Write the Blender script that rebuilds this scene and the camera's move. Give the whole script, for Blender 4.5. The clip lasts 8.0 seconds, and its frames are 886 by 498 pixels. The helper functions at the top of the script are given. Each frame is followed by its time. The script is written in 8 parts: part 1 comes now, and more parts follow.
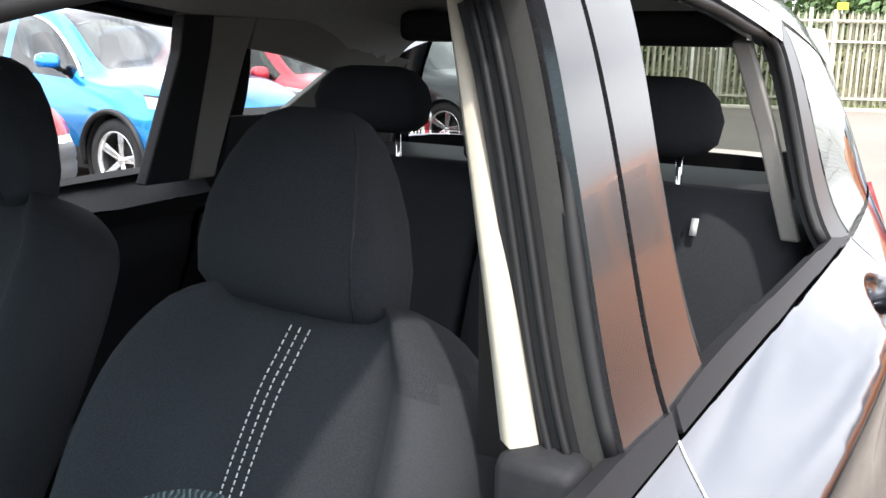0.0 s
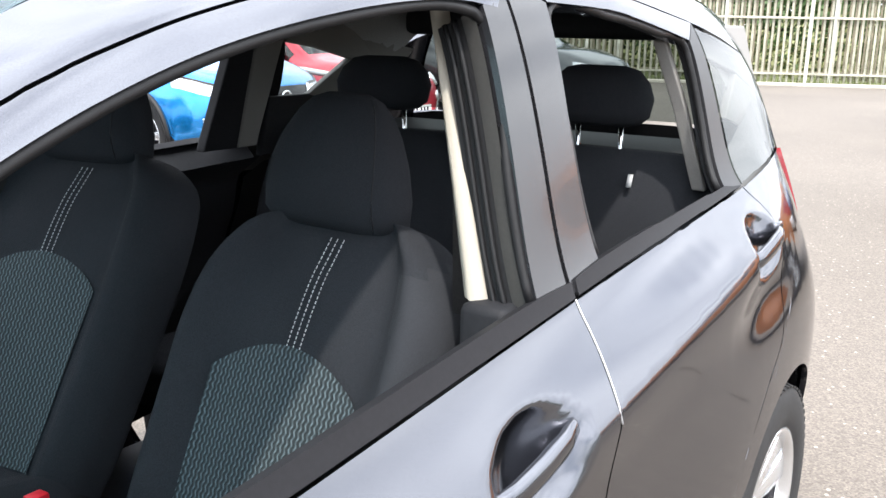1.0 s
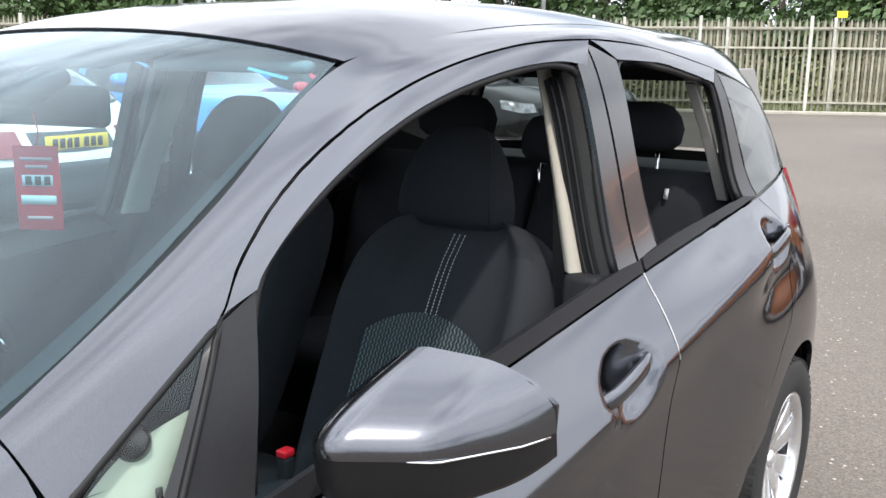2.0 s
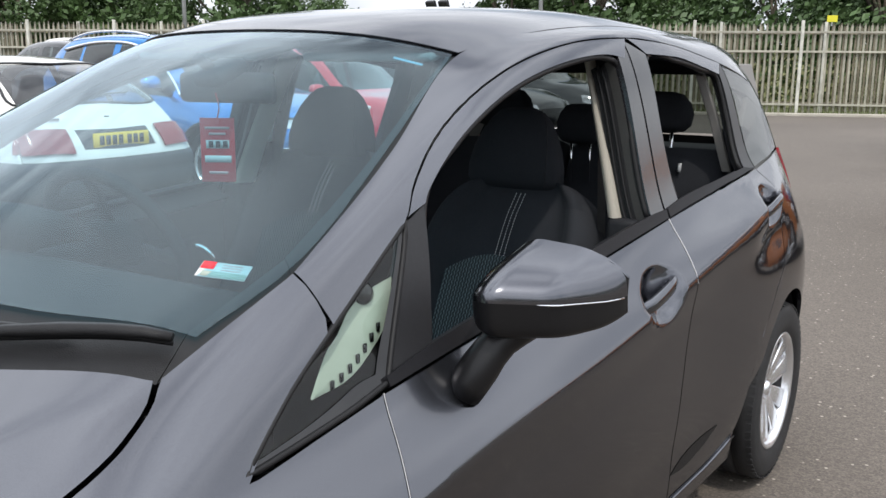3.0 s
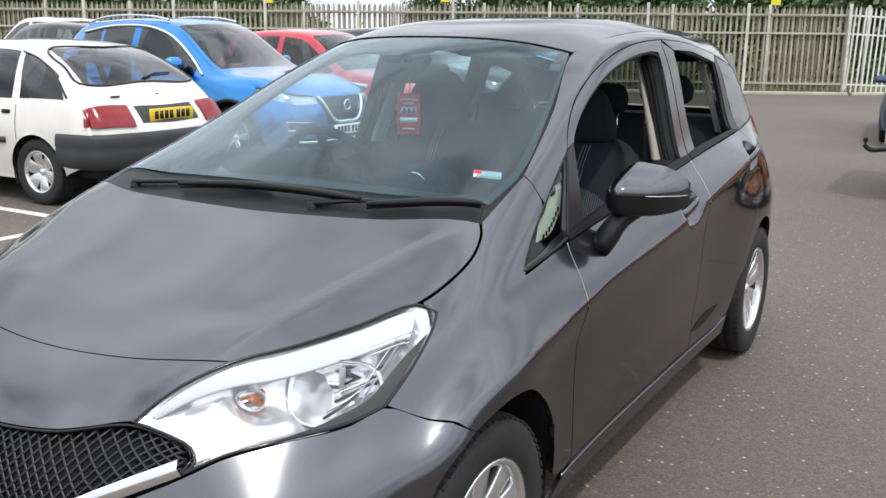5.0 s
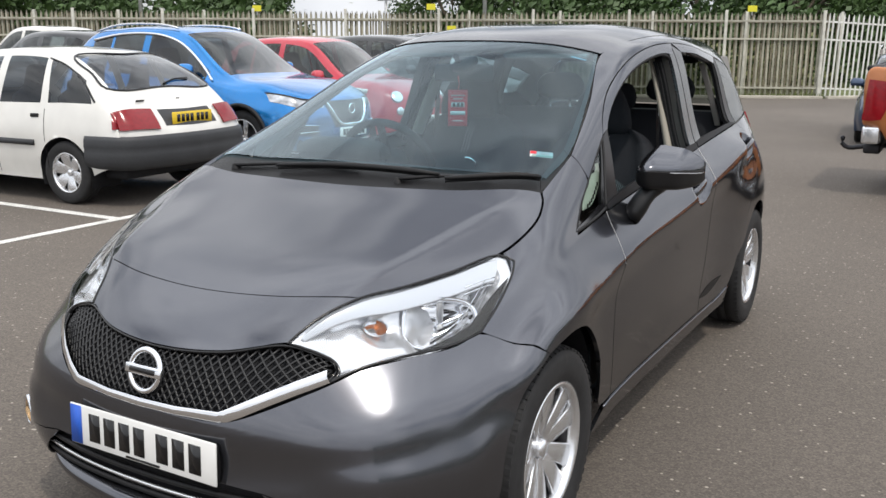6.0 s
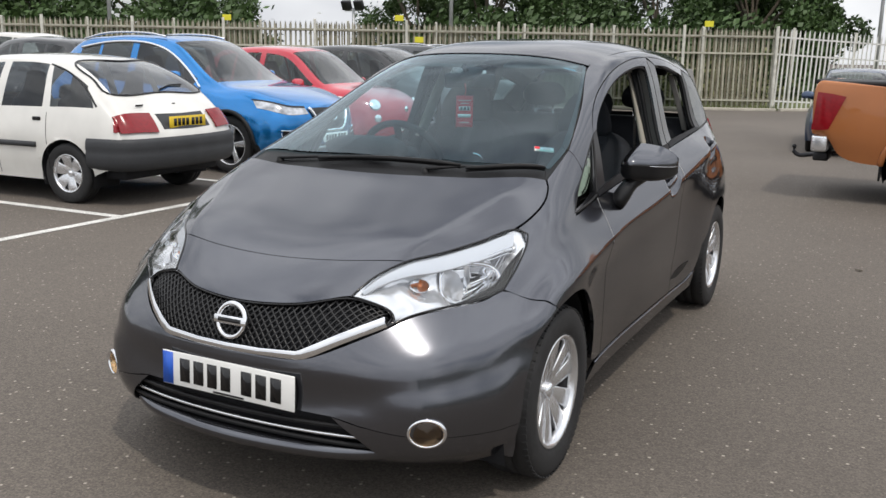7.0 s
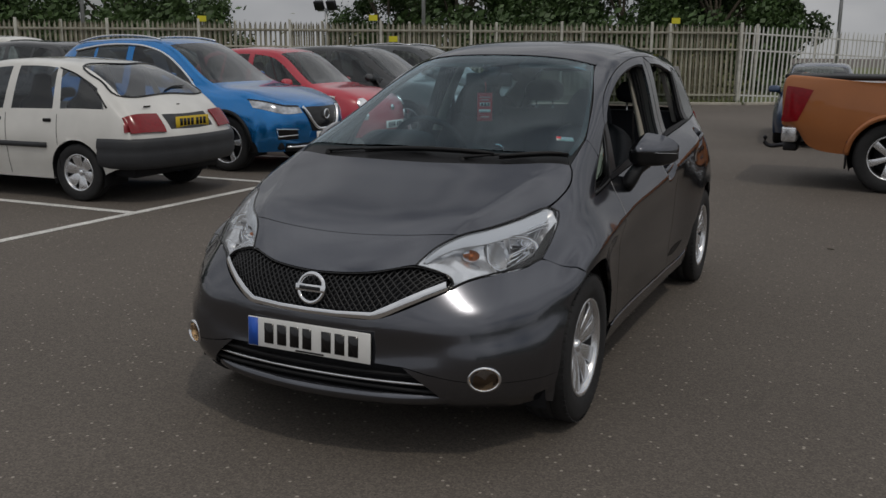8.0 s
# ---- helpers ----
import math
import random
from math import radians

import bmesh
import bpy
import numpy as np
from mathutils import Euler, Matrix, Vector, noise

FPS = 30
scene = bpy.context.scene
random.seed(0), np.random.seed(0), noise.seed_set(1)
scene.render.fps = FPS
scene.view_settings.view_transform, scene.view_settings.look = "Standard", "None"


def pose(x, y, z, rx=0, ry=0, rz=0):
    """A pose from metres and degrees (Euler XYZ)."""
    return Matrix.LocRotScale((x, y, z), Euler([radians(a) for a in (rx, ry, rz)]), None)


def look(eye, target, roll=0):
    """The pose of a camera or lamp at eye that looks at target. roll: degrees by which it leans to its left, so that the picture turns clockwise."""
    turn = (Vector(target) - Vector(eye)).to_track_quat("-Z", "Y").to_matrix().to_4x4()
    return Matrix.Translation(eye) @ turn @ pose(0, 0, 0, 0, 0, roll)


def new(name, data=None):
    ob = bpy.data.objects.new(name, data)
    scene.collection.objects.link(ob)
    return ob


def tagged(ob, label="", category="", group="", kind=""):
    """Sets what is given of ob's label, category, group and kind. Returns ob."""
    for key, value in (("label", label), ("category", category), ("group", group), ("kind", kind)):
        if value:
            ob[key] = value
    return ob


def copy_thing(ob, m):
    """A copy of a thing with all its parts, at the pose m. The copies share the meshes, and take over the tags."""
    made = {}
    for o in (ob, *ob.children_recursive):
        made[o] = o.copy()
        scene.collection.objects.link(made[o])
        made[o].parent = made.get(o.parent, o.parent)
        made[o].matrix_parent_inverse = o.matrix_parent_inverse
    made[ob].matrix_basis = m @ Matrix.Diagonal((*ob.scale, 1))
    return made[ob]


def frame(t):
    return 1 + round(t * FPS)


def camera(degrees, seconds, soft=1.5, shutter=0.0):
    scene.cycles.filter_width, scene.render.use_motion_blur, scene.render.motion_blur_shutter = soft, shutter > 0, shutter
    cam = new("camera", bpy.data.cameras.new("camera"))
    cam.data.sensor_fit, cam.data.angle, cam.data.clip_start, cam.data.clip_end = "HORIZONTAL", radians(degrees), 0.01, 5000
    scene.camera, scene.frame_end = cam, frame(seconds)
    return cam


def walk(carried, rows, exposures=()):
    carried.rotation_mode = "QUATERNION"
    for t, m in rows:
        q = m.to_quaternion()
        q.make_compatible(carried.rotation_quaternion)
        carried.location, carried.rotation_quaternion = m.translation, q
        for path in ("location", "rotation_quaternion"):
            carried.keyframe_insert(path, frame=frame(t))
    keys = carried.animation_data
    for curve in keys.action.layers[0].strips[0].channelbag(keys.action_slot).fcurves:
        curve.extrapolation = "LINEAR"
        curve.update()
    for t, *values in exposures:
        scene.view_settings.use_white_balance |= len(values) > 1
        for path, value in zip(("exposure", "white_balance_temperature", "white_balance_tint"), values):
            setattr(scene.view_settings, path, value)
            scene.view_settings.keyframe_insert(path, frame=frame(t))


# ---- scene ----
cam = camera(52.0, 8.0)
PATH = [
    (0, (0.956, 1.036, 1.324), (-0.143, 2.65, 0.889), 1.3),
    (0.5, (1.105, 0.842, 1.348), (0.022, 2.457, 0.879), 2.0),
    (1, (1.259, 0.649, 1.368), (0.151, 2.243, 0.885), 1.1),
    (1.5, (1.313, 0.386, 1.368), (0.213, 1.994, 0.912), -0.0),
    (2, (1.384, 0.119, 1.408), (0.263, 1.721, 0.989), 0.6),
    (2.2, (1.442, 0.007, 1.419), (0.304, 1.6, 1.009), 1.5),
    (3.3, (1.545, -0.598, 1.374), (0.447, 1.021, 0.956), -0.1),
    (3.5, (1.572, -0.727, 1.395), (0.499, 0.9, 0.945), 0.2),
    (4, (1.691, -1.039, 1.394), (0.62, 0.584, 0.927), 0.1),
    (4.5, (1.712, -1.339, 1.413), (0.665, 0.3, 0.947), 0.4),
    (5, (1.699, -1.669, 1.438), (0.688, -0.003, 0.985), 0.6),
    (6.3, (1.738, -2.408, 1.421), (0.8, -0.696, 0.988), 0.1),
    (6.5, (1.745, -2.535, 1.437), (0.838, -0.806, 1.005), 0.2),
    (7, (1.811, -2.819, 1.426), (0.913, -1.08, 1.011), 1.0),
    (7.5, (1.831, -3.112, 1.445), (0.944, -1.368, 1.028), 1.0),
    (8, (1.771, -3.377, 1.44), (0.937, -1.608, 1.022), 0.4),
]
walk(cam, [(t, look(eye, target, roll)) for t, eye, target, roll in PATH],
     [(0, 1.33, 6750, 10), (0.5, 1.15, 6660, 10), (1.0, 1.05, 6570, 10), (1.5, 0.90, 6600, 10), (2.0, 0.23, 6570, 10), (2.3, -0.24, 6570, 10), (3.5, -0.46, 6570, 10), (4.2, -0.56, 6570, 10), (5.0, -0.50, 6620, 10), (6.5, -0.76, 6770, 10),
      (7.0, -0.86, 6770, 10), (7.4, -1.14, 6770, 10), (8.0, -2.16, 6820, 10)])

# ---- light ----
SUN_WAY = Vector((0.42, -0.36, 1.0)).normalized()
world = bpy.data.worlds.new("sky")
scene.world = world
world.use_nodes = True
wn = world.node_tree
sky = wn.nodes.new("ShaderNodeTexSky")
sky.sky_type = "NISHITA"
sky.sun_disc = False
sky.sun_elevation = math.asin(SUN_WAY.z)
sky.sun_rotation = math.atan2(SUN_WAY.x, SUN_WAY.y)
sky.air_density, sky.dust_density, sky.ozone_density = 1.0, 2.0, 1.0
# broken summer cloud over the blue
wtc = wn.nodes.new("ShaderNodeTexCoord")
wmap = wn.nodes.new("ShaderNodeMapping")
wmap.inputs["Scale"].default_value = (1.0, 1.0, 2.6)
wmap.inputs["Location"].default_value = (3.6, -3.7, -2.3)
wno = wn.nodes.new("ShaderNodeTexNoise")
wno.inputs["Scale"].default_value, wno.inputs["Detail"].default_value = 2.3, 7.0
wramp = wn.nodes.new("ShaderNodeValToRGB")
wramp.color_ramp.elements[0].position, wramp.color_ramp.elements[1].position = 0.24, 0.48
wmix = wn.nodes.new("ShaderNodeMixRGB")
# brighter and greyer parts within the cloud
wno2 = wn.nodes.new("ShaderNodeTexNoise")
wno2.inputs["Scale"].default_value, wno2.inputs["Detail"].default_value = 4.2, 8.0
wramp2 = wn.nodes.new("ShaderNodeValToRGB")
wramp2.color_ramp.elements[0].position, wramp2.color_ramp.elements[1].position = 0.35, 0.68
wramp2.color_ramp.elements[0].color, wramp2.color_ramp.elements[1].color = (8.4, 8.9, 9.8, 1), (12.6, 13.1, 13.9, 1)
wn.links.new(wmap.outputs["Vector"], wno2.inputs["Vector"])
wn.links.new(wno2.outputs["Fac"], wramp2.inputs["Fac"])
# cloud lifted overhead to brighten upward panels, less towards the horizon
wsep = wn.nodes.new("ShaderNodeSeparateXYZ")
wn.links.new(wtc.outputs["Generated"], wsep.inputs["Vector"])
wzenith = wn.nodes.new("ShaderNodeMapRange")
wzenith.inputs["From Min"].default_value, wzenith.inputs["From Max"].default_value = 0.05, 0.75
wzenith.inputs["To Min"].default_value, wzenith.inputs["To Max"].default_value = 1.08, 1.80
wn.links.new(wsep.outputs["Z"], wzenith.inputs["Value"])
wlift = wn.nodes.new("ShaderNodeVectorMath")
wlift.operation = "SCALE"
wn.links.new(wramp2.outputs["Color"], wlift.inputs[0])
wn.links.new(wzenith.outputs["Result"], wlift.inputs["Scale"])
wn.links.new(wlift.outputs["Vector"], wmix.inputs["Color2"])
wbg = wn.nodes["Background"]
wbg.inputs["Strength"].default_value = 0.132
wn.links.new(wtc.outputs["Generated"], wmap.inputs["Vector"])
wn.links.new(wmap.outputs["Vector"], wno.inputs["Vector"])
wn.links.new(wno.outputs["Fac"], wramp.inputs["Fac"])
wn.links.new(wramp.outputs["Color"], wmix.inputs["Fac"])
wn.links.new(sky.outputs["Color"], wmix.inputs["Color1"])
wn.links.new(wmix.outputs["Color"], wbg.inputs["Color"])
sun = new("sun", bpy.data.lights.new("sun", "SUN"))
sun.data.energy, sun.data.angle, sun.data.color = 2.6, radians(2.0), (1.0, 0.95, 0.88)
sun.matrix_world = look(SUN_WAY * 40, (0, 0, 0))


# ---- materials ----
def shader(name, colour, rough=0.5, metal=0.0, coat=0.0, grain=0.0, grain_scale=60.0, bump=0.0, bump_scale=200.0, stain=0.0, stain_scale=3.0,
           spec=0.5, emit=0.0, random_tint=0.0):
    """A principled material with colour variation at two scales and a fine relief."""
    m = bpy.data.materials.new(name)
    m.use_nodes = True
    nt = m.node_tree
    p = nt.nodes["Principled BSDF"]
    p.inputs["Roughness"].default_value = rough
    p.inputs["Metallic"].default_value = metal
    p.inputs["Coat Weight"].default_value = coat
    p.inputs["Coat Roughness"].default_value = 0.03
    p.inputs["Specular IOR Level"].default_value = spec
    p.inputs["Base Color"].default_value = (*colour, 1)
    if emit:
        p.inputs["Emission Color"].default_value = (*colour, 1)
        p.inputs["Emission Strength"].default_value = emit
    tc = nt.nodes.new("ShaderNodeTexCoord")
    last = None

    def vary(scale, amount, before, detail=4.0):
        no = nt.nodes.new("ShaderNodeTexNoise")
        no.inputs["Scale"].default_value, no.inputs["Detail"].default_value = scale, detail
        nt.links.new(tc.outputs["Object"], no.inputs["Vector"])
        mr = nt.nodes.new("ShaderNodeMapRange")
        mr.inputs["From Min"].default_value, mr.inputs["From Max"].default_value = 0.3, 0.7
        mr.inputs["To Min"].default_value, mr.inputs["To Max"].default_value = 1 - amount, 1 + amount
        nt.links.new(no.outputs["Fac"], mr.inputs["Value"])
        mu = nt.nodes.new("ShaderNodeVectorMath")
        mu.operation = "SCALE"
        if before is None:
            mu.inputs[0].default_value = colour
        else:
            nt.links.new(before, mu.inputs[0])
        nt.links.new(mr.outputs["Result"], mu.inputs["Scale"])
        return mu.outputs["Vector"]

    if stain:
        last = vary(stain_scale, stain, last, 6.0)
    if grain:
        last = vary(grain_scale, grain, last, 2.0)
    if random_tint:
        oi = nt.nodes.new("ShaderNodeObjectInfo")
        mr = nt.nodes.new("ShaderNodeMapRange")
        mr.inputs["To Min"].default_value, mr.inputs["To Max"].default_value = 1 - random_tint, 1 + random_tint
        nt.links.new(oi.outputs["Random"], mr.inputs["Value"])
        mu = nt.nodes.new("ShaderNodeVectorMath")
        mu.operation = "SCALE"
        if last is None:
            mu.inputs[0].default_value = colour
        else:
            nt.links.new(last, mu.inputs[0])
        nt.links.new(mr.outputs["Result"], mu.inputs["Scale"])
        last = mu.outputs["Vector"]
    if last is not None:
        nt.links.new(last, p.inputs["Base Color"])
    if bump:
        no = nt.nodes.new("ShaderNodeTexNoise")
        no.inputs["Scale"].default_value, no.inputs["Detail"].default_value = bump_scale, 3.0
        nt.links.new(tc.outputs["Object"], no.inputs["Vector"])
        bu = nt.nodes.new("ShaderNodeBump")
        bu.inputs["Strength"].default_value, bu.inputs["Distance"].default_value = bump, 0.004
        nt.links.new(no.outputs["Fac"], bu.inputs["Height"])
        nt.links.new(bu.outputs["Normal"], p.inputs["Normal"])
    return m


def pane(name, tint, gloss=1.0, rough=0.0, dust_haze=0.0):
    """Thin glass: clear with a tint, glossy by Fresnel, with a film of dust and painted sky haze."""
    m = bpy.data.materials.new(name)
    m.use_nodes = True
    nt = m.node_tree
    nt.nodes.remove(nt.nodes["Principled BSDF"])
    tr, gl = nt.nodes.new("ShaderNodeBsdfTransparent"), nt.nodes.new("ShaderNodeBsdfGlossy")
    tr.inputs["Color"].default_value = (*tint, 1)
    gl.inputs["Roughness"].default_value = rough
    lw = nt.nodes.new("ShaderNodeLayerWeight")
    lw.inputs["Blend"].default_value = 0.5
    po, fr = nt.nodes.new("ShaderNodeMath"), nt.nodes.new("ShaderNodeMath")
    po.operation, fr.operation = "POWER", "MULTIPLY_ADD"
    po.inputs[1].default_value, fr.inputs[1].default_value, fr.inputs[2].default_value = 5.0, 0.95, 0.045
    nt.links.new(lw.outputs["Facing"], po.inputs[0])
    nt.links.new(po.outputs["Value"], fr.inputs[0])
    mu = nt.nodes.new("ShaderNodeMath")
    mu.operation, mu.use_clamp = "MULTIPLY", True
    mu.inputs[1].default_value = gloss
    mix = nt.nodes.new("ShaderNodeMixShader")
    nt.links.new(fr.outputs["Value"], mu.inputs[0])
    nt.links.new(mu.outputs["Value"], mix.inputs["Fac"])
    nt.links.new(tr.outputs["BSDF"], mix.inputs[1])
    nt.links.new(gl.outputs["BSDF"], mix.inputs[2])
    out = mix.outputs["Shader"]
    # blue-grey diffuse film: dust, with the haze of reflected sky painted in
    if dust_haze:
        df = nt.nodes.new("ShaderNodeBsdfDiffuse")
        df.inputs["Color"].default_value = (0.50, 0.58, 0.62, 1)
        no = nt.nodes.new("ShaderNodeTexNoise")
        no.inputs["Scale"].default_value, no.inputs["Detail"].default_value = 6.0, 6.0
        mr = nt.nodes.new("ShaderNodeMapRange")
        mr.inputs["From Min"].default_value, mr.inputs["From Max"].default_value = 0.3, 0.7
        mr.inputs["To Min"].default_value, mr.inputs["To Max"].default_value = dust_haze * 0.85, dust_haze * 1.15
        nt.links.new(no.outputs["Fac"], mr.inputs["Value"])
        film = nt.nodes.new("ShaderNodeMixShader")
        nt.links.new(mr.outputs["Result"], film.inputs["Fac"])
        nt.links.new(out, film.inputs[1])
        nt.links.new(df.outputs["BSDF"], film.inputs[2])
        out = film.outputs["Shader"]
    nt.links.new(out, nt.nodes["Material Output"].inputs["Surface"])
    return m


def paint(name, colour, metal=0.0, rough=0.4, dirt=0.0):
    """Car paint: flaked base under a clear coat, with faint dust."""
    m = shader(name, colour, rough, metal, 1.0, grain=0.10 if metal else 0.0, grain_scale=900.0, stain=0.06 + dirt, stain_scale=2.5)
    return m


M_PAINT = paint("gunmetal_paint", (0.106, 0.110, 0.126), 0.97, 0.21)
M_PAINT.node_tree.nodes["Principled BSDF"].inputs["Coat Roughness"].default_value = 0.075
# flakes lie under the coat, so their own grazing shine is weak
M_PAINT.node_tree.nodes["Principled BSDF"].inputs["Specular Tint"].default_value = (0.35, 0.35, 0.37, 1)
M_BLACK = shader("black_plastic", (0.009, 0.009, 0.010), 0.5, spec=0.3, grain=0.15, grain_scale=80, bump=0.25, bump_scale=500)
M_GLOSSBLACK = shader("gloss_black", (0.008, 0.008, 0.009), 0.15)
M_RUBBER = shader("tyre_rubber", (0.015, 0.015, 0.016), 0.75, grain=0.2, grain_scale=30, bump=0.3, bump_scale=300, stain=0.2, stain_scale=5)
M_SEAL = shader("rubber_seal", (0.009, 0.009, 0.010), 0.55, grain=0.1, spec=0.3)
M_CHROME = shader("chrome", (0.85, 0.86, 0.88), 0.08, 1.0)
M_ALLOY = shader("silver_alloy", (0.74, 0.75, 0.77), 0.24, 0.85, stain=0.05, stain_scale=12)
M_DARKMETAL = shader("dark_metal", (0.05, 0.05, 0.055), 0.5, 0.8, stain=0.3, stain_scale=8)
M_GLASS = pane("clear_glass", (0.86, 0.91, 0.89), 1.0)
M_SCREEN = pane("windscreen_glass", (0.50, 0.74, 0.80), 1.35, dust_haze=0.009)
# a faint blue put into the colour of the screen's reflections
for node in M_SCREEN.node_tree.nodes:
    if node.type == "BSDF_GLOSSY":
        node.inputs["Color"].default_value = (0.80, 0.93, 1.0, 1)
M_DARKGLASS = pane("tinted_glass", (0.40, 0.45, 0.46), 1.8)
M_LENS = pane("lamp_lens", (0.93, 0.94, 0.95), 1.0)
M_BRASS = shader("plate_yellow", (0.75, 0.52, 0.03), 0.5, stain=0.06, stain_scale=10)
M_PLATE = shader("plate_white", (0.80, 0.80, 0.78), 0.45, stain=0.05, stain_scale=12)
M_REDLENS = shader("red_lens", (0.23, 0.004, 0.009), 0.18, 0, 0.1, stain=0.15, stain_scale=30)
M_AMBER = shader("amber_lens", (0.75, 0.22, 0.05), 0.2)
M_BLUEBAND = shader("plate_blue", (0.02, 0.11, 0.55), 0.45)
M_WHITE = shader("white_plastic", (0.78, 0.78, 0.76), 0.5)


# ---- building helpers ----
from mathutils.bvhtree import BVHTree


def part(name, bm, material, parent=None, label="", smooth=True, mods=()):
    """Links a bmesh as one mesh object under a thing or a part."""
    me = bpy.data.meshes.new(name)
    for f in bm.faces:
        f.smooth = smooth
    bm.to_mesh(me)
    bm.free()
    mats = material if isinstance(material, (list, tuple)) else [material]
    for m in mats:
        me.materials.append(m)
    ob = new(name, me)
    if parent is not None:
        ob.parent = parent
    if label:
        tagged(ob, label)
    return ob


def empty(name, label, category, group="", kind="", m=None):
    ob = new(name)
    ob.empty_display_size = 0.1
    if m is not None:
        ob.matrix_basis = m
    return tagged(ob, label, category, group, kind)


def spline(points, n, closed=False):
    """n points evenly along a smooth curve through the given ones."""
    P = np.array(points, float)
    if len(P) == 2:
        return [P[0] + (P[1] - P[0]) * i / (n - 1) for i in range(n)]
    if closed:
        P = np.vstack([P[-1], P, P[0], P[1]])
    else:
        P = np.vstack([2 * P[0] - P[1], P, 2 * P[-1] - P[-2]])
    t = np.concatenate([[0], np.cumsum(np.maximum(np.linalg.norm(np.diff(P, axis=0), axis=1), 1e-6) ** 0.6)])
    out = []
    for k in range(1, len(P) - 2):
        p0, p1, p2, p3 = P[k - 1:k + 3]
        a, b, c, d = t[k - 1:k + 3]
        m1 = (c - b) * ((p1 - p0) / (b - a) - (p2 - p0) / (c - a) + (p2 - p1) / (c - b))
        m2 = (c - b) * ((p2 - p1) / (c - b) - (p3 - p1) / (d - b) + (p3 - p2) / (d - c))
        for s in np.linspace(0, 1, 24, endpoint=False):
            out.append((2 * s**3 - 3 * s**2 + 1) * p1 + (s**3 - 2 * s**2 + s) * m1 + (3 * s**2 - 2 * s**3) * p2 + (s**3 - s**2) * m2)
    if not closed:
        out.append(P[-2])
    else:
        out.append(out[0])
    Q = np.array(out)
    d = np.concatenate([[0], np.cumsum(np.linalg.norm(np.diff(Q, axis=0), axis=1))])
    w = np.linspace(0, d[-1], n + 1)[:-1] if closed else np.linspace(0, d[-1], n)
    return [np.array([np.interp(v, d, Q[:, j]) for j in range(Q.shape[1])]) for v in w]


def through_knots(P, per):
    """Smooth samples through rows of knots, per samples a span (knots stay at multiples of per)."""
    P = np.array(P, float)
    P = np.concatenate([2 * P[:1] - P[1:2], P, 2 * P[-1:] - P[-2:-1]])
    seg = np.maximum(np.linalg.norm(np.diff(P, axis=0), axis=-1), 1e-5) ** 0.6
    t = np.concatenate([[0], np.cumsum(seg)])
    out = []
    for k in range(1, len(P) - 2):
        p0, p1, p2, p3 = P[k - 1], P[k], P[k + 1], P[k + 2]
        a, b, c, d = t[k - 1:k + 3]
        m1 = (c - b) * ((p1 - p0) / (b - a) - (p2 - p0) / (c - a) + (p2 - p1) / (c - b))
        m2 = (c - b) * ((p2 - p1) / (c - b) - (p3 - p1) / (d - b) + (p3 - p2) / (d - c))
        for s in np.linspace(0, 1, per, endpoint=False):
            out.append((2 * s**3 - 3 * s**2 + 1) * p1 + (s**3 - 2 * s**2 + s) * m1 + (3 * s**2 - 2 * s**3) * p2 + (s**3 - s**2) * m2)
    out.append(P[-2])
    return np.array(out)


def loft(lines, per_u=10, per_v=8, ease=6):
    """A half body from lines that run nose to tail, the middle line first. Returns the grid [across][along]."""
    rows = [through_knots(l, per_u) for l in lines]
    rows = np.array(rows)
    ghost = rows[1] * np.array([-1, 1, 1])
    cols = []
    for j in range(rows.shape[1]):
        c = through_knots(np.vstack([ghost[j], rows[:, j]]), per_v)[per_v:]
        cols.append(c)
    g = np.array(cols).transpose(1, 0, 2)
    for _ in range(ease):
        h = g.copy()
        h[1:-1, 1:-1] = g[1:-1, 1:-1] * 0.4 + 0.15 * (g[:-2, 1:-1] + g[2:, 1:-1] + g[1:-1, :-2] + g[1:-1, 2:])
        mirror = g[1] * np.array([-1, 1, 1])
        h[0, 1:-1] = g[0, 1:-1] * 0.4 + 0.15 * (mirror[1:-1] + g[1, 1:-1] + g[0, :-2] + g[0, 2:])
        g = h
        g[0, :, 0] = 0
    return g


class Skin:
    """The master surface of a body, onto which panels are laid."""

    def __init__(self, grid):
        M, N = grid.shape[:2]
        self.grid = grid
        full = np.concatenate([grid[:0:-1] * np.array([-1, 1, 1]), grid])
        R = full.shape[0]
        verts = [Vector(p) for p in full.reshape(-1, 3)]
        faces = [(r * N + c, r * N + c + 1, (r + 1) * N + c + 1, (r + 1) * N + c) for r in range(R - 1) for c in range(N - 1)]
        self.tree = BVHTree.FromPolygons(verts, faces)
        n = np.zeros((R, N, 3))
        du = np.gradient(full, axis=1)
        dv = np.gradient(full, axis=0)
        n = np.cross(dv, du)
        n /= np.maximum(np.linalg.norm(n, axis=2, keepdims=True), 1e-9)
        # outward: the middle of the roof looks up
        if n[R // 2, N // 2, 2] < 0:
            n = -n
        self.normals, self.N = n, N

    def lay(self, p, off=0.0):
        loc, nor, idx, _ = self.tree.find_nearest(Vector(p))
        r, c = divmod(idx, self.N - 1)
        nn = Vector(self.normals[r:r + 2, c:c + 2].mean(axis=(0, 1)))
        if nor.dot(nn) < 0:
            nor = -nor
        nn.normalize()
        return loc + nn * off, nn


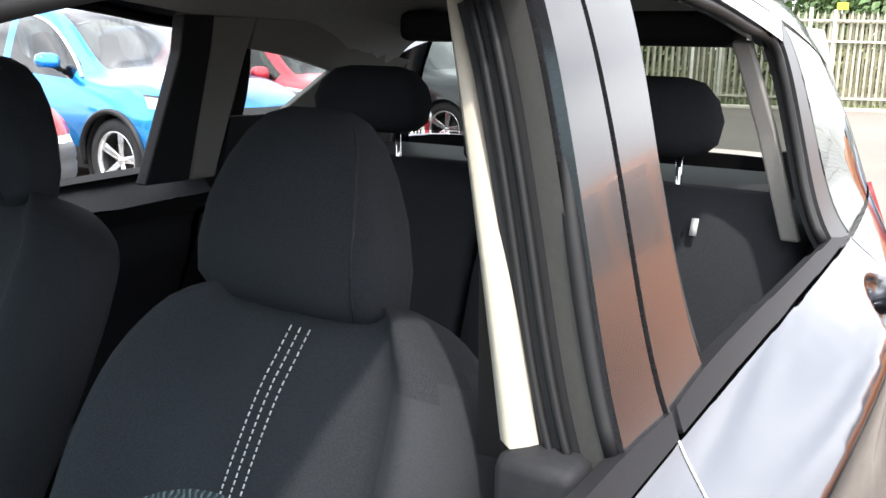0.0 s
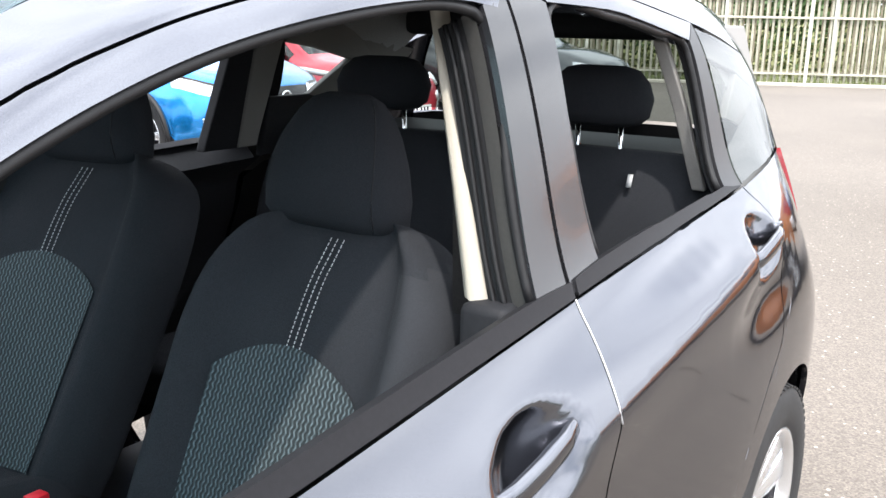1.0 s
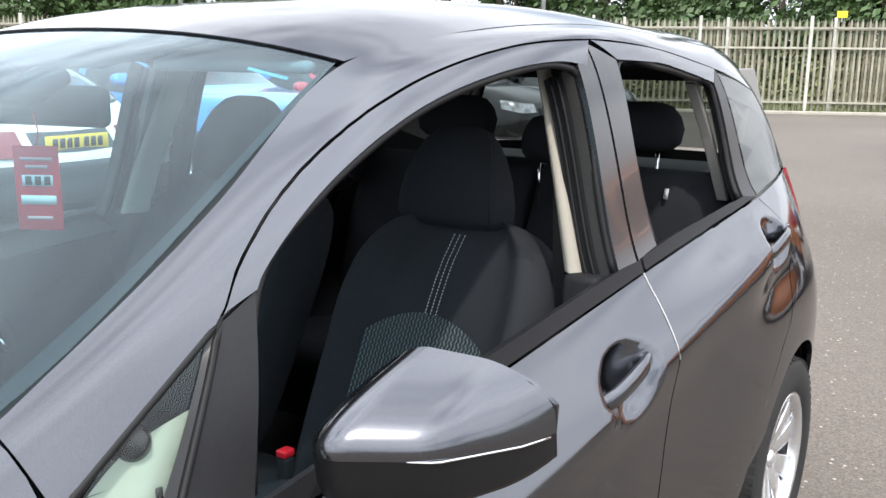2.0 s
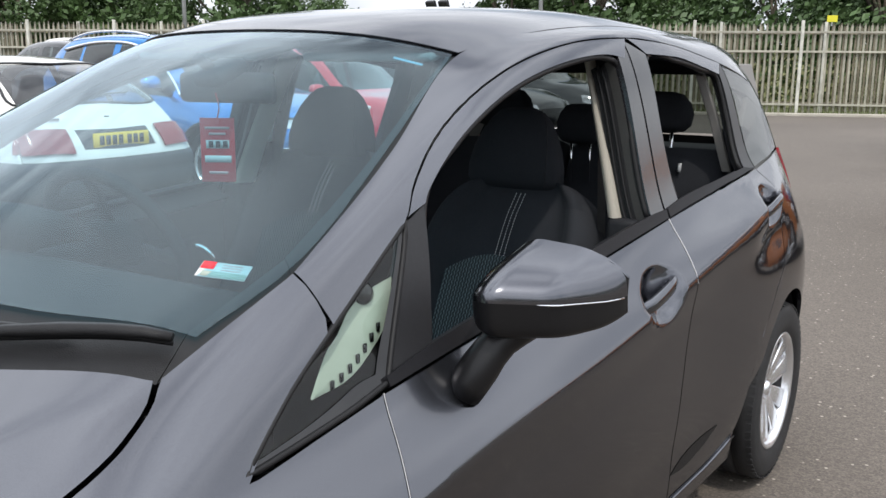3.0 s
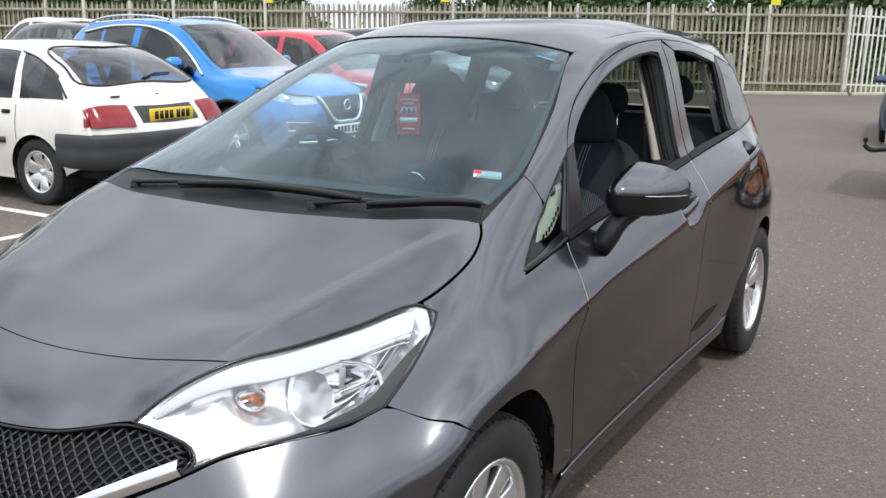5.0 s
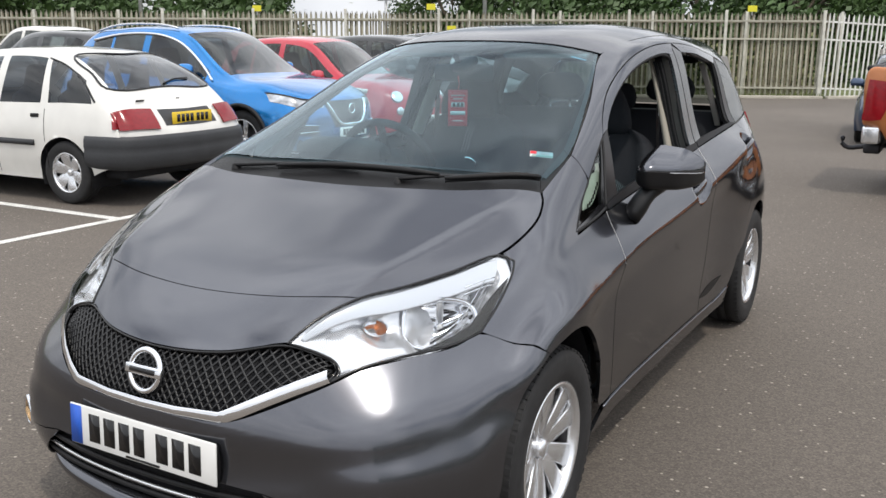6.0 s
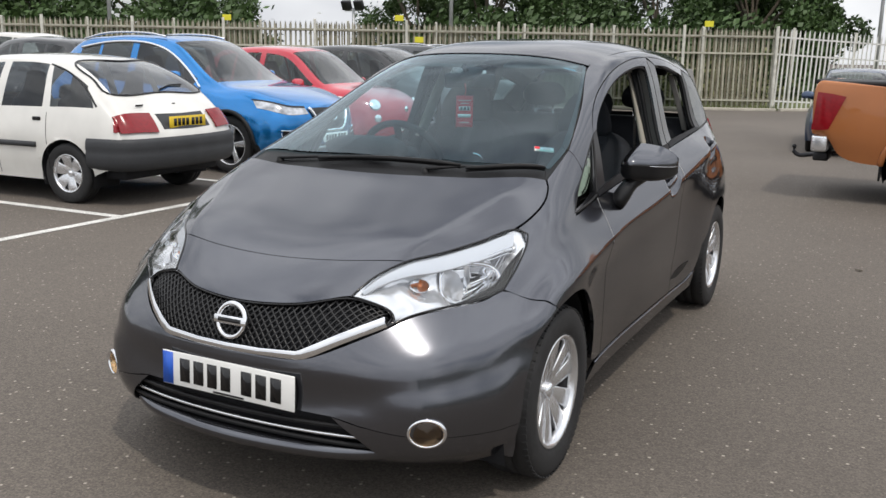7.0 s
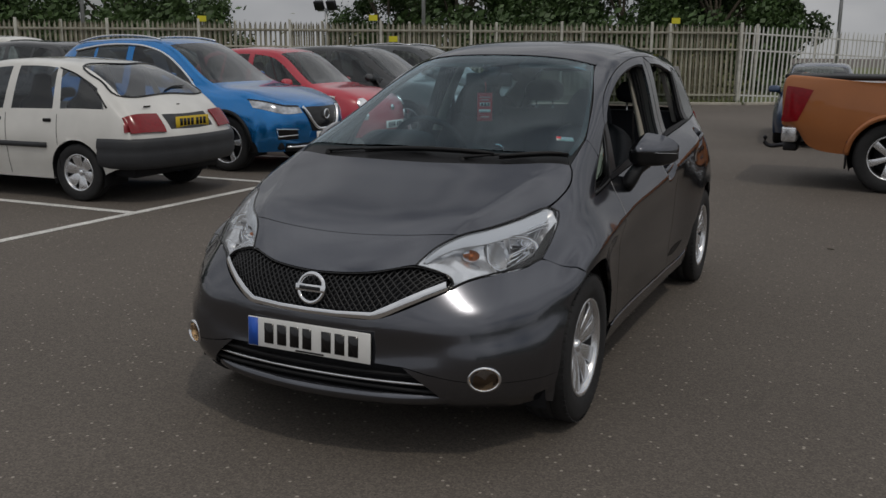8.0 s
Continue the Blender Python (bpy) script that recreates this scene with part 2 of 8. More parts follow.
def coons(top, bottom, left, right, nu, nv):
    """A grid of points between four curves; top and bottom run from left to right, left and right from bottom to top."""
    T, B = np.array(spline(top, nu)), np.array(spline(bottom, nu))
    L = np.array(spline(left or [bottom[0], top[0]], nv))
    R = np.array(spline(right or [bottom[-1], top[-1]], nv))
    u = np.linspace(0, 1, nu)[None, :, None]
    v = np.linspace(0, 1, nv)[:, None, None]
    return (1 - v) * B[None] + v * T[None] + (1 - u) * L[:, None] + u * R[:, None] - (
        (1 - u) * (1 - v) * B[0] + u * (1 - v) * B[-1] + (1 - u) * v * T[0] + u * v * T[-1])


def skin_panel(skin, patches, gap=0.0025, flange=0.014, off=0.0, mirror=False, shape=None):
    """A bmesh of one or more patches laid on the skin, joined, drawn back from its edge by the gap and turned in along it."""
    bm = bmesh.new()
    for g in patches:
        nv, nu = g.shape[:2]
        vs = []
        for r in range(nv):
            row = []
            for c in range(nu):
                p, n = skin.lay(g[r, c], off)
                row.append(bm.verts.new(p))
            vs.append(row)
        for r in range(nv - 1):
            for c in range(nu - 1):
                q = [vs[r][c], vs[r][c + 1], vs[r + 1][c + 1], vs[r + 1][c]]
                try:
                    bm.faces.new(q)
                except ValueError:
                    pass
    bmesh.ops.remove_doubles(bm, verts=bm.verts, dist=0.0012)
    bmesh.ops.dissolve_degenerate(bm, edges=bm.edges, dist=0.0004)
    bm.normal_update()
    fs = list(bm.faces)
    if fs:
        f = max(fs, key=lambda f: f.calc_area())
        _, n = skin.lay(f.calc_center_median())
        bmesh.ops.recalc_face_normals(bm, faces=fs)
        bm.normal_update()
        if f.normal.dot(n) < 0:
            bmesh.ops.reverse_faces(bm, faces=fs)
            bm.normal_update()
    if shape:
        for v in bm.verts:
            shape(v)
    if gap:
        moves = []
        for v in bm.verts:
            if v.is_boundary:
                d = Vector()
                for e in v.link_edges:
                    if e.is_boundary and e.link_faces:
                        fc = e.link_faces[0]
                        along = (e.verts[1].co - e.verts[0].co)
                        side = fc.normal.cross(along)
                        if side.dot(fc.calc_center_median() - e.verts[0].co) < 0:
                            side = -side
                        if side.length > 1e-9:
                            d += side.normalized()
                if d.length > 0.2:
                    short = min((e.calc_length() for e in v.link_edges), default=gap)
                    moves.append((v, d.normalized() * min(gap, 0.45 * short)))
        for v, d in moves:
            v.co += d
    if flange:
        bm.normal_update()
        edges = [e for e in bm.edges if e.is_boundary]
        norm = {v: skin.lay(v.co)[1] for e in edges for v in e.verts}
        ex = bmesh.ops.extrude_edge_only(bm, edges=edges)
        for e in edges:
            e.smooth = False
        for v in [x for x in ex["geom"] if isinstance(x, bmesh.types.BMVert)]:
            base = [e.other_vert(v) for e in v.link_edges if e.other_vert(v) in norm]
            if base:
                v.co -= norm[base[0]] * flange
    if mirror:
        for v in bm.verts:
            v.co.x = -v.co.x
        bmesh.ops.reverse_faces(bm, faces=bm.faces)
    return bm


def flip(points):
    return [(-p[0], *p[1:]) for p in points]


def tube(path, r, seg=8, closed=False, n=None, flat=1.0, ends=True):
    """A bmesh tube of radius r (a number or one for each point) along the path."""
    P = spline(path, n, closed) if n else [np.array(p, float) for p in path]
    bm = bmesh.new()
    rings = []
    N = len(P)
    up = Vector((0, 0, 1))
    for i in range(N):
        a, b = (P[(i - 1) % N], P[(i + 1) % N]) if closed else (P[max(i - 1, 0)], P[min(i + 1, N - 1)])
        d = Vector(b - a).normalized()
        s = d.cross(up)
        if s.length < 1e-3:
            s = d.cross(Vector((1, 0, 0)))
        s.normalize()
        q = s.cross(d)
        rr = r[i] if isinstance(r, (list, tuple, np.ndarray)) else r
        rings.append([bm.verts.new(Vector(P[i]) + (s * math.cos(k * 2 * math.pi / seg) + q * math.sin(k * 2 * math.pi / seg) * flat) * rr) for k in range(seg)])
    for i in range(N if closed else N - 1):
        A, B = rings[i], rings[(i + 1) % N]
        for k in range(seg):
            bm.faces.new((A[k], A[(k + 1) % seg], B[(k + 1) % seg], B[k]))
    if ends and not closed:
        bm.faces.new(rings[0][::-1])
        bm.faces.new(rings[-1])
    bmesh.ops.recalc_face_normals(bm, faces=bm.faces)
    return bm


def box(size, at=(0, 0, 0), bevel=0.0, seg=2, m=None, bm=None):
    """A bevelled box, its centre at the place given, added to bm."""
    own = bmesh.new()
    bmesh.ops.create_cube(own, size=1.0)
    for v in own.verts:
        v.co = Vector((v.co.x * size[0], v.co.y * size[1], v.co.z * size[2]))
    if bevel:
        bmesh.ops.bevel(own, geom=own.edges[:] + own.verts[:], offset=bevel, segments=seg, affect="EDGES", profile=0.5)
    for v in own.verts:
        v.co = (m @ v.co if m else v.co) + Vector(at)
    if bm is None:
        return own
    join(bm, own)
    return bm


def join(bm, other):
    """Adds another bmesh to bm and frees it."""
    me = bpy.data.meshes.new("join")
    other.to_mesh(me)
    other.free()
    bm.from_mesh(me)
    bpy.data.meshes.remove(me)
    return bm


def lathe(profile, seg=40, axis="X"):
    """A solid of revolution; profile: (radius, along) pairs, turned round the axis."""
    bm = bmesh.new()
    rings = []
    for r, a in profile:
        ring = []
        for k in range(seg):
            t = 2 * math.pi * k / seg
            c, s = r * math.cos(t), r * math.sin(t)
            ring.append(bm.verts.new((a, c, s) if axis == "X" else (c, a, s) if axis == "Y" else (c, s, a)))
        rings.append(ring)
    for A, B in zip(rings, rings[1:]):
        for k in range(seg):
            bm.faces.new((A[k], A[(k + 1) % seg], B[(k + 1) % seg], B[k]))
    bmesh.ops.remove_doubles(bm, verts=bm.verts, dist=1e-5)
    bmesh.ops.recalc_face_normals(bm, faces=bm.faces)
    return bm


def prism(outline, depth, axis="X", at=0.0, bevel=0.0):
    """A plate with the outline (2D points) and a depth along the axis; outline lies in the other two axes."""
    bm = bmesh.new()
    put = {"X": lambda a, b, d: (d, a, b), "Y": lambda a, b, d: (a, d, b), "Z": lambda a, b, d: (a, b, d)}[axis]
    lo = [bm.verts.new(put(a, b, at)) for a, b in outline]
    hi = [bm.verts.new(put(a, b, at + depth)) for a, b in outline]
    bm.faces.new(lo[::-1])
    bm.faces.new(hi)
    n = len(lo)
    for k in range(n):
        bm.faces.new((lo[k], lo[(k + 1) % n], hi[(k + 1) % n], hi[k]))
    bmesh.ops.recalc_face_normals(bm, faces=bm.faces)
    if bevel:
        bmesh.ops.bevel(bm, geom=[e for e in bm.edges], offset=bevel, segments=2, affect="EDGES", profile=0.5)
    return bm


def wheel(name, parent, at, side, tyre_r, rim_r, width, rim_material, spokes=8, style="twin"):
    """A wheel with tyre, rim, spokes, hub; side is +1 where the outer face looks to +x of its parent."""
    w = new(name)
    w.parent = parent
    w.matrix_basis = pose(*at) @ Matrix.Diagonal((side, 1, 1, 1))
    h = width / 2
    prof = [(rim_r * 0.97, -h * 0.9), (rim_r + 0.01, -h), (tyre_r * 0.9, -h), (tyre_r * 0.975, -h * 0.86), (tyre_r, -h * 0.68), (tyre_r, -h * 0.30), (tyre_r - 0.006, -h * 0.28), (tyre_r - 0.006, -h * 0.22),
            (tyre_r, -h * 0.20), (tyre_r, h * 0.20), (tyre_r - 0.006, h * 0.22), (tyre_r - 0.006, h * 0.28), (tyre_r, h * 0.30), (tyre_r, h * 0.68), (tyre_r * 0.975, h * 0.86), (tyre_r * 0.93, h * 0.97), (tyre_r * 0.88, h), (tyre_r * 0.80, h * 1.03),
            (rim_r + 0.016, h * 0.98), (rim_r + 0.006, h * 0.9), (rim_r * 0.97, h * 0.86)]
    bm = lathe(prof, 56)
    tyre = part("tyre", bm, M_RUBBER, w, "black rubber tyre with worn tread")
    # tread blocks along both shoulders
    for sx in (-1, 1) if style == "pair" else ():
        tb = bmesh.new()
        for k in range(64):
            m = Matrix.Rotation(2 * math.pi * k / 64, 4, "X")
            box((h * 0.28, 0.017, 0.005), bm=tb, m=m @ Matrix.Translation((sx * h * 0.80, 0, tyre_r * 0.979)) @ Matrix.Rotation(sx * 0.20, 4, "Y"))
        tagged(part("tread", tb, M_RUBBER, w, smooth=False), kind="stuff")
    rimp = [(rim_r * 0.98, h * 0.60), (rim_r * 0.98, h * 0.80), (rim_r + 0.006, h * 0.92), (rim_r - 0.004, h * 0.95), (rim_r - 0.013, h * 0.86), (rim_r - 0.016, h * 0.60)]
    part("rim", lathe(rimp, 56), rim_material, w, "silver rim")
    part("barrel", lathe([(rim_r * 0.97, h * 0.60), (rim_r * 0.90, h * 0.25), (rim_r * 0.87, -h * 0.8)], 40), M_DARKMETAL, w, "dark wheel barrel")
    part("brake_drum", lathe([(0.001, -h * 0.1), (rim_r * 0.72, -h * 0.1), (rim_r * 0.74, -h * 0.5), (0.001, -h * 0.5)], 32), M_DARKMETAL, w)
    face = h * 0.62
    for k in range(spokes):
        turn = 2 * math.pi * (k // 2 * 2) / spokes + (0.27 if k % 2 else -0.27) if style == "pair" else 2 * math.pi * k / spokes
        m = Matrix.Rotation(turn + 0.2, 4, "X")
        sb = bmesh.new()
        wi, wo = (0.024, 0.040) if style == "twin" else (0.034, 0.062) if style == "wide" else (0.021, 0.036)
        out = [(-wi, 0.03), (-wo * 0.8, rim_r * 0.55), (-wo, rim_r * 0.95), (wo, rim_r * 0.95), (wo * 0.8, rim_r * 0.55), (wi, 0.03)]
        pb = prism(out, 0.022, "X", face - 0.022, 0.005)
        for v in pb.verts:
            f = math.hypot(v.co.y, v.co.z) / rim_r
            v.co.x += -0.022 * (1 - f) ** 2 + 0.012 * f
            if abs(v.co.y) < wo * 0.55 and v.co.x > face - 0.012 and style == "twin":
                v.co.x -= 0.004
        for v in pb.verts:
            v.co = m @ v.co
        part("spoke", pb, rim_material, w)
    part("hub_cap", lathe([(0.001, face + 0.004), (0.022, face + 0.003), (0.028, face - 0.006), (0.030, face - 0.03)], 24), rim_material, w)
    for k in range(4 if style != "wide" else 5):
        a = 2 * math.pi * k / 4 + 0.4
        part("wheel_nut", box((0.014, 0.016, 0.016), (face - 0.016, 0.05 * math.cos(a), 0.05 * math.sin(a)), 0.004, 1), M_CHROME, w)
    return w


# ---- ground and paint lines ----
def ground_material():
    m = shader("worn_asphalt", (0.113, 0.096, 0.081), 0.85, stain=0.12, stain_scale=0.35, grain=0.30, grain_scale=120, bump=0.6, bump_scale=140)
    nt = m.node_tree
    p = nt.nodes["Principled BSDF"]
    before = p.inputs["Base Color"].links[0].from_socket
    tc = nt.nodes.new("ShaderNodeTexCoord")
    vo = nt.nodes.new("ShaderNodeTexVoronoi")
    vo.inputs["Scale"].default_value = 26.0
    nt.links.new(tc.outputs["Object"], vo.inputs["Vector"])
    chip = nt.nodes.new("ShaderNodeMapRange")
    chip.inputs["From Min"].default_value, chip.inputs["From Max"].default_value = 0.12, 0.20
    chip.inputs["To Min"].default_value, chip.inputs["To Max"].default_value = 1.0, 0.0
    nt.links.new(vo.outputs["Distance"], chip.inputs["Value"])
    few = nt.nodes.new("ShaderNodeSeparateColor")
    nt.links.new(vo.outputs["Color"], few.inputs["Color"])
    pick = nt.nodes.new("ShaderNodeMath")
    pick.operation = "GREATER_THAN"
    pick.inputs[1].default_value = 0.70
    nt.links.new(few.outputs["Red"], pick.inputs[0])
    both = nt.nodes.new("ShaderNodeMath")
    both.operation = "MULTIPLY"
    nt.links.new(chip.outputs["Result"], both.inputs[0])
    nt.links.new(pick.outputs["Value"], both.inputs[1])
    # finer pale stone showing everywhere between
    v2 = nt.nodes.new("ShaderNodeTexVoronoi")
    v2.inputs["Scale"].default_value = 95.0
    nt.links.new(tc.outputs["Object"], v2.inputs["Vector"])
    s2 = nt.nodes.new("ShaderNodeSeparateColor")
    nt.links.new(v2.outputs["Color"], s2.inputs["Color"])
    st = nt.nodes.new("ShaderNodeMapRange")
    st.inputs["From Min"].default_value, st.inputs["From Max"].default_value = 0.0, 1.0
    st.inputs["To Min"].default_value, st.inputs["To Max"].default_value = 0.80, 1.24
    nt.links.new(s2.outputs["Red"], st.inputs["Value"])
    sc = nt.nodes.new("ShaderNodeVectorMath")
    sc.operation = "SCALE"
    nt.links.new(before, sc.inputs[0])
    nt.links.new(st.outputs["Result"], sc.inputs["Scale"])
    before = sc.outputs["Vector"]
    mix = nt.nodes.new("ShaderNodeMixRGB")
    mix.inputs["Color2"].default_value = (0.38, 0.34, 0.29, 1)
    nt.links.new(both.outputs["Value"], mix.inputs["Fac"])
    nt.links.new(before, mix.inputs["Color1"])
    nt.links.new(mix.outputs["Color"], p.inputs["Base Color"])
    return m


M_ASPHALT = ground_material()
bm = bmesh.new()
bmesh.ops.create_grid(bm, x_segments=60, y_segments=60, size=1.0)
for v in bm.verts:
    v.co.x, v.co.y = math.copysign(abs(v.co.x) ** 3, v.co.x) * 1500, math.copysign(abs(v.co.y) ** 3, v.co.y) * 1500
ground = tagged(part("ground", bm, M_ASPHALT, smooth=False), "worn grey-brown asphalt of a car park", "ground", kind="structure")
M_LINE = shader("line_paint", (0.62, 0.61, 0.58), 0.8, stain=0.22, stain_scale=4, grain=0.3, grain_scale=70)


def line(x0, y0, x1, y1, w=0.09):
    a = math.atan2(y1 - y0, x1 - x0)
    ln = math.hypot(x1 - x0, y1 - y0)
    b = box((ln, w, 0.004), (0, 0, 0.004))
    ob = part("bay_line", b, M_LINE, smooth=False)
    ob.matrix_basis = pose((x0 + x1) / 2, (y0 + y1) / 2, 0, 0, 0, math.degrees(a))
    return tagged(ob, "worn white painted parking bay line on asphalt", "road marking", "parking bay lines", "structure")


line(-4.28, 0.2, -4.32, 13.0)
for k in range(5):
    line(-4.33, 2.84 + 2.25 * k, -9.1, 2.75 + 2.25 * k)


# ---- the grey hatchback: body lines, nose to tail, left half, metres ----
L_MID = [(0, -0.61, 0.19), (0, -0.742, 0.25), (0, -0.752, 0.47), (0, -0.700, 0.655), (0, -0.50, 0.803), (0, -0.12, 0.935), (0, 0.10, 1.005), (0, 0.52, 1.205),
         (0, 1.002, 1.445), (0, 1.75, 1.525), (0, 2.45, 1.505), (0, 3.12, 1.425), (0, 3.27, 1.02), (0, 3.30, 0.58), (0, 3.22, 0.25)]
L_BONNET = [(0.33, -0.59, 0.19), (0.36, -0.708, 0.25), (0.36, -0.720, 0.47), (0.37, -0.635, 0.655), (0.39, -0.435, 0.805), (0.38, -0.09, 0.925), (0.37, 0.14, 1.003), (0.35, 0.57, 1.177),
            (0.31, 1.042, 1.432), (0.32, 1.77, 1.512), (0.32, 2.45, 1.492), (0.31, 3.10, 1.412), (0.36, 3.25, 1.02), (0.38, 3.28, 0.58), (0.38, 3.2, 0.25)]
L_DITCH = [(0.56, -0.53, 0.19), (0.605, -0.610, 0.25), (0.620, -0.622, 0.47), (0.60, -0.46, 0.66), (0.625, -0.20, 0.79), (0.66, 0.0, 0.885), (0.645, 0.25, 0.995), (0.607, 0.66, 1.148),
           (0.475, 1.159, 1.398), (0.485, 1.80, 1.472), (0.48, 2.45, 1.452), (0.46, 3.06, 1.375), (0.58, 3.18, 1.03), (0.64, 3.2, 0.6), (0.62, 3.12, 0.25)]
L_RAIL = [(0.67, -0.45, 0.19), (0.705, -0.505, 0.26), (0.732, -0.492, 0.47), (0.69, -0.31, 0.665), (0.71, -0.09, 0.80), (0.73, 0.07, 0.865), (0.705, 0.30, 0.94), (0.645, 0.75, 1.115),
          (0.562, 1.162, 1.352), (0.555, 1.85, 1.446), (0.557, 2.42, 1.400), (0.54, 3.0, 1.305), (0.62, 3.12, 1.02), (0.68, 3.14, 0.6), (0.66, 3.05, 0.25)]
L_BELT = [(0.715, -0.39, 0.19), (0.76, -0.425, 0.265), (0.79, -0.378, 0.47), (0.765, -0.20, 0.66), (0.78, -0.03, 0.755), (0.777, 0.10, 0.805), (0.742, 0.31, 0.866), (0.728, 0.72, 0.90),
          (0.722, 1.22, 0.952), (0.703, 1.80, 1.01), (0.680, 2.42, 1.06), (0.635, 3.0, 1.09), (0.66, 3.08, 0.95), (0.71, 3.07, 0.6), (0.69, 2.97, 0.25)]
L_SHOULDER = [(0.735, -0.36, 0.19), (0.785, -0.37, 0.27), (0.812, -0.30, 0.46), (0.828, -0.17, 0.640), (0.842, -0.02, 0.700), (0.842, 0.12, 0.712), (0.822, 0.32, 0.722), (0.804, 0.72, 0.772),
              (0.804, 1.22, 0.800), (0.804, 1.80, 0.872), (0.792, 2.42, 0.955), (0.72, 2.96, 0.93), (0.70, 3.05, 0.84), (0.735, 3.03, 0.55), (0.71, 2.92, 0.25)]
L_FLANK = [(0.75, -0.34, 0.19), (0.80, -0.34, 0.27), (0.832, -0.27, 0.41), (0.842, -0.15, 0.50), (0.844, 0.0, 0.565), (0.840, 0.15, 0.60), (0.816, 0.34, 0.62), (0.803, 0.72, 0.625),
           (0.803, 1.22, 0.655), (0.806, 1.80, 0.685), (0.832, 2.42, 0.725), (0.79, 2.93, 0.74), (0.745, 3.02, 0.68), (0.755, 3.0, 0.5), (0.725, 2.90, 0.25)]
L_DOORLOW = [(0.755, -0.33, 0.19), (0.80, -0.33, 0.25), (0.83, -0.26, 0.33), (0.842, -0.14, 0.36), (0.845, 0.0, 0.38), (0.842, 0.15, 0.385), (0.812, 0.35, 0.385), (0.790, 0.72, 0.38),
             (0.786, 1.22, 0.38), (0.790, 1.80, 0.39), (0.832, 2.42, 0.42), (0.795, 2.9, 0.44), (0.755, 3.0, 0.45), (0.75, 2.98, 0.4), (0.725, 2.89, 0.24)]
L_SILL = [(0.75, -0.33, 0.18), (0.79, -0.33, 0.19), (0.81, -0.26, 0.19), (0.81, -0.14, 0.19), (0.80, 0.0, 0.19), (0.79, 0.15, 0.19), (0.780, 0.36, 0.19), (0.766, 0.72, 0.19),
          (0.764, 1.22, 0.19), (0.766, 1.80, 0.19), (0.785, 2.42, 0.20), (0.77, 2.9, 0.21), (0.75, 2.98, 0.22), (0.74, 2.96, 0.22), (0.72, 2.88, 0.21)]


def creased(g):
    """The swaging along the flank: a crest that climbs to the rear handle, and a hollow under it."""
    for r in range(g.shape[0]):
        for c in range(g.shape[1]):
            x, y, z = g[r, c]
            if -0.5 < y < 0.24 and z > 0.75 and x < 0.72:
                ridge = np.interp(y, [-0.42, -0.30, -0.13, 0.04, 0.235], [0.415, 0.455, 0.498, 0.558, 0.625])
                g[r, c, 2] += 0.012 * np.interp(y, [-0.45, -0.32, 0.08, 0.22], [0, 1, 1, 0]) * math.exp(-abs(x - ridge) / (0.030 if x > ridge else 0.060))
            if y < -0.12 and z < 0.70:
                nx = np.interp(x, [0, 0.3, 0.5, 0.6, 0.68, 0.76, 0.84], [0, 0.12, 0.36, 0.60, 0.78, 0.88, 1.0])
                ny = -math.sqrt(1 - nx * nx)
                d = z - np.interp(x, [0, 0.2, 0.51, 0.61, 0.68, 0.76, 0.81], [0.505, 0.514, 0.533, 0.551, 0.567, 0.588, 0.63])
                k = np.interp(y, [-0.28, -0.12], [1, 0]) * (0.007 * math.exp(-((d / 0.07) ** 2)) - 0.013 * math.exp(-((d + 0.095) / 0.055) ** 2))
                k += np.interp(x, [0.46, 0.54, 0.68, 0.76], [0, 1, 1, 0]) * 0.010 * math.exp(-abs(z - 0.432) / 0.018)
                g[r, c, 0] += nx * k
                g[r, c, 1] += ny * k
                continue
            if x < 0.70 or z > 1.02:
                continue
            fade = np.interp(y, [-0.12, 0.0, 0.2, 0.5, 2.35, 2.7], [0, 0.75, 0.8, 1, 1, 0])
            d = z - g[CREST, c, 2]
            g[r, c, 0] += fade * (0.013 * math.exp(-abs(d) / 0.030) - 0.003 * math.exp(-((d + 0.085) / 0.05) ** 2))
            g[r, c, 0] -= 0.024 * math.exp(-((y - 2.42) / 0.17) ** 2 - ((d + 0.10) / 0.055) ** 2)
            low = np.interp(y, [0.5, 0.9, 1.9, 2.2], [0, 1, 1, 0])
            g[r, c, 0] -= low * 0.004 * math.exp(-((z - 0.40) / 0.07) ** 2)
    return g


ACROSS = 20
CREST = 5 * ACROSS
SKIN = Skin(creased(loft([L_MID, L_BONNET, L_DITCH, L_RAIL, L_BELT, L_SHOULDER, L_FLANK, L_DOORLOW, L_SILL], 10, ACROSS, 9)))


def folded(g, k):
    """A panel's grid with its row k moved onto the crest of the flank."""
    g = np.array([[SKIN.lay(p, 0.0)[0] for p in row] for row in g])
    line_y, line_z = SKIN.grid[CREST, :, 1], SKIN.grid[CREST, :, 2]
    order = np.argsort(line_y[30:121])
    yy, zz = line_y[30:121][order], line_z[30:121][order]
    out = g.copy()
    nv = g.shape[0]
    for c in range(g.shape[1]):
        d = g[:, c, 2] - np.interp(g[:, c, 1], yy, zz)
        at = float(np.interp(0.0, d, np.arange(nv)))
        rows = np.concatenate([np.linspace(0, at, k + 1), np.linspace(at, nv - 1, nv - k)[1:]])
        for q in range(3):
            out[:, c, q] = np.interp(rows, np.arange(nv), g[:, c, q])
    return out

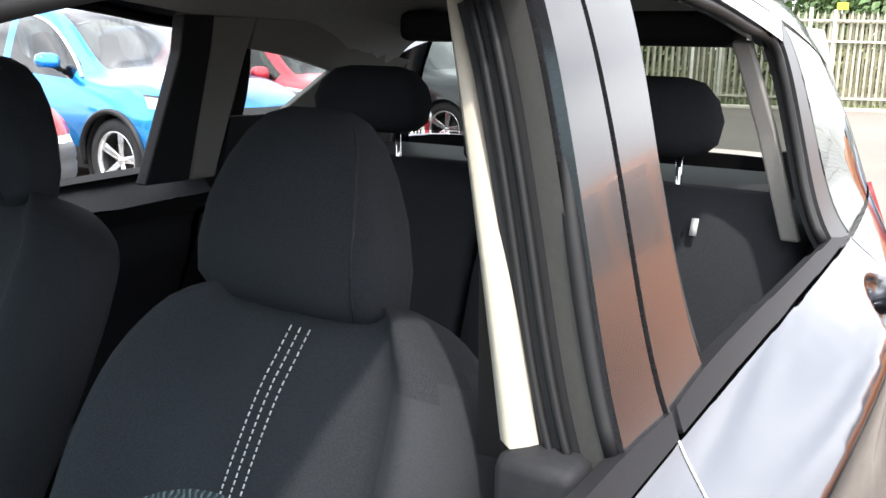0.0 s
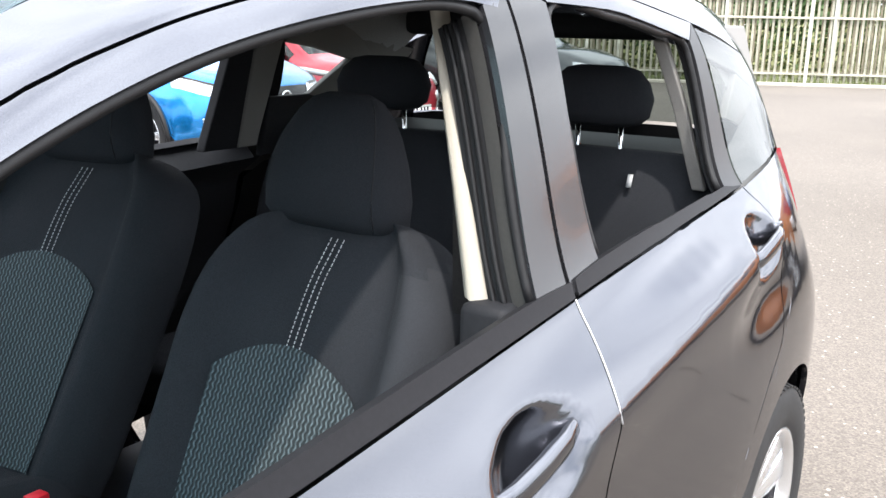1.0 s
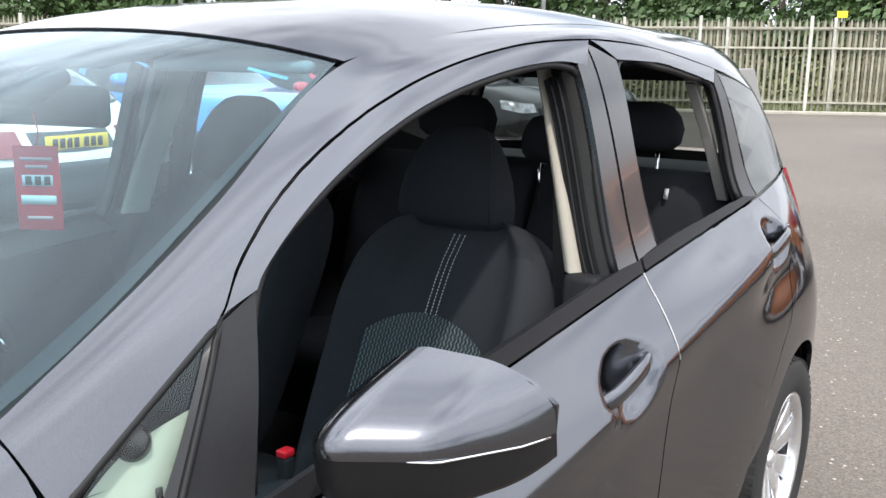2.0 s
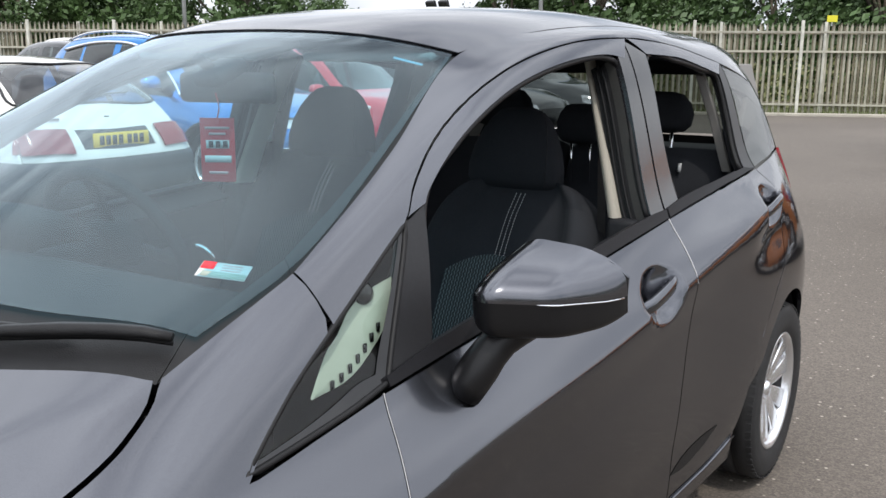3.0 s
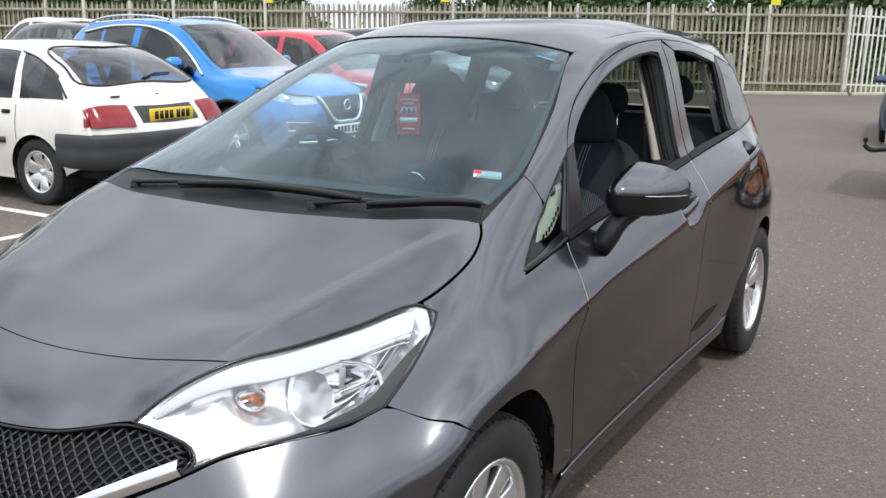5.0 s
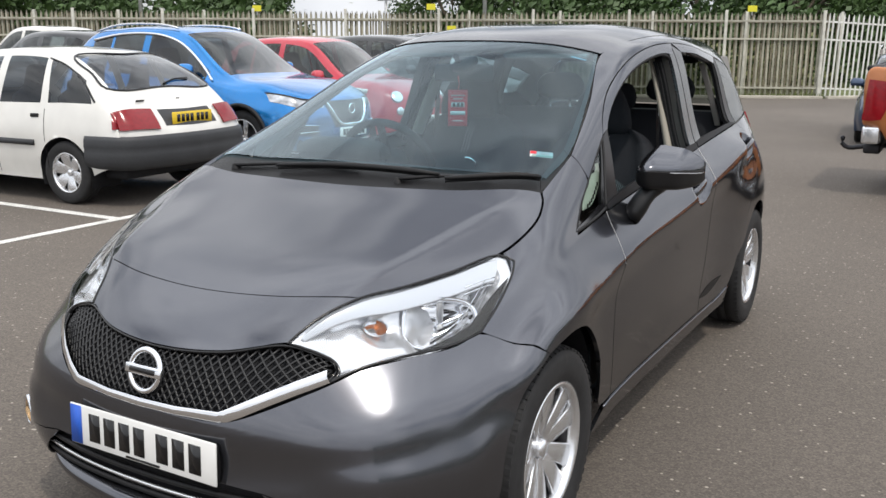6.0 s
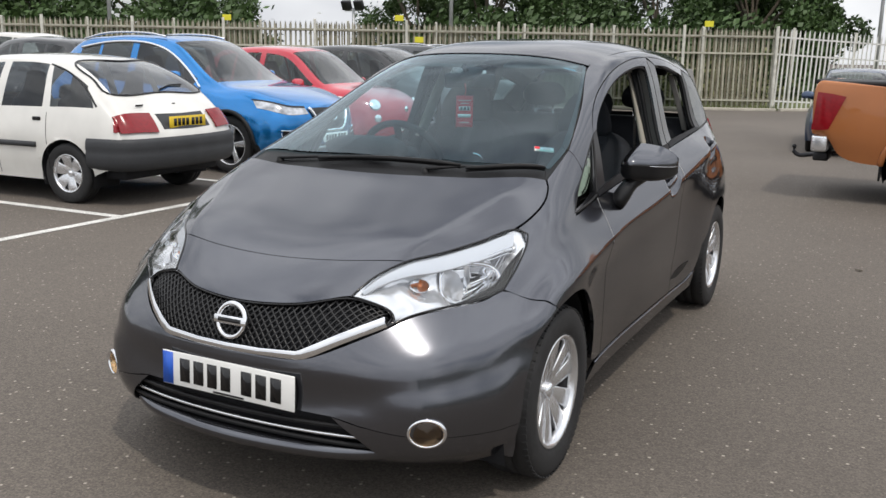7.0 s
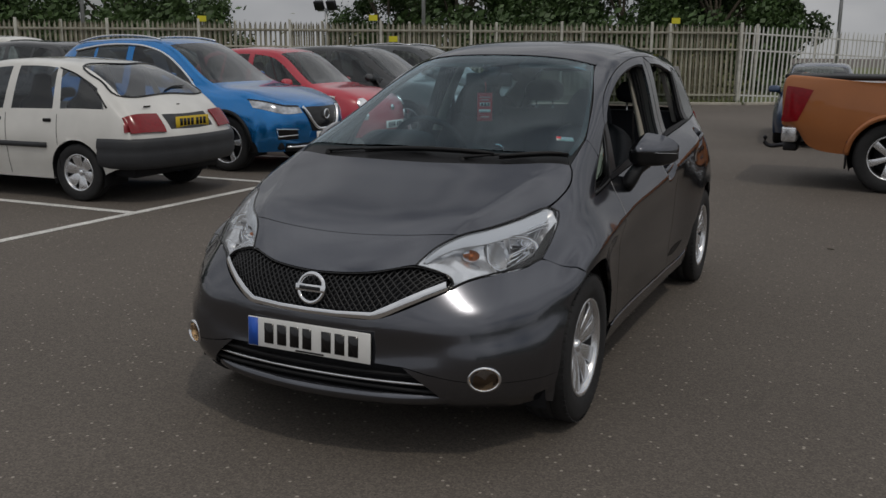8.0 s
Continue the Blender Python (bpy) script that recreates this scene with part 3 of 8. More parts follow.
# seams shared by neighbouring panels
BONNET_SIDE = [(0.452, -0.425, 0.815), (0.515, -0.335, 0.831), (0.587, -0.195, 0.851), (0.655, -0.047, 0.868), (0.685, 0.07, 0.915), (0.688, 0.16, 0.955), (0.668, 0.22, 0.985), (0.640, 0.25, 0.996)]
BONNET_FRONT = [(-0.452, -0.425, 0.815), (-0.25, -0.502, 0.798), (0, -0.530, 0.79), (0.25, -0.502, 0.798), (0.452, -0.425, 0.815)]
BONNET_REAR = [(-0.640, 0.25, 0.996), (-0.40, 0.135, 1.0), (0, 0.07, 1.0), (0.40, 0.135, 1.0), (0.640, 0.25, 0.996)]
LAMP_TOP = [(0.340, -0.565, 0.686), (0.392, -0.49, 0.765), (0.452, -0.419, 0.815), (0.515, -0.33, 0.830), (0.587, -0.19, 0.850), (0.655, -0.05, 0.866), (0.707, -0.045, 0.869)]
LAMP_INNER = [(0.452, -0.565, 0.605), (0.476, -0.55, 0.635), (0.466, -0.55, 0.667), (0.41, -0.557, 0.683), (0.340, -0.565, 0.686)]
LAMP_BOTTOM = [(0.452, -0.565, 0.605), (0.50, -0.51, 0.632), (0.58, -0.42, 0.655), (0.66, -0.31, 0.68), (0.700, -0.243, 0.703)]
LAMP_OUTER = [(0.700, -0.243, 0.703), (0.712, -0.15, 0.77), (0.716, -0.08, 0.835), (0.707, -0.045, 0.869)]
BUMPER_SEAM = [(0.700, -0.243, 0.703), (0.775, -0.175, 0.66), (0.838, -0.115, 0.633)]
RAIL_GAP = [(0.64, 0.763, 1.125), (0.625, 0.808, 1.175), (0.59, 0.950, 1.272), (0.562, 1.202, 1.364), (0.553, 1.508, 1.424), (0.553, 1.795, 1.437), (0.55, 2.125, 1.418), (0.55, 2.405, 1.388)]
SCREEN_SIDE = [(0.640, 0.25, 0.996), (0.632, 0.50, 1.084), (0.575, 0.800, 1.235), (0.475, 1.159, 1.398)]
DITCH = [(0.475, 1.159, 1.398), (0.485, 1.537, 1.455), (0.487, 1.85, 1.473), (0.48, 2.45, 1.452), (0.46, 3.04, 1.378)]
DOOR_FRONT = [(0.80, 0.545, 0.275), (0.83, 0.50, 0.45), (0.825, 0.495, 0.62), (0.805, 0.535, 0.74), (0.768, 0.567, 0.83), (0.725, 0.585, 0.893)]
DOOR_MID = [(0.80, 1.70, 0.265), (0.82, 1.69, 0.45), (0.815, 1.695, 0.70), (0.79, 1.718, 0.85), (0.75, 1.754, 0.955), (0.725, 1.763, 1.000)]


def arch(y0, z0, r, a0, a1, n=9, x=0.84):
    return [(x, y0 + r * math.cos(radians(a)), z0 + r * math.sin(radians(a))) for a in np.linspace(a0, a1, n)]


def hero_car():
    car = empty("hatchback", "gunmetal grey five-door hatchback parked with its side windows open", "car")

    def P(name, patches, label="", material=M_PAINT, both=False, parent=car, **kw):
        ob = part(name, skin_panel(SKIN, patches, **kw), material, parent, label)
        if both:
            part(name, skin_panel(SKIN, patches, mirror=True, **kw), material, parent, label)
        return ob

    # bonnet and the lip over the grille
    P("bonnet", [coons(BONNET_REAR, BONNET_FRONT, flip(BONNET_SIDE), BONNET_SIDE, 88, 40)], "grey metallic bonnet", gap=0.0045, flange=0.03)
    GT = [(-0.340, -0.565, 0.686), (-0.2, -0.655, 0.684), (0, -0.69, 0.682), (0.2, -0.655, 0.684), (0.340, -0.565, 0.686)]
    P("nose_panel", [coons(BONNET_FRONT, GT, flip(LAMP_TOP[:3]), LAMP_TOP[:3], 40, 14)], "grey metallic nose panel", gap=0.0035, flange=0.03)
    # wings
    low_top = [(0.700, -0.243, 0.703), (0.716, -0.10, 0.815), (0.742, 0.12, 0.855), (0.742, 0.31, 0.868), (0.728, 0.45, 0.878), (0.725, 0.585, 0.893)]
    wing_low = coons(low_top, [(0.838, -0.115, 0.633)] + arch(0.025, 0.285, 0.372, 104, 2, 12) + [(0.80, 0.47, 0.275), (0.80, 0.545, 0.275)], BUMPER_SEAM[::-1], DOOR_FRONT, 72, 48)
    wing_low = folded(wing_low, 24)
    # the upper patch stands on the lower patch's own top row
    i0 = min(range(72), key=lambda i: np.linalg.norm(wing_low[-1, i] - np.array((0.716, -0.10, 0.815))))
    i1 = min(range(72), key=lambda i: np.linalg.norm(wing_low[-1, i] - np.array((0.738, 0.30, 0.870))))
    shared = wing_low[-1, i0:i1 + 1]
    # the wing's upper edge keeps to the bonnet's own edge
    edge = np.array([tuple(p) for p in spline(BONNET_SIDE, 160)])
    edge = edge[int(np.argmin(np.linalg.norm(edge - np.array((0.655, -0.047, 0.868)), axis=1))) + 2:]
    edge = np.vstack([edge, np.linspace(edge[-1], (0.632, 0.50, 1.084), 60)[1:]])
    run = np.concatenate([[0], np.cumsum(np.linalg.norm(np.diff(edge, axis=0), axis=1))])
    at = np.linspace(0, run[-1], i1 - i0)
    up_top = np.vstack([[(0.707, -0.045, 0.869)], np.stack([np.interp(at, run, edge[:, k]) for k in range(3)], axis=1)])
    Lw = np.array(spline([shared[0], (0.716, -0.075, 0.84), up_top[0]], 14))
    Rw = np.array(spline([shared[-1], (0.705, 0.42, 0.95), (0.688, 0.515, 1.000), (0.660, 0.515, 1.045), up_top[-1]], 14))
    uu = np.linspace(0, 1, i1 - i0 + 1)[None, :, None]
    vv = np.linspace(0, 0.950, 14)[:, None, None]
    wing_up = (1 - vv) * shared[None] + vv * up_top[None] + (1 - uu) * Lw[:, None] + uu * Rw[:, None] - ((1 - uu) * (1 - vv) * shared[0] + uu * (1 - vv) * shared[-1] + (1 - uu) * vv * up_top[0] + uu * vv * up_top[-1])
    P("wing", [wing_low, wing_up], "grey metallic front wing", both=True)
    # doors
    sill_f = [(0.80, 0.545, 0.275), (0.80, 1.1, 0.272), (0.80, 1.70, 0.265)]
    belt_f = [(0.725, 0.585, 0.893), (0.728, 1.1, 0.940), (0.725, 1.763, 1.000)]

    def door_cup(cy, cz):
        def shape(v):
            d = math.hypot((v.co.y - cy) / 0.105, (v.co.z - cz - 0.08 * (v.co.y - cy)) / 0.062)
            if d < 1:
                v.co.x -= 0.040 * (1 - d * d) ** 0.9
        return shape

    P("front_door", [folded(coons(belt_f, sill_f, DOOR_FRONT, DOOR_MID, 76, 84), 56)], "grey metallic door panel", both=True, shape=door_cup(1.535, 0.853))
    rear_edge = [(0.84, 2.190, 0.42), (0.84, 2.272, 0.56), (0.838, 2.40, 0.69), (0.82, 2.50, 0.76), (0.79, 2.560, 0.88), (0.75, 2.573, 1.0), (0.718, 2.559, 1.068)]
    belt_r = [(0.725, 1.763, 1.000), (0.725, 2.188, 1.040), (0.718, 2.559, 1.068)]
    sill_r = [(0.80, 1.70, 0.265), (0.81, 2.0, 0.27), (0.83, 2.16, 0.30), (0.84, 2.190, 0.42)]
    P("rear_door", [folded(coons(belt_r, sill_r, DOOR_MID, rear_edge, 56, 84), 60)], "grey metallic rear door panel", both=True, shape=door_cup(2.455, 0.945))
    # pale tubes painting the highlight on the door edges, and the bead along the sill
    for edge, r in ((DOOR_MID[3:], 0.0015), (DOOR_FRONT[3:], 0.0009)):
        for s in (-1, 1):
            part("door_edge", tube([np.array(SKIN.lay(p, 0.0005)[0]) * np.array((s, 1, 1)) for p in spline(edge, 20)], r, 5), M_EDGE, car, "pale highlight painted along the door edge")
    for s in (-1, 1):
        part("sill_bead", tube([np.array(SKIN.lay(p, 0.002)[0]) * np.array((s, 1, 1)) for p in spline([(0.80, 0.47, 0.262), (0.80, 1.1, 0.258), (0.80, 1.70, 0.252), (0.81, 2.0, 0.258), (0.83, 2.16, 0.285)], 40)], 0.006, 6), M_PAINT, car, "raised sill bead")
    # sill under the doors
    P("sill", [coons(sill_f + sill_r[1:3], [(0.78, 0.36, 0.19), (0.772, 1.2, 0.185), (0.775, 1.8, 0.19), (0.79, 2.2, 0.2)], None, None, 40, 5)], "grey sill", both=True)
    # black sliver laid on the paint in place of a dark reflection
    dark_sliver = [coons([(0.815, 1.700, 0.340), (0.815, 1.76, 0.362), (0.815, 1.85, 0.376), (0.815, 2.0, 0.380)], [(0.815, 1.704, 0.334), (0.815, 1.80, 0.326), (0.815, 1.92, 0.345), (0.815, 2.0, 0.377)], None, None, 14, 5)]
    P("stone_guard", dark_sliver, "black sliver painting a dark reflection low on the door", M_BLACK, both=True, gap=0.0, flange=0.0, off=0.0012)
    # quarter panel, roof side, roof
    arch_r = arch(2.6, 0.30, 0.350, 160, 20, 12)
    q_top = [(0.718, 2.559, 1.068), (0.70, 2.827, 1.085), (0.655, 3.030, 1.085)]
    P("rear_quarter", [coons(q_top, [(0.84, 2.190, 0.42)] + arch_r[1:] + [(0.80, 2.97, 0.45)], rear_edge, [(0.80, 2.97, 0.45), (0.74, 2.99, 0.75), (0.655, 3.030, 1.085)], 44, 30)],
      "grey metallic rear quarter panel", both=True)
    for sgn in (False, True):
        q = part("rear_quarter_window", skin_panel(SKIN, [coons([(0.552, 2.560, 1.364), (0.55, 2.657, 1.352), (0.55, 2.749, 1.340), (0.535, 3.001, 1.288)], [(0.718, 2.568, 1.069), (0.708, 2.714, 1.080), (0.70, 2.827, 1.087), (0.660, 3.026, 1.090)],
                                                         [(0.716, 2.572, 1.074), (0.66, 2.605, 1.18), (0.60, 2.592, 1.30), (0.552, 2.560, 1.364)], [(0.660, 3.026, 1.090), (0.60, 3.031, 1.19), (0.535, 3.001, 1.288)], 28, 16)],
                                           gap=0.002, flange=0.004, off=-0.001, mirror=sgn), M_QUARTER, car, "tinted rear quarter window reflecting the sky")
        q.visible_shadow = False
    P("roof_side", [coons([(0.632, 0.50, 1.084)] + SCREEN_SIDE[2:] + DITCH[1:], [(0.685, 0.525, 1.005)] + RAIL_GAP[0:] + [(0.54, 2.7, 1.345), (0.53, 2.96, 1.29)], None, None, 110, 12)], "grey metallic windscreen pillar and roof rail", both=True)
    P("roof", [coons(flip(DITCH), DITCH, [(0.475, 1.159, 1.398), (0.3, 1.057, 1.43), (0, 1.017, 1.447), (-0.3, 1.057, 1.43), (-0.475, 1.159, 1.398)],
                     [(0.46, 3.083, 1.378), (0.3, 3.1, 1.41), (0, 3.13, 1.42), (-0.3, 3.1, 1.41), (-0.46, 3.083, 1.378)], 50, 40)], "grey metallic roof")
    # window frames of the doors
    wf_in = [(0.70, 0.735, 0.936), (0.632, 0.833, 1.155), (0.605, 0.967, 1.236), (0.578, 1.199, 1.324), (0.565, 1.453, 1.374), (0.562, 1.638, 1.388), (0.565, 1.705, 1.385)]
    P("front_door_frame", [coons(RAIL_GAP[:6] + [(0.553, 1.800, 1.437)], [(0.632, 0.821, 1.14)] + wf_in[1:] + [(0.565, 1.742, 1.38)], None, None, 70, 7)], "grey metallic window frame", both=True, gap=0.002, flange=0.03)
    P("rear_door_frame", [coons([(0.553, 1.805, 1.437), (0.55, 2.125, 1.418), (0.55, 2.399, 1.388), (0.548, 2.545, 1.372)], [(0.567, 1.886, 1.395), (0.565, 2.134, 1.385), (0.570, 2.329, 1.362), (0.574, 2.489, 1.340)], None, None, 36, 7)],
      "grey metallic rear window frame", both=True, gap=0.001, flange=0.03)
    P("rear_door_upright", [coons([(0.548, 2.547, 1.372), (0.60, 2.578, 1.30), (0.66, 2.590, 1.18), (0.718, 2.559, 1.068)], [(0.574, 2.491, 1.340), (0.60, 2.502, 1.295), (0.66, 2.503, 1.18), (0.712, 2.469, 1.066)], None, None, 36, 7)],
      "satin dark grey rear window upright", M_UPRIGHT, both=True, gap=0.001, flange=0.03)
    # pillar covers: two strips with the door gap between them
    P("pillar_cover", [coons([(0.565, 1.705, 1.385), (0.556, 1.770, 1.432)], [(0.715, 1.669, 1.005), (0.722, 1.756, 1.005)],
                             [(0.715, 1.669, 1.005), (0.66, 1.689, 1.16), (0.565, 1.705, 1.385)], [(0.722, 1.756, 1.005), (0.66, 1.771, 1.18), (0.556, 1.770, 1.432)], 8, 24)],
      "satin dark grey door pillar cover", M_PILLAR, both=True, gap=0.0015, flange=0.03)
    P("pillar_cover", [coons([(0.556, 1.775, 1.432), (0.567, 1.881, 1.395)], [(0.722, 1.764, 1.005), (0.716, 1.869, 1.037)],
                             [(0.722, 1.764, 1.005), (0.66, 1.779, 1.18), (0.556, 1.775, 1.432)], [(0.716, 1.869, 1.037), (0.66, 1.872, 1.19), (0.567, 1.881, 1.395)], 8, 24)],
      "satin dark grey rear door pillar cover", M_PILLAR, both=True, gap=0.0015, flange=0.03)
    # weatherstrips along the belt
    P("weatherstrip", [coons([(0.722, 0.60, 0.915), (0.72, 0.735, 0.936), (0.715, 1.2, 0.978), (0.712, 1.678, 1.018), (0.72, 1.765, 1.024)], [(0.725, 0.60, 0.898), (0.728, 1.1, 0.944), (0.725, 1.759, 1.002)], None, None, 50, 5)],
      "black rubber weatherstrip", M_STRIP, both=True, gap=0.0, flange=0.02, off=0.004)
    P("weatherstrip", [coons([(0.72, 1.778, 1.026), (0.716, 1.869, 1.037), (0.714, 2.183, 1.060), (0.713, 2.467, 1.078)], [(0.725, 1.771, 1.004), (0.725, 2.187, 1.044), (0.718, 2.548, 1.071)], None, None, 40, 5)],
      "black rubber weatherstrip", M_STRIP, both=True, gap=0.0, flange=0.02, off=0.004)
    # windscreen, its black border and the cowl
    ws_bot = [(-0.60, 0.335, 1.02), (-0.35, 0.25, 1.035), (0, 0.205, 1.045), (0.35, 0.25, 1.035), (0.60, 0.335, 1.02)]
    glass_bot = [(-0.620, 0.330, 1.02)] + ws_bot[1:-1] + [(0.620, 0.330, 1.02)]
    ws_side = [(0.620, 0.330, 1.02), (0.622, 0.51, 1.088), (0.567, 0.800, 1.238), (0.465, 1.152, 1.398)]
    ws_top = [(-0.465, 1.152, 1.398), (-0.3, 1.054, 1.43), (0, 1.014, 1.445), (0.3, 1.054, 1.43), (0.465, 1.152, 1.398)]
    glass = P("windscreen", [coons(ws_top, glass_bot, flip(ws_side), ws_side, 40, 30)], "clear laminated windscreen with sky reflections", M_SCREEN, gap=0.0, flange=0.0, off=-0.004)
    P("screen_seal", [coons([(0.632, 0.50, 1.084), (0.575, 0.800, 1.235), (0.472, 1.152, 1.398)], [(0.598, 0.52, 1.095), (0.55, 0.800, 1.242), (0.458, 1.142, 1.396)], None, None, 40, 4)], "black border under the windscreen's edge", M_SEAL, both=True, gap=0.0, flange=0.01, off=-0.009)
    P("cowl", [coons(ws_bot, BONNET_REAR, [(-0.64, 0.25, 0.996), (-0.60, 0.335, 1.02)], [(0.64, 0.25, 0.996), (0.60, 0.335, 1.02)], 44, 8)], "black plastic cowl panel", M_BLACK, gap=0.001, flange=0.02, off=-0.012)
    P("cowl_corner", [coons([(0.632, 0.50, 1.084), (0.598, 0.52, 1.095)], [(0.64, 0.252, 0.996), (0.60, 0.335, 1.02)], None, None, 6, 12)], "black cowl corner", M_SEAL, both=True, gap=0.0, flange=0.015, off=-0.011)
    # bumper: upper skin, corners, lower lip
    seam = [(0, -0.765, 0.540), (0.26, -0.74, 0.543), (0.30, -0.72, 0.552), (0.452, -0.568, 0.600), (0.50, -0.512, 0.627), (0.58, -0.42, 0.649), (0.66, -0.31, 0.675), (0.700, -0.243, 0.700), (0.775, -0.175, 0.66), (0.838, -0.115, 0.633)]
    mid = [(0, -0.785, 0.388), (0.26, -0.765, 0.386), (0.37, -0.745, 0.378), (0.50, -0.695, 0.345), (0.66, -0.57, 0.32), (0.745, -0.45, 0.31), (0.80, -0.385, 0.302), (0.83, -0.345, 0.305)]
    side_f = [(0.83, -0.345, 0.305), (0.84, -0.313, 0.443), (0.84, -0.221, 0.568), (0.838, -0.115, 0.633)]
    P("front_bumper", [coons(flip(seam[::-1]) + seam[1:], flip(mid[::-1]) + mid[1:], flip(side_f), side_f, 90, 18)], "grey metallic front bumper")
    low = [(0.53, -0.60, 0.195), (0.66, -0.47, 0.19), (0.745, -0.38, 0.185), (0.80, -0.35, 0.185)]
    P("bumper_corner", [coons([(x, y, z + 0.010) for x, y, z in mid[2:]], low, [(0.53, -0.60, 0.195), (0.505, -0.66, 0.25), (0.45, -0.71, 0.31), (0.37, -0.745, 0.378)], [(0.80, -0.35, 0.185), (0.83, -0.345, 0.305)], 28, 9)], "grey metallic bumper corner", both=True, gap=0.0, flange=0.004, off=-0.0012)
    lip_plan = spline([(-0.535, -0.61), (-0.47, -0.668), (-0.36, -0.722), (-0.18, -0.762), (0, -0.776), (0.18, -0.762), (0.36, -0.722), (0.47, -0.668), (0.535, -0.61)], 44)
    bm = bmesh.new()
    rings = [[bm.verts.new((p[0] * (1 - back * 0.3), p[1] + back, z)) for p in lip_plan] for z, back in ((0.282, 0.060), (0.278, 0.020), (0.270, 0.005), (0.258, 0.0), (0.240, 0.008), (0.222, 0.035), (0.212, 0.080))]
    for A, B in zip(rings, rings[1:]):
        for k in range(len(A) - 1):
            bm.faces.new((A[k], A[k + 1], B[k + 1], B[k]))
    bmesh.ops.recalc_face_normals(bm, faces=bm.faces)
    part("bumper_lip", bm, M_PAINT, car, "grey metallic lower bumper lip")
    # rear end
    P("tailgate", [coons([(-0.58, 3.148, 1.08), (0, 3.245, 1.08), (0.58, 3.148, 1.08)], [(-0.70, 3.09, 0.62), (0, 3.30, 0.62), (0.70, 3.09, 0.62)], None, None, 30, 12)], "grey metallic tailgate")
    P("rear_bumper", [coons([(-0.80, 2.97, 0.62), (-0.70, 3.09, 0.62), (0, 3.30, 0.62), (0.70, 3.09, 0.62), (0.80, 2.97, 0.62)], [(-0.78, 2.9, 0.22), (-0.7, 3.0, 0.22), (0, 3.22, 0.24), (0.7, 3.0, 0.22), (0.78, 2.9, 0.22)], None, None, 50, 14)], "grey metallic rear bumper")
    rear = P("rear_window", [coons([(-0.45, 3.100, 1.36), (0, 3.13, 1.41), (0.45, 3.100, 1.36)], [(-0.57, 3.157, 1.09), (0, 3.24, 1.09), (0.57, 3.157, 1.09)], None, None, 24, 12)], "dark tinted rear window glass", M_REARGLASS, gap=0.0, flange=0.0, off=-0.004)
    rear.visible_shadow = False
    P("tailgate_side", [coons([(0.53, 3.021, 1.29), (0.45, 3.100, 1.36)], [(0.655, 3.039, 1.085), (0.57, 3.158, 1.0)], None, None, 8, 12)], "grey tailgate edge", both=True)
    P("tail_lamp", [coons([(0.655, 3.039, 1.085), (0.60, 3.140, 1.0)], [(0.735, 3.0, 0.74), (0.68, 3.10, 0.74)], None, None, 8, 12)], "red tail lamp", M_REDLENS, both=True, off=0.008)
    return car


M_STRIP = shader("satin_weatherstrip", (0.013, 0.013, 0.015), 0.55, spec=0.14, grain=0.08, grain_scale=150)
M_LIP = shader("satin_frame_lip", (0.055, 0.053, 0.050), 0.38, grain=0.08, grain_scale=150)
M_QUARTER = pane("quarter_glass", (0.48, 0.51, 0.50), 0.85, dust_haze=0.015)
M_REARGLASS = pane("rear_glass", (0.27, 0.30, 0.29), 1.2, dust_haze=0.015)
M_EDGE = shader("edge_highlight", (0.46, 0.46, 0.47), 0.4)
M_UPRIGHT = shader("upright_film", (0.02, 0.02, 0.022), 0.4, spec=0.25, grain=0.08, grain_scale=120)
M_PILLAR = shader("pillar_film", (0.016, 0.016, 0.018), 0.18, coat=0.18, grain=0.08, grain_scale=120)
hero = hero_car()
for s in (-1, 1):
    for y in (0.0, 2.6):
        wheel("wheel", hero, (0.728 * s, y, 0.302), s, 0.302, 0.195, 0.185, M_ALLOY, 10, "pair")


# ---- the hatchback's fittings ----
def laid(points, off=0.0):
    return [np.array(SKIN.lay(p, off)[0]) for p in points]


def sheet(grid, tree=None, off=0.0):
    """A bmesh of a grid of points."""
    bm = bmesh.new()
    vs = [[bm.verts.new(Vector(p)) for p in row] for row in grid]
    for A, B in zip(vs, vs[1:]):
        for k in range(len(A) - 1):
            bm.faces.new((A[k], A[k + 1], B[k + 1], B[k]))
    bmesh.ops.recalc_face_normals(bm, faces=bm.faces)
    return bm


def mirror_bm(bm):
    for v in bm.verts:
        v.co.x = -v.co.x
    bmesh.ops.reverse_faces(bm, faces=bm.faces)
    return bm


def liner(name, patches, off, material, label="", both=False, parent=None):
    """An inner panel: patches laid on the skin at a depth behind it."""
    for sgn in ((False, True) if both else (False,)):
        part(name, skin_panel(SKIN, patches, gap=0.0, flange=0.0, off=off, mirror=sgn), material, parent or hero, label)


M_TRIM = shader("dark_trim", (0.016, 0.0165, 0.019), 0.65, spec=0.2, grain=0.12, grain_scale=120, bump=0.08, bump_scale=300)
M_LINING = shader("grey_headlining", (0.34, 0.34, 0.335), 0.9, grain=0.12, grain_scale=300, bump=0.3, bump_scale=800)
M_CREAM = shader("pillar_trim_cream", (0.37, 0.34, 0.285), 0.6, grain=0.03, grain_scale=300, bump=0.1, bump_scale=900)
M_GREYTRIM = shader("pillar_trim_grey", (0.20, 0.192, 0.182), 0.6, grain=0.05, grain_scale=300, bump=0.1, bump_scale=900)
M_CLOTH = shader("black_seat_cloth", (0.027, 0.029, 0.034), 0.95, spec=0.12, grain=0.25, grain_scale=700, bump=0.5, bump_scale=1500, stain=0.08, stain_scale=6)
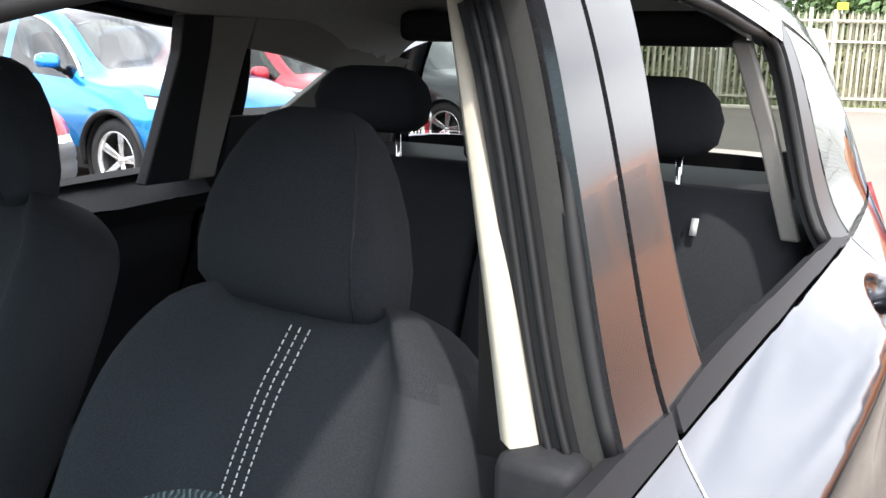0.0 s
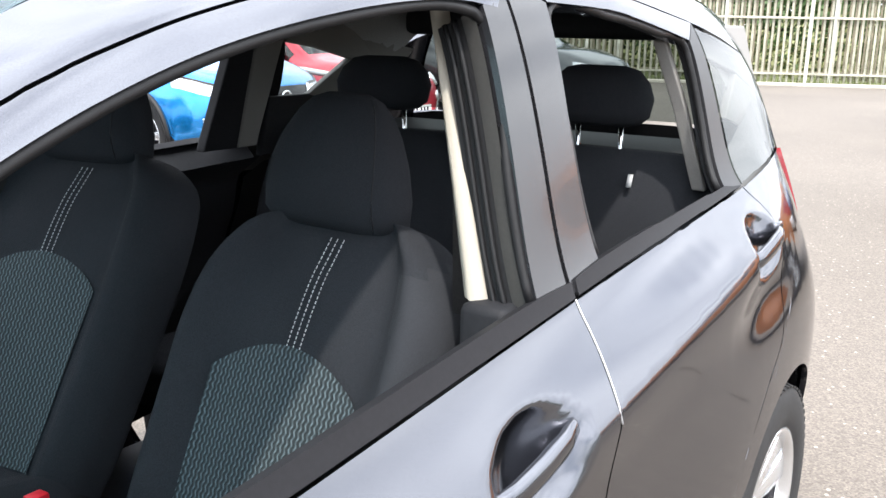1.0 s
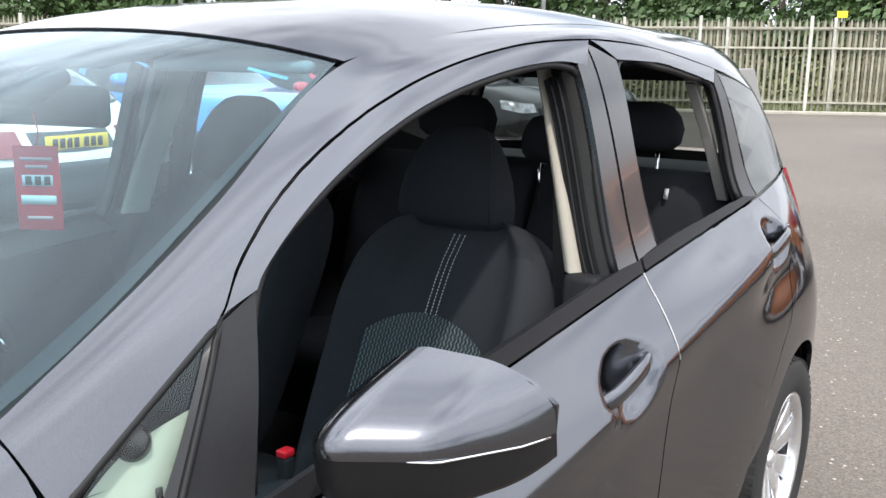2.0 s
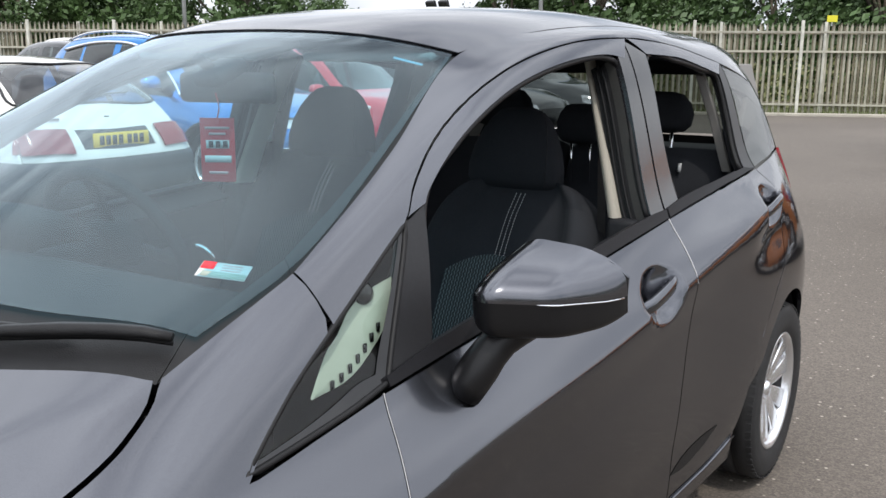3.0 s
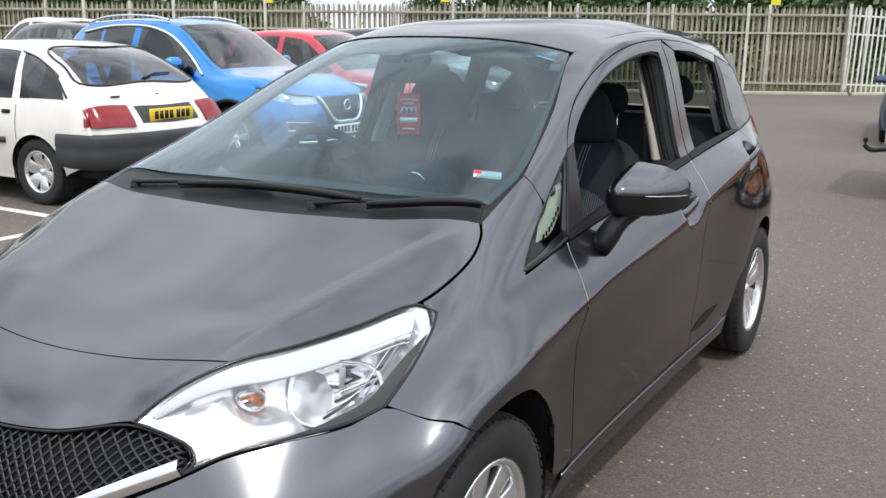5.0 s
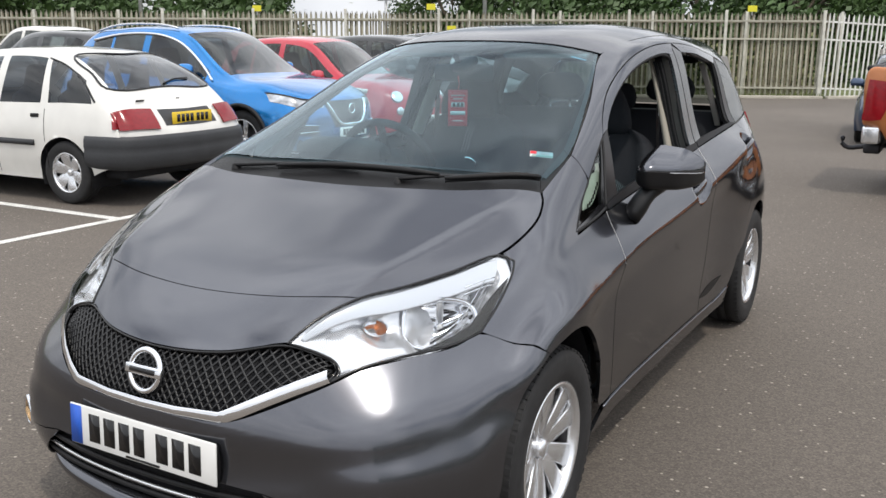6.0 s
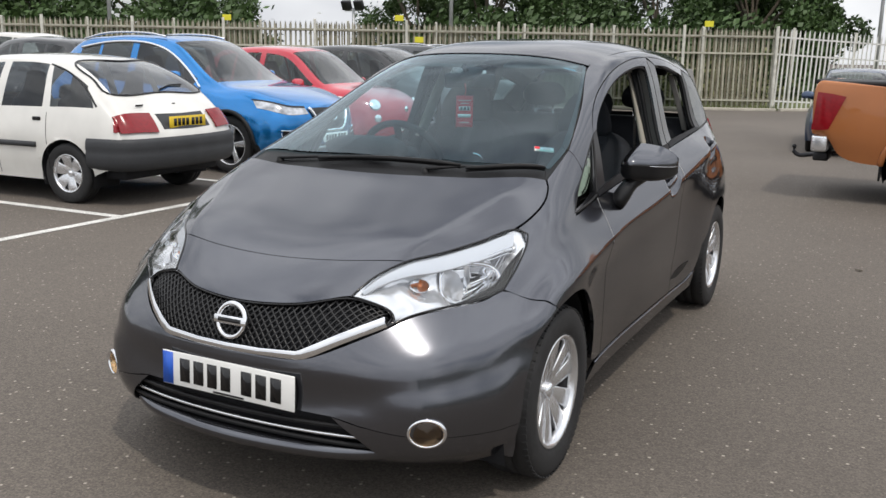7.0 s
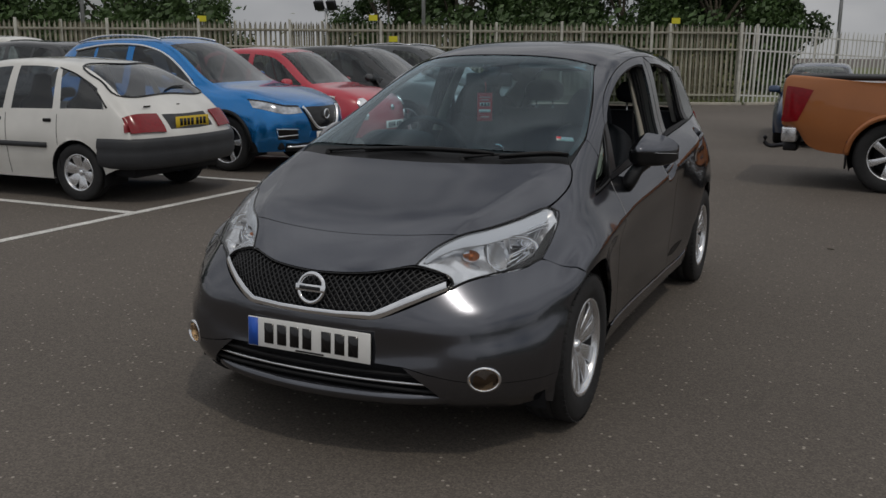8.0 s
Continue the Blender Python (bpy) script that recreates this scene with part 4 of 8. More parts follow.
M_BOLSTER = shader("grey_bolster_cloth", (0.031, 0.033, 0.038), 0.9, spec=0.15, grain=0.2, grain_scale=800, bump=0.4, bump_scale=1500)
M_THREAD = shader("pale_thread", (0.45, 0.46, 0.47), 0.8)
M_STRAP = shader("belt_webbing", (0.015, 0.015, 0.016), 0.7, bump=0.3, bump_scale=900)
M_RED = shader("red_plastic", (0.65, 0.015, 0.03), 0.4)


def under_structure():
    front = [coons(BONNET_REAR, [(-0.45, -0.60, 0.62), (0, -0.70, 0.60), (0.45, -0.60, 0.62)], flip(BONNET_SIDE), BONNET_SIDE, 24, 20)]
    liner("engine_bay_cover", front, -0.075, M_TRIM, "black under-bonnet lining")
    part("floor_pan", box((1.40, 2.95, 0.05), (0, 1.40, 0.23), 0.01), M_TRIM, hero, "dark floor pan")
    part("firewall", box((1.30, 0.04, 0.62), (0, 0.42, 0.56), 0.01), M_TRIM, hero)
    for s in (-1, 1):
        for y in (0.0, 2.6):
            prof = [(0.384, 0.45 * s), (0.386, 0.60 * s), (0.388, 0.70 * s), (0.390, 0.770 * s)]
            bm = lathe([(0.06, 0.45 * s)] + prof, 36)
            bmesh.ops.delete(bm, geom=[v for v in bm.verts if v.co.z < -0.19], context="VERTS")
            for v in bm.verts:
                v.co += Vector((0, y + (0.02 if y < 1 else 0), 0.292))
            part("wheel_arch_liner", bm, M_TRIM, hero, "black wheel arch liner")
    liner("bumper_core", [coons([(-0.70, -0.35, 0.62), (-0.3, -0.66, 0.60), (0, -0.70, 0.60), (0.3, -0.66, 0.60), (0.70, -0.35, 0.62)],
                                [(-0.70, -0.40, 0.20), (-0.3, -0.66, 0.20), (0, -0.70, 0.20), (0.3, -0.66, 0.20), (0.70, -0.40, 0.20)], None, None, 40, 12)], -0.06, M_TRIM)


def grille():
    g = new("grille")
    g.parent = hero
    tagged(g, "black diamond mesh grille with a chrome lower trim")
    top = [(-0.470, -0.55, 0.645), (-0.460, -0.553, 0.670), (-0.41, -0.56, 0.681), (-0.340, -0.57, 0.684), (-0.2, -0.655, 0.683), (0, -0.69, 0.680), (0.2, -0.655, 0.683), (0.340, -0.57, 0.684), (0.41, -0.56, 0.681), (0.460, -0.553, 0.670), (0.470, -0.55, 0.645)]
    bot = [(-0.470, -0.55, 0.645), (-0.452, -0.565, 0.610), (-0.36, -0.66, 0.585), (-0.262, -0.755, 0.56), (0, -0.772, 0.553), (0.262, -0.755, 0.56), (0.36, -0.66, 0.585), (0.452, -0.565, 0.610), (0.470, -0.55, 0.645)]
    plate = skin_panel(SKIN, [coons(top, bot, None, None, 50, 10)], gap=0.0, flange=0.0, off=-0.034)
    part("backing", plate, M_TRIM, g)
    # crossed bars between the two edges
    T, B = np.array(spline(top, 400)), np.array(spline(bot, 400))

    def at(x, f):
        i = np.argmin(abs(T[:, 0] - x))
        j = np.argmin(abs(B[:, 0] - x))
        return T[i] * f + B[j] * (1 - f)

    bars = bmesh.new()
    n = 38
    for d in (-1, 1):
        for k in range(-12, n + 12):
            pts = []
            for f in np.linspace(0, 1, 9):
                x = -0.46 + 0.92 * (k / n) + d * 0.125 * (f - 0.5)
                if -0.466 < x < 0.466:
                    p = at(x, f)
                    pts.append(SKIN.lay(p, -0.012)[0])
            if len(pts) > 2:
                join(bars, tube(pts, 0.0036, 5, ends=True))
    part("mesh", bars, M_GRILLE, g, "black plastic diamond mesh")
    rim = spline(laid(top, -0.004), 60) + spline(laid(bot[::-1], -0.004), 60)
    part("surround", tube(rim, 0.0035, 6, closed=True), M_GLOSSBLACK, g)
    vee = laid([(-0.458, -0.56, 0.606), (-0.41, -0.62, 0.594), (-0.36, -0.67, 0.577), (-0.31, -0.72, 0.559), (-0.275, -0.745, 0.546), (-0.25, -0.75, 0.542), (-0.12, -0.76, 0.538), (0, -0.765, 0.537), (0.12, -0.76, 0.538),
                (0.25, -0.75, 0.542), (0.275, -0.745, 0.546), (0.31, -0.72, 0.559), (0.36, -0.67, 0.577), (0.41, -0.62, 0.594), (0.458, -0.56, 0.606)], 0.003)
    up = [p + np.array((-0.010 * np.sign(p[0]) if abs(p[0]) > 0.27 else 0, 0.002, 0.021 + 0.009 * min(1, max(0, (abs(p[0]) - 0.2) / 0.1)))) for p in vee]
    strip = sheet([vee, [(a + b) / 2 + np.array((0, -0.007, 0)) for a, b in zip(vee, up)], up])
    part("chrome_trim", strip, M_CHROME, g, "chrome trim strip")
    # emblem: a ring and a bar
    c, nn = SKIN.lay((0, -0.73, 0.622), 0.006)
    m = Matrix.Translation(c) @ Matrix.Rotation(radians(-14), 4, "X")
    ring = [Vector((0.052 * math.cos(a), 0, 0.052 * math.sin(a))) for a in np.linspace(0, 2 * math.pi, 40, endpoint=False)]
    bm = tube([np.array(m @ p) for p in ring], 0.0085, 8, closed=True)
    join(bm, box((0.126, 0.016, 0.026), tuple(m @ Vector((0, -0.004, 0))), 0.004, 2, m=m.to_3x3().to_4x4()))
    part("emblem", bm, M_CHROME, g, "round chrome emblem with a bar")
    part("emblem_bar", box((0.088, 0.004, 0.013), tuple(m @ Vector((0, -0.0125, 0))), 0.001, 1, m=m.to_3x3().to_4x4()), M_GLOSSBLACK, g, "dark bar on the emblem")


def lamp_grid(nu=26, nv=14):
    return coons(LAMP_TOP, LAMP_BOTTOM, LAMP_INNER, LAMP_OUTER, nu, nv)


def headlamp(sgn):
    h = new("headlamp")
    h.parent = hero
    tagged(h, "clear headlamp with chrome reflectors and an amber bulb")
    fl = sgn < 0

    def add(name, bm, material, label=""):
        return part(name, mirror_bm(bm) if fl else bm, material, h, label)

    g = lamp_grid()
    cover = skin_panel(SKIN, [g], gap=0.004, flange=0.0, off=0.002)
    cv = add("lens", cover, M_LENS, "clear polycarbonate lens")
    cv.visible_shadow = False
    add("rim", tube([Vector(SKIN.lay(p, 0.0)[0]) for p in list(g[0]) + list(g[:, -1])[1:] + list(g[-1][::-1])[1:] + list(g[::-1, 0])[1:-1]], 0.0036, 6, closed=True), M_GLOSSBLACK)
    # housing: the rim wall and a silver floor with folds
    nv, nu = g.shape[:2]
    floor = []
    for r in range(nv):
        row = []
        for c in range(nu):
            u, v = c / (nu - 1), r / (nv - 1)
            edge = min(u, 1 - u, v, 1 - v)
            d = 0.008 + 0.035 * min(1, edge * 6) + 0.075 * math.exp(-((u - 0.66) / 0.20) ** 2 - ((v - 0.48) / 0.36) ** 2) + 0.03 * math.exp(-((u - 0.34) / 0.08) ** 2 - ((v - 0.62) / 0.22) ** 2)
            row.append(SKIN.lay(g[r, c], -d)[0])
        floor.append(row)
    add("reflector_housing", sheet(floor), M_SILVER, "bright silver housing")
    # two bowls and the light strip

    def bowl(u, v, r, deep, label, mat, wide=1.2, tall=0.82, lean=0.0, sink=0.040, box_like=1.0):
        i, j = int(v * (nv - 1)), int(u * (nu - 1))
        c, n = SKIN.lay(g[i, j], -sink)
        way = (Vector((0.25, -1, 0.0)) + Vector(n) * lean).normalized()
        q = way.to_track_quat("Z", "Y").to_matrix().to_4x4()
        prof = [(r, 0.0), (r * 0.96, -deep * 0.3), (r * 0.75, -deep * 0.7), (r * 0.3, -deep), (0.001, -deep)]
        bm = lathe([(r * 1.06, 0.004), (r * 1.06, -0.004)] + prof, 28, "Z")
        for w in bm.verts:
            a = math.atan2(w.co.y, w.co.x)
            fat = (abs(math.cos(a)) ** (2 * box_like) + abs(math.sin(a)) ** (2 * box_like)) ** (-0.5 / box_like)
            w.co = Matrix.Translation(c) @ q @ Vector((w.co.x * wide * fat, w.co.y * tall * fat, w.co.z))
        add("reflector", bm, mat, label)
        bulb = lathe([(0.001, 0.014), (0.006, 0.011), (0.008, 0), (0.008, -0.03)], 14, "Z")
        for w in bulb.verts:
            w.co = Matrix.Translation(c) @ q @ (w.co + Vector((0, 0, -deep * 0.5)))
        return bulb

    b1 = bowl(0.655, 0.47, 0.066, 0.075, "chrome main reflector", M_CHROME, 1.42, 1.02, 1.5, 0.040, 1.6)
    add("bulb", b1, M_LENSWHITE)
    b2 = bowl(0.34, 0.64, 0.026, 0.03, "chrome indicator reflector", M_CHROME)
    add("indicator_bulb", b2, M_AMBER, "amber indicator bulb")
    for k in range(3):
        a = [Vector(SKIN.lay(g[int((0.90 - 0.10 * k) * (nv - 1)), c], -0.012 - 0.004 * k)[0]) for c in range(19, nu - 2)]
        add("light_strip", tube(a, 0.0025, 6), M_CHROME, "silver light strip")
    # ribs of the outer silver panel and the dark steps inside the main reflector
    for k in range(4):
        q = [Vector(SKIN.lay(g[r, c] * 0.5 + g[r, c + 1] * 0.5, -0.016)[0]) for r, c in ((3, 20), (6, 21), (9, 22)) for c in (c - (k > 1),)]
        shift = Vector((0.006, 0.006, -0.009)) * (k - 1.5)
        add("panel_rib", tube([p + shift for p in q], 0.0013, 5), M_GREYTOOTH if k % 2 else M_CHROME, "thin rib on the silver panel")
    for k in range(5):
        v0 = 0.30 + 0.075 * k
        q = [Vector(SKIN.lay(g[int(round((v0 + 0.05 * f) * (nv - 1))), int((0.60 + 0.035 * k * 0.6 + 0.17 * f) * (nu - 1))], -0.074 + 0.018 * f)[0]) for f in (0.0, 0.33, 0.66, 1.0)]
        add("reflector_step", tube(q, 0.0035 + 0.0012 * (k % 2), 5), M_GLOSSBLACK if k % 2 == 0 else M_CHROME, "step of the main reflector")
    # a bezel step above the bowl and small teeth along it
    def band_point(c, f, d):
        r = nv - 1.6 - f * 3.0 * min(1.0, 0.15 + c / 11)
        k = int(r)
        return SKIN.lay(g[k, c] * (1 - r + k) + g[k + 1, c] * (r - k), d)[0]

    band = [[band_point(c, f, d) for c in range(1, nu - 2)] for f, d in ((0.0, -0.006), (0.5, -0.009), (1.0, -0.018))]
    add("light_band", sheet(band), M_GUIDE, "pale blue-white upper light band")
    bar = [Vector(band_point(c, 1.0, -0.017)) for c in range(1, nu - 2)]
    add("light_guide", tube(bar, 0.0022, 6), M_GREYTOOTH, "thin grey line under the light band")
    # dark gap along the lower edge, widest up the outer side
    def at_uv(u, v, d):
        a, b = min(u, 0.9999) * (nu - 1), min(v, 0.9999) * (nv - 1)
        c, r = int(a), int(b)
        a, b = a - c, b - r
        return SKIN.lay((g[r, c] * (1 - a) + g[r, c + 1] * a) * (1 - b) + (g[r + 1, c] * (1 - a) + g[r + 1, c + 1] * a) * b, d)[0]

    cols = []
    for u in np.linspace(0.08, 0.99, 70):
        top = 0.055 + 0.15 * max(0.0, min(1.0, (u - 0.45) / 0.40)) ** 1.5 + 0.60 * max(0.0, (u - 0.85) / 0.14) ** 1.15
        cols.append([at_uv(u, 0.015 + (top - 0.015) * f, -0.005 - 0.006 * f) for f in (0.0, 0.33, 0.66, 1.0)])
    add("dark_corner", sheet(cols), M_BLACK, "dark lower corner")


def front_fittings():
    # number plate with plain bars
    p = new("number_plate")
    p.parent = hero
    p.matrix_basis = pose(0, -0.757, 0.437, -2, 0, 0)
    tagged(p, "white front number plate with a blue band and dark bars")
    part("plate", box((0.520, 0.006, 0.111), bevel=0.0025, seg=2), M_PLATE, p)
    part("blue_band", box((0.042, 0.002, 0.105), (-0.236, -0.0035, 0)), M_BLUEBAND, p, "blue band")
    x = -0.190
    for k, w in enumerate((0.048, 0.048, 0.046, 0.046, 0.0, 0.048, 0.048, 0.048)):
        if w:
            part("plate_bar", box((w - 0.008, 0.0016, 0.076), (x + w / 2, -0.0036, 0.0)), M_GLOSSBLACK, p, "dark bar")
        x += (w + 0.008) if w else 0.026
    part("dealer_bar", box((0.12, 0.0016, 0.006), (0.01, -0.0036, -0.049)), M_GLOSSBLACK, p, "thin dark bar")
    part("plinth", box((0.50, 0.03, 0.10), (0, 0.018, -0.006), 0.008), M_BLACK, p, "black plinth")
    # lower intake
    bk = [coons([(-0.50, -0.68, 0.36), (0, -0.78, 0.40), (0.50, -0.68, 0.36)], [(-0.50, -0.65, 0.23), (0, -0.76, 0.23), (0.50, -0.65, 0.23)], None, None, 30, 6)]
    liner("intake_backing", bk, -0.05, M_TRIM)
    for z, r, m, lab in ((0.345, 0.008, M_BLACK, "black intake slat"), (0.312, 0.005, M_ALLOY, "thin silver intake slat"), (0.280, 0.008, M_BLACK, "black intake slat")):
        part("intake_slat", tube(laid(spline([(-0.50, -0.67, z), (-0.27, -0.75, z), (0, -0.77, z), (0.27, -0.75, z), (0.50, -0.67, z)], 30), -0.018), r, 8), m, hero, lab)
    for s in (-1, 1):
        f = new("fog_lamp")
        f.parent = hero
        tagged(f, "round fog lamp in a chrome ring")
        c, n = SKIN.lay((0.615 * s, -0.60, 0.345), 0.002)
        n = Vector((0.45 * s, -0.89, 0.0)).normalized()
        f.matrix_basis = Matrix.Translation(c) @ n.to_track_quat("Z", "Y").to_matrix().to_4x4()
        ring = lathe([(0.057, -0.02), (0.057, 0.003), (0.052, 0.008), (0.047, 0.005), (0.044, -0.02)], 36, "Z")
        for v in ring.verts:
            v.co.x *= 1.05
            v.co.y *= 0.80
        part("chrome_ring", ring, M_CHROME, f, "chrome ring")
        part("bowl", lathe([(0.045, 0.0), (0.038, -0.03), (0.02, -0.045), (0.001, -0.045)], 28, "Z"), M_CHROME, f)
        part("lens", lathe([(0.045, 0.0), (0.03, 0.008), (0.001, 0.013)], 28, "Z"), M_FOGLENS, f, "amber-tinted clear lens")


def wiper(pivot, tip, mid, parent):
    w = new("wiper")
    w.parent = parent
    tagged(w, "black windscreen wiper arm and blade")
    a, b = Vector(pivot), Vector(tip)
    part("pivot_cap", lathe([(0.001, 0.022), (0.012, 0.020), (0.016, 0.0)], 16, "Z"), M_BLACK, w).location = a
    arm = [a + Vector((0, 0, 0.016)), a.lerp(Vector(mid), 0.5) + Vector((0, 0, 0.026)), Vector(mid) + Vector((0, 0, 0.022))]
    part("arm", tube(arm, [0.013, 0.012, 0.010, 0.009, 0.008, 0.008, 0.007], 6, n=7, flat=0.6), M_BLACK, w, "black wiper arm")
    start = Vector(mid) * 2 - b
    blade = [start.lerp(b, t) for t in np.linspace(0, 1, 9)]
    up = [np.array(SKIN.lay(p, 0.012)[0]) for p in blade]
    part("blade", tube(up, [0.007, 0.010, 0.011, 0.012, 0.013, 0.012, 0.012, 0.011, 0.008], 6, flat=0.8), M_BLACK, w, "black wiper blade")
    part("rubber", tube([np.array(SKIN.lay(p, 0.001)[0]) for p in blade], 0.004, 4), M_SEAL, w)


def door_mirror(s):
    m = new("door_mirror")
    m.parent = hero
    tagged(m, "grey metallic door mirror with a chrome indicator strip")
    knots = (0.0, 0.12, 0.31, 0.68, 0.9, 1.0)

    def form(u):
        """Rear and front edge in plan, foot and top of the housing, from the inner end (0) to the tip (1)."""
        rear = Vector((0.742 + 0.205 * u, 0.860 + 0.112 * u))
        front = Vector((np.interp(u, knots, (0.744, 0.760, 0.808, 0.895, 0.934, 0.947)), np.interp(u, knots, (0.830, 0.768, 0.732, 0.812, 0.912, 0.968))))
        return rear, front, np.interp(u, knots, (0.975, 0.952, 0.941, 0.940, 0.948, 0.968)), np.interp(u, knots, (1.010, 1.060, 1.092, 1.078, 1.054, 1.030))

    SPLIT = 0.52

    def shell(lo, hi, name, mat, label):
        rings = []
        bm = bmesh.new()
        us = np.linspace(0, 1, 33)
        forms = [form(u) for u in us]
        sm = lambda i, k: (forms[max(i - 2, 0)][k] + forms[max(i - 1, 0)][k] + forms[i][k] + forms[min(i + 1, 32)][k] + forms[min(i + 2, 32)][k]) / 5
        for i, u in enumerate(us):
            rear, front, foot, top = (sm(i, k) if 0 < i < 32 else forms[i][k] for k in range(4))
            split = foot + (top - foot) * SPLIT
            ring = []
            for k in range(13):
                a = (lo + (hi - lo) * k / 12) * math.pi / 2
                f = abs(a) / (math.pi / 2)
                if a > 0:
                    q = rear + (front - rear) * (1 - f ** 1.7)
                    z = split + (top - split) * f ** 0.92
                else:
                    q = rear + (front - rear) * (1 - 0.10 * f - 0.90 * f ** 6)
                    z = split - (split - foot) * math.sin(f * math.pi / 2)
                ring.append(bm.verts.new((s * q.x, q.y, z)))
            rings.append(ring)
        for A, B in zip(rings, rings[1:]):
            for k in range(12):
                bm.faces.new((A[k], A[k + 1], B[k + 1], B[k]))
        for R in (rings[0], rings[-1]):
            bm.faces.new(R)
        bmesh.ops.recalc_face_normals(bm, faces=bm.faces)
        return part(name, bm, mat, m, label)

    shell(-0.06, 1.0, "housing_top", M_PAINT, "grey metallic upper shell")
    shell(-1.0, -0.05, "housing_base", M_MIRRORBASE, "gloss black lower shell")
    strip = []
    for u in np.linspace(0.58, 0.98, 16):
        rear, front, foot, top = form(u)
        out = (front - rear).normalized() * -0.0008
        strip.append(np.array((s * (front.x + out.x), front.y + out.y, foot + (top - foot) * SPLIT - 0.006)))
    part("indicator_strip", tube(strip, [0.0008, 0.0014] + [0.0018] * 13 + [0.0024], 6, flat=0.8), M_CHROME, m, "clear indicator strip")
    glass = sheet([[(s * (0.742 + 0.205 * u), 0.858 + 0.112 * u, (form(u)[2] + form(u)[3]) / 2 + v * ((form(u)[3] - form(u)[2]) / 2 - 0.010)) for u in np.linspace(0.08, 0.95, 9)] for v in (-1, 0, 1)])
    part("mirror_glass", glass, M_CHROME, m, "mirror glass")
    part("mirror_back", sheet([[(s * (0.742 + 0.205 * u), 0.855 + 0.112 * u, (form(u)[2] + form(u)[3]) / 2 + v * ((form(u)[3] - form(u)[2]) / 2 - 0.002)) for u in np.linspace(0.0, 1.0, 9)] for v in (-1, 0, 1)]), M_BLACK, m)
    stalk = [(s * 0.825, 0.842, 0.965), (s * 0.795, 0.805, 0.930), (s * 0.772, 0.778, 0.885), (s * 0.752, 0.765, 0.845)]
    part("stalk", tube(stalk, [0.038, 0.035, 0.033, 0.034, 0.037, 0.038, 0.036], 12, n=7, flat=0.9), M_MIRRORBASE, m, "black mirror stalk")


def door_handle(y, z, s):
    h = new("door_handle")
    h.parent = hero
    tagged(h, "grey pull handle over a scooped cup")
    x0 = SKIN.lay((0.80, y, z + 0.05))[0].x
    pts = [(x0 - 0.012, y - 0.112, z - 0.016), (x0 + 0.008, y - 0.092, z - 0.013), (x0 + 0.015, y - 0.03, z - 0.004), (x0 + 0.014, y + 0.03, z + 0.006), (x0 + 0.008, y + 0.085, z + 0.015), (x0 - 0.012, y + 0.108, z + 0.020)]
    pts = [(a * s, b, c) for a, b, c in pts]
    part("grip", tube(pts, [0.008, 0.0105, 0.0115, 0.012, 0.012, 0.012, 0.0115, 0.0105, 0.008], 10, n=9, flat=1.55), M_PAINT, h, "grey metallic grip")
    part("lock_cap", box((0.018, 0.045, 0.032), ((x0 - 0.006) * s, y + 0.108, z + 0.020), 0.006), M_PAINT, h)


M_MIRRORBASE = shader("mirror_base", (0.009, 0.009, 0.010), 0.35, spec=0.3, grain=0.1, grain_scale=200)
M_GRILLE = shader("grille_plastic", (0.010, 0.010, 0.011), 0.38)
M_GREYTOOTH = shader("bezel_grey", (0.30, 0.31, 0.33), 0.3)
M_GUIDE = shader("light_guide", (0.62, 0.66, 0.72), 0.2, coat=0.5)
M_SILVER = shader("silver_plating", (0.88, 0.89, 0.91), 0.17, 0.72, stain=0.04, stain_scale=20)
M_LENSWHITE = shader("bulb_glass", (0.8, 0.8, 0.8), 0.15)
M_FOGLENS = pane("fog_lens", (0.85, 0.68, 0.48), 1.2)
under_structure()
grille()
headlamp(1)
headlamp(-1)
front_fittings()
wiper((0.20, 0.145, 1.0), (0.610, 0.302, 1.012), (0.482, 0.238, 1.008), hero)
wiper((-0.46, 0.20, 1.0), (0.325, 0.190, 1.010), (0.03, 0.172, 1.014), hero)
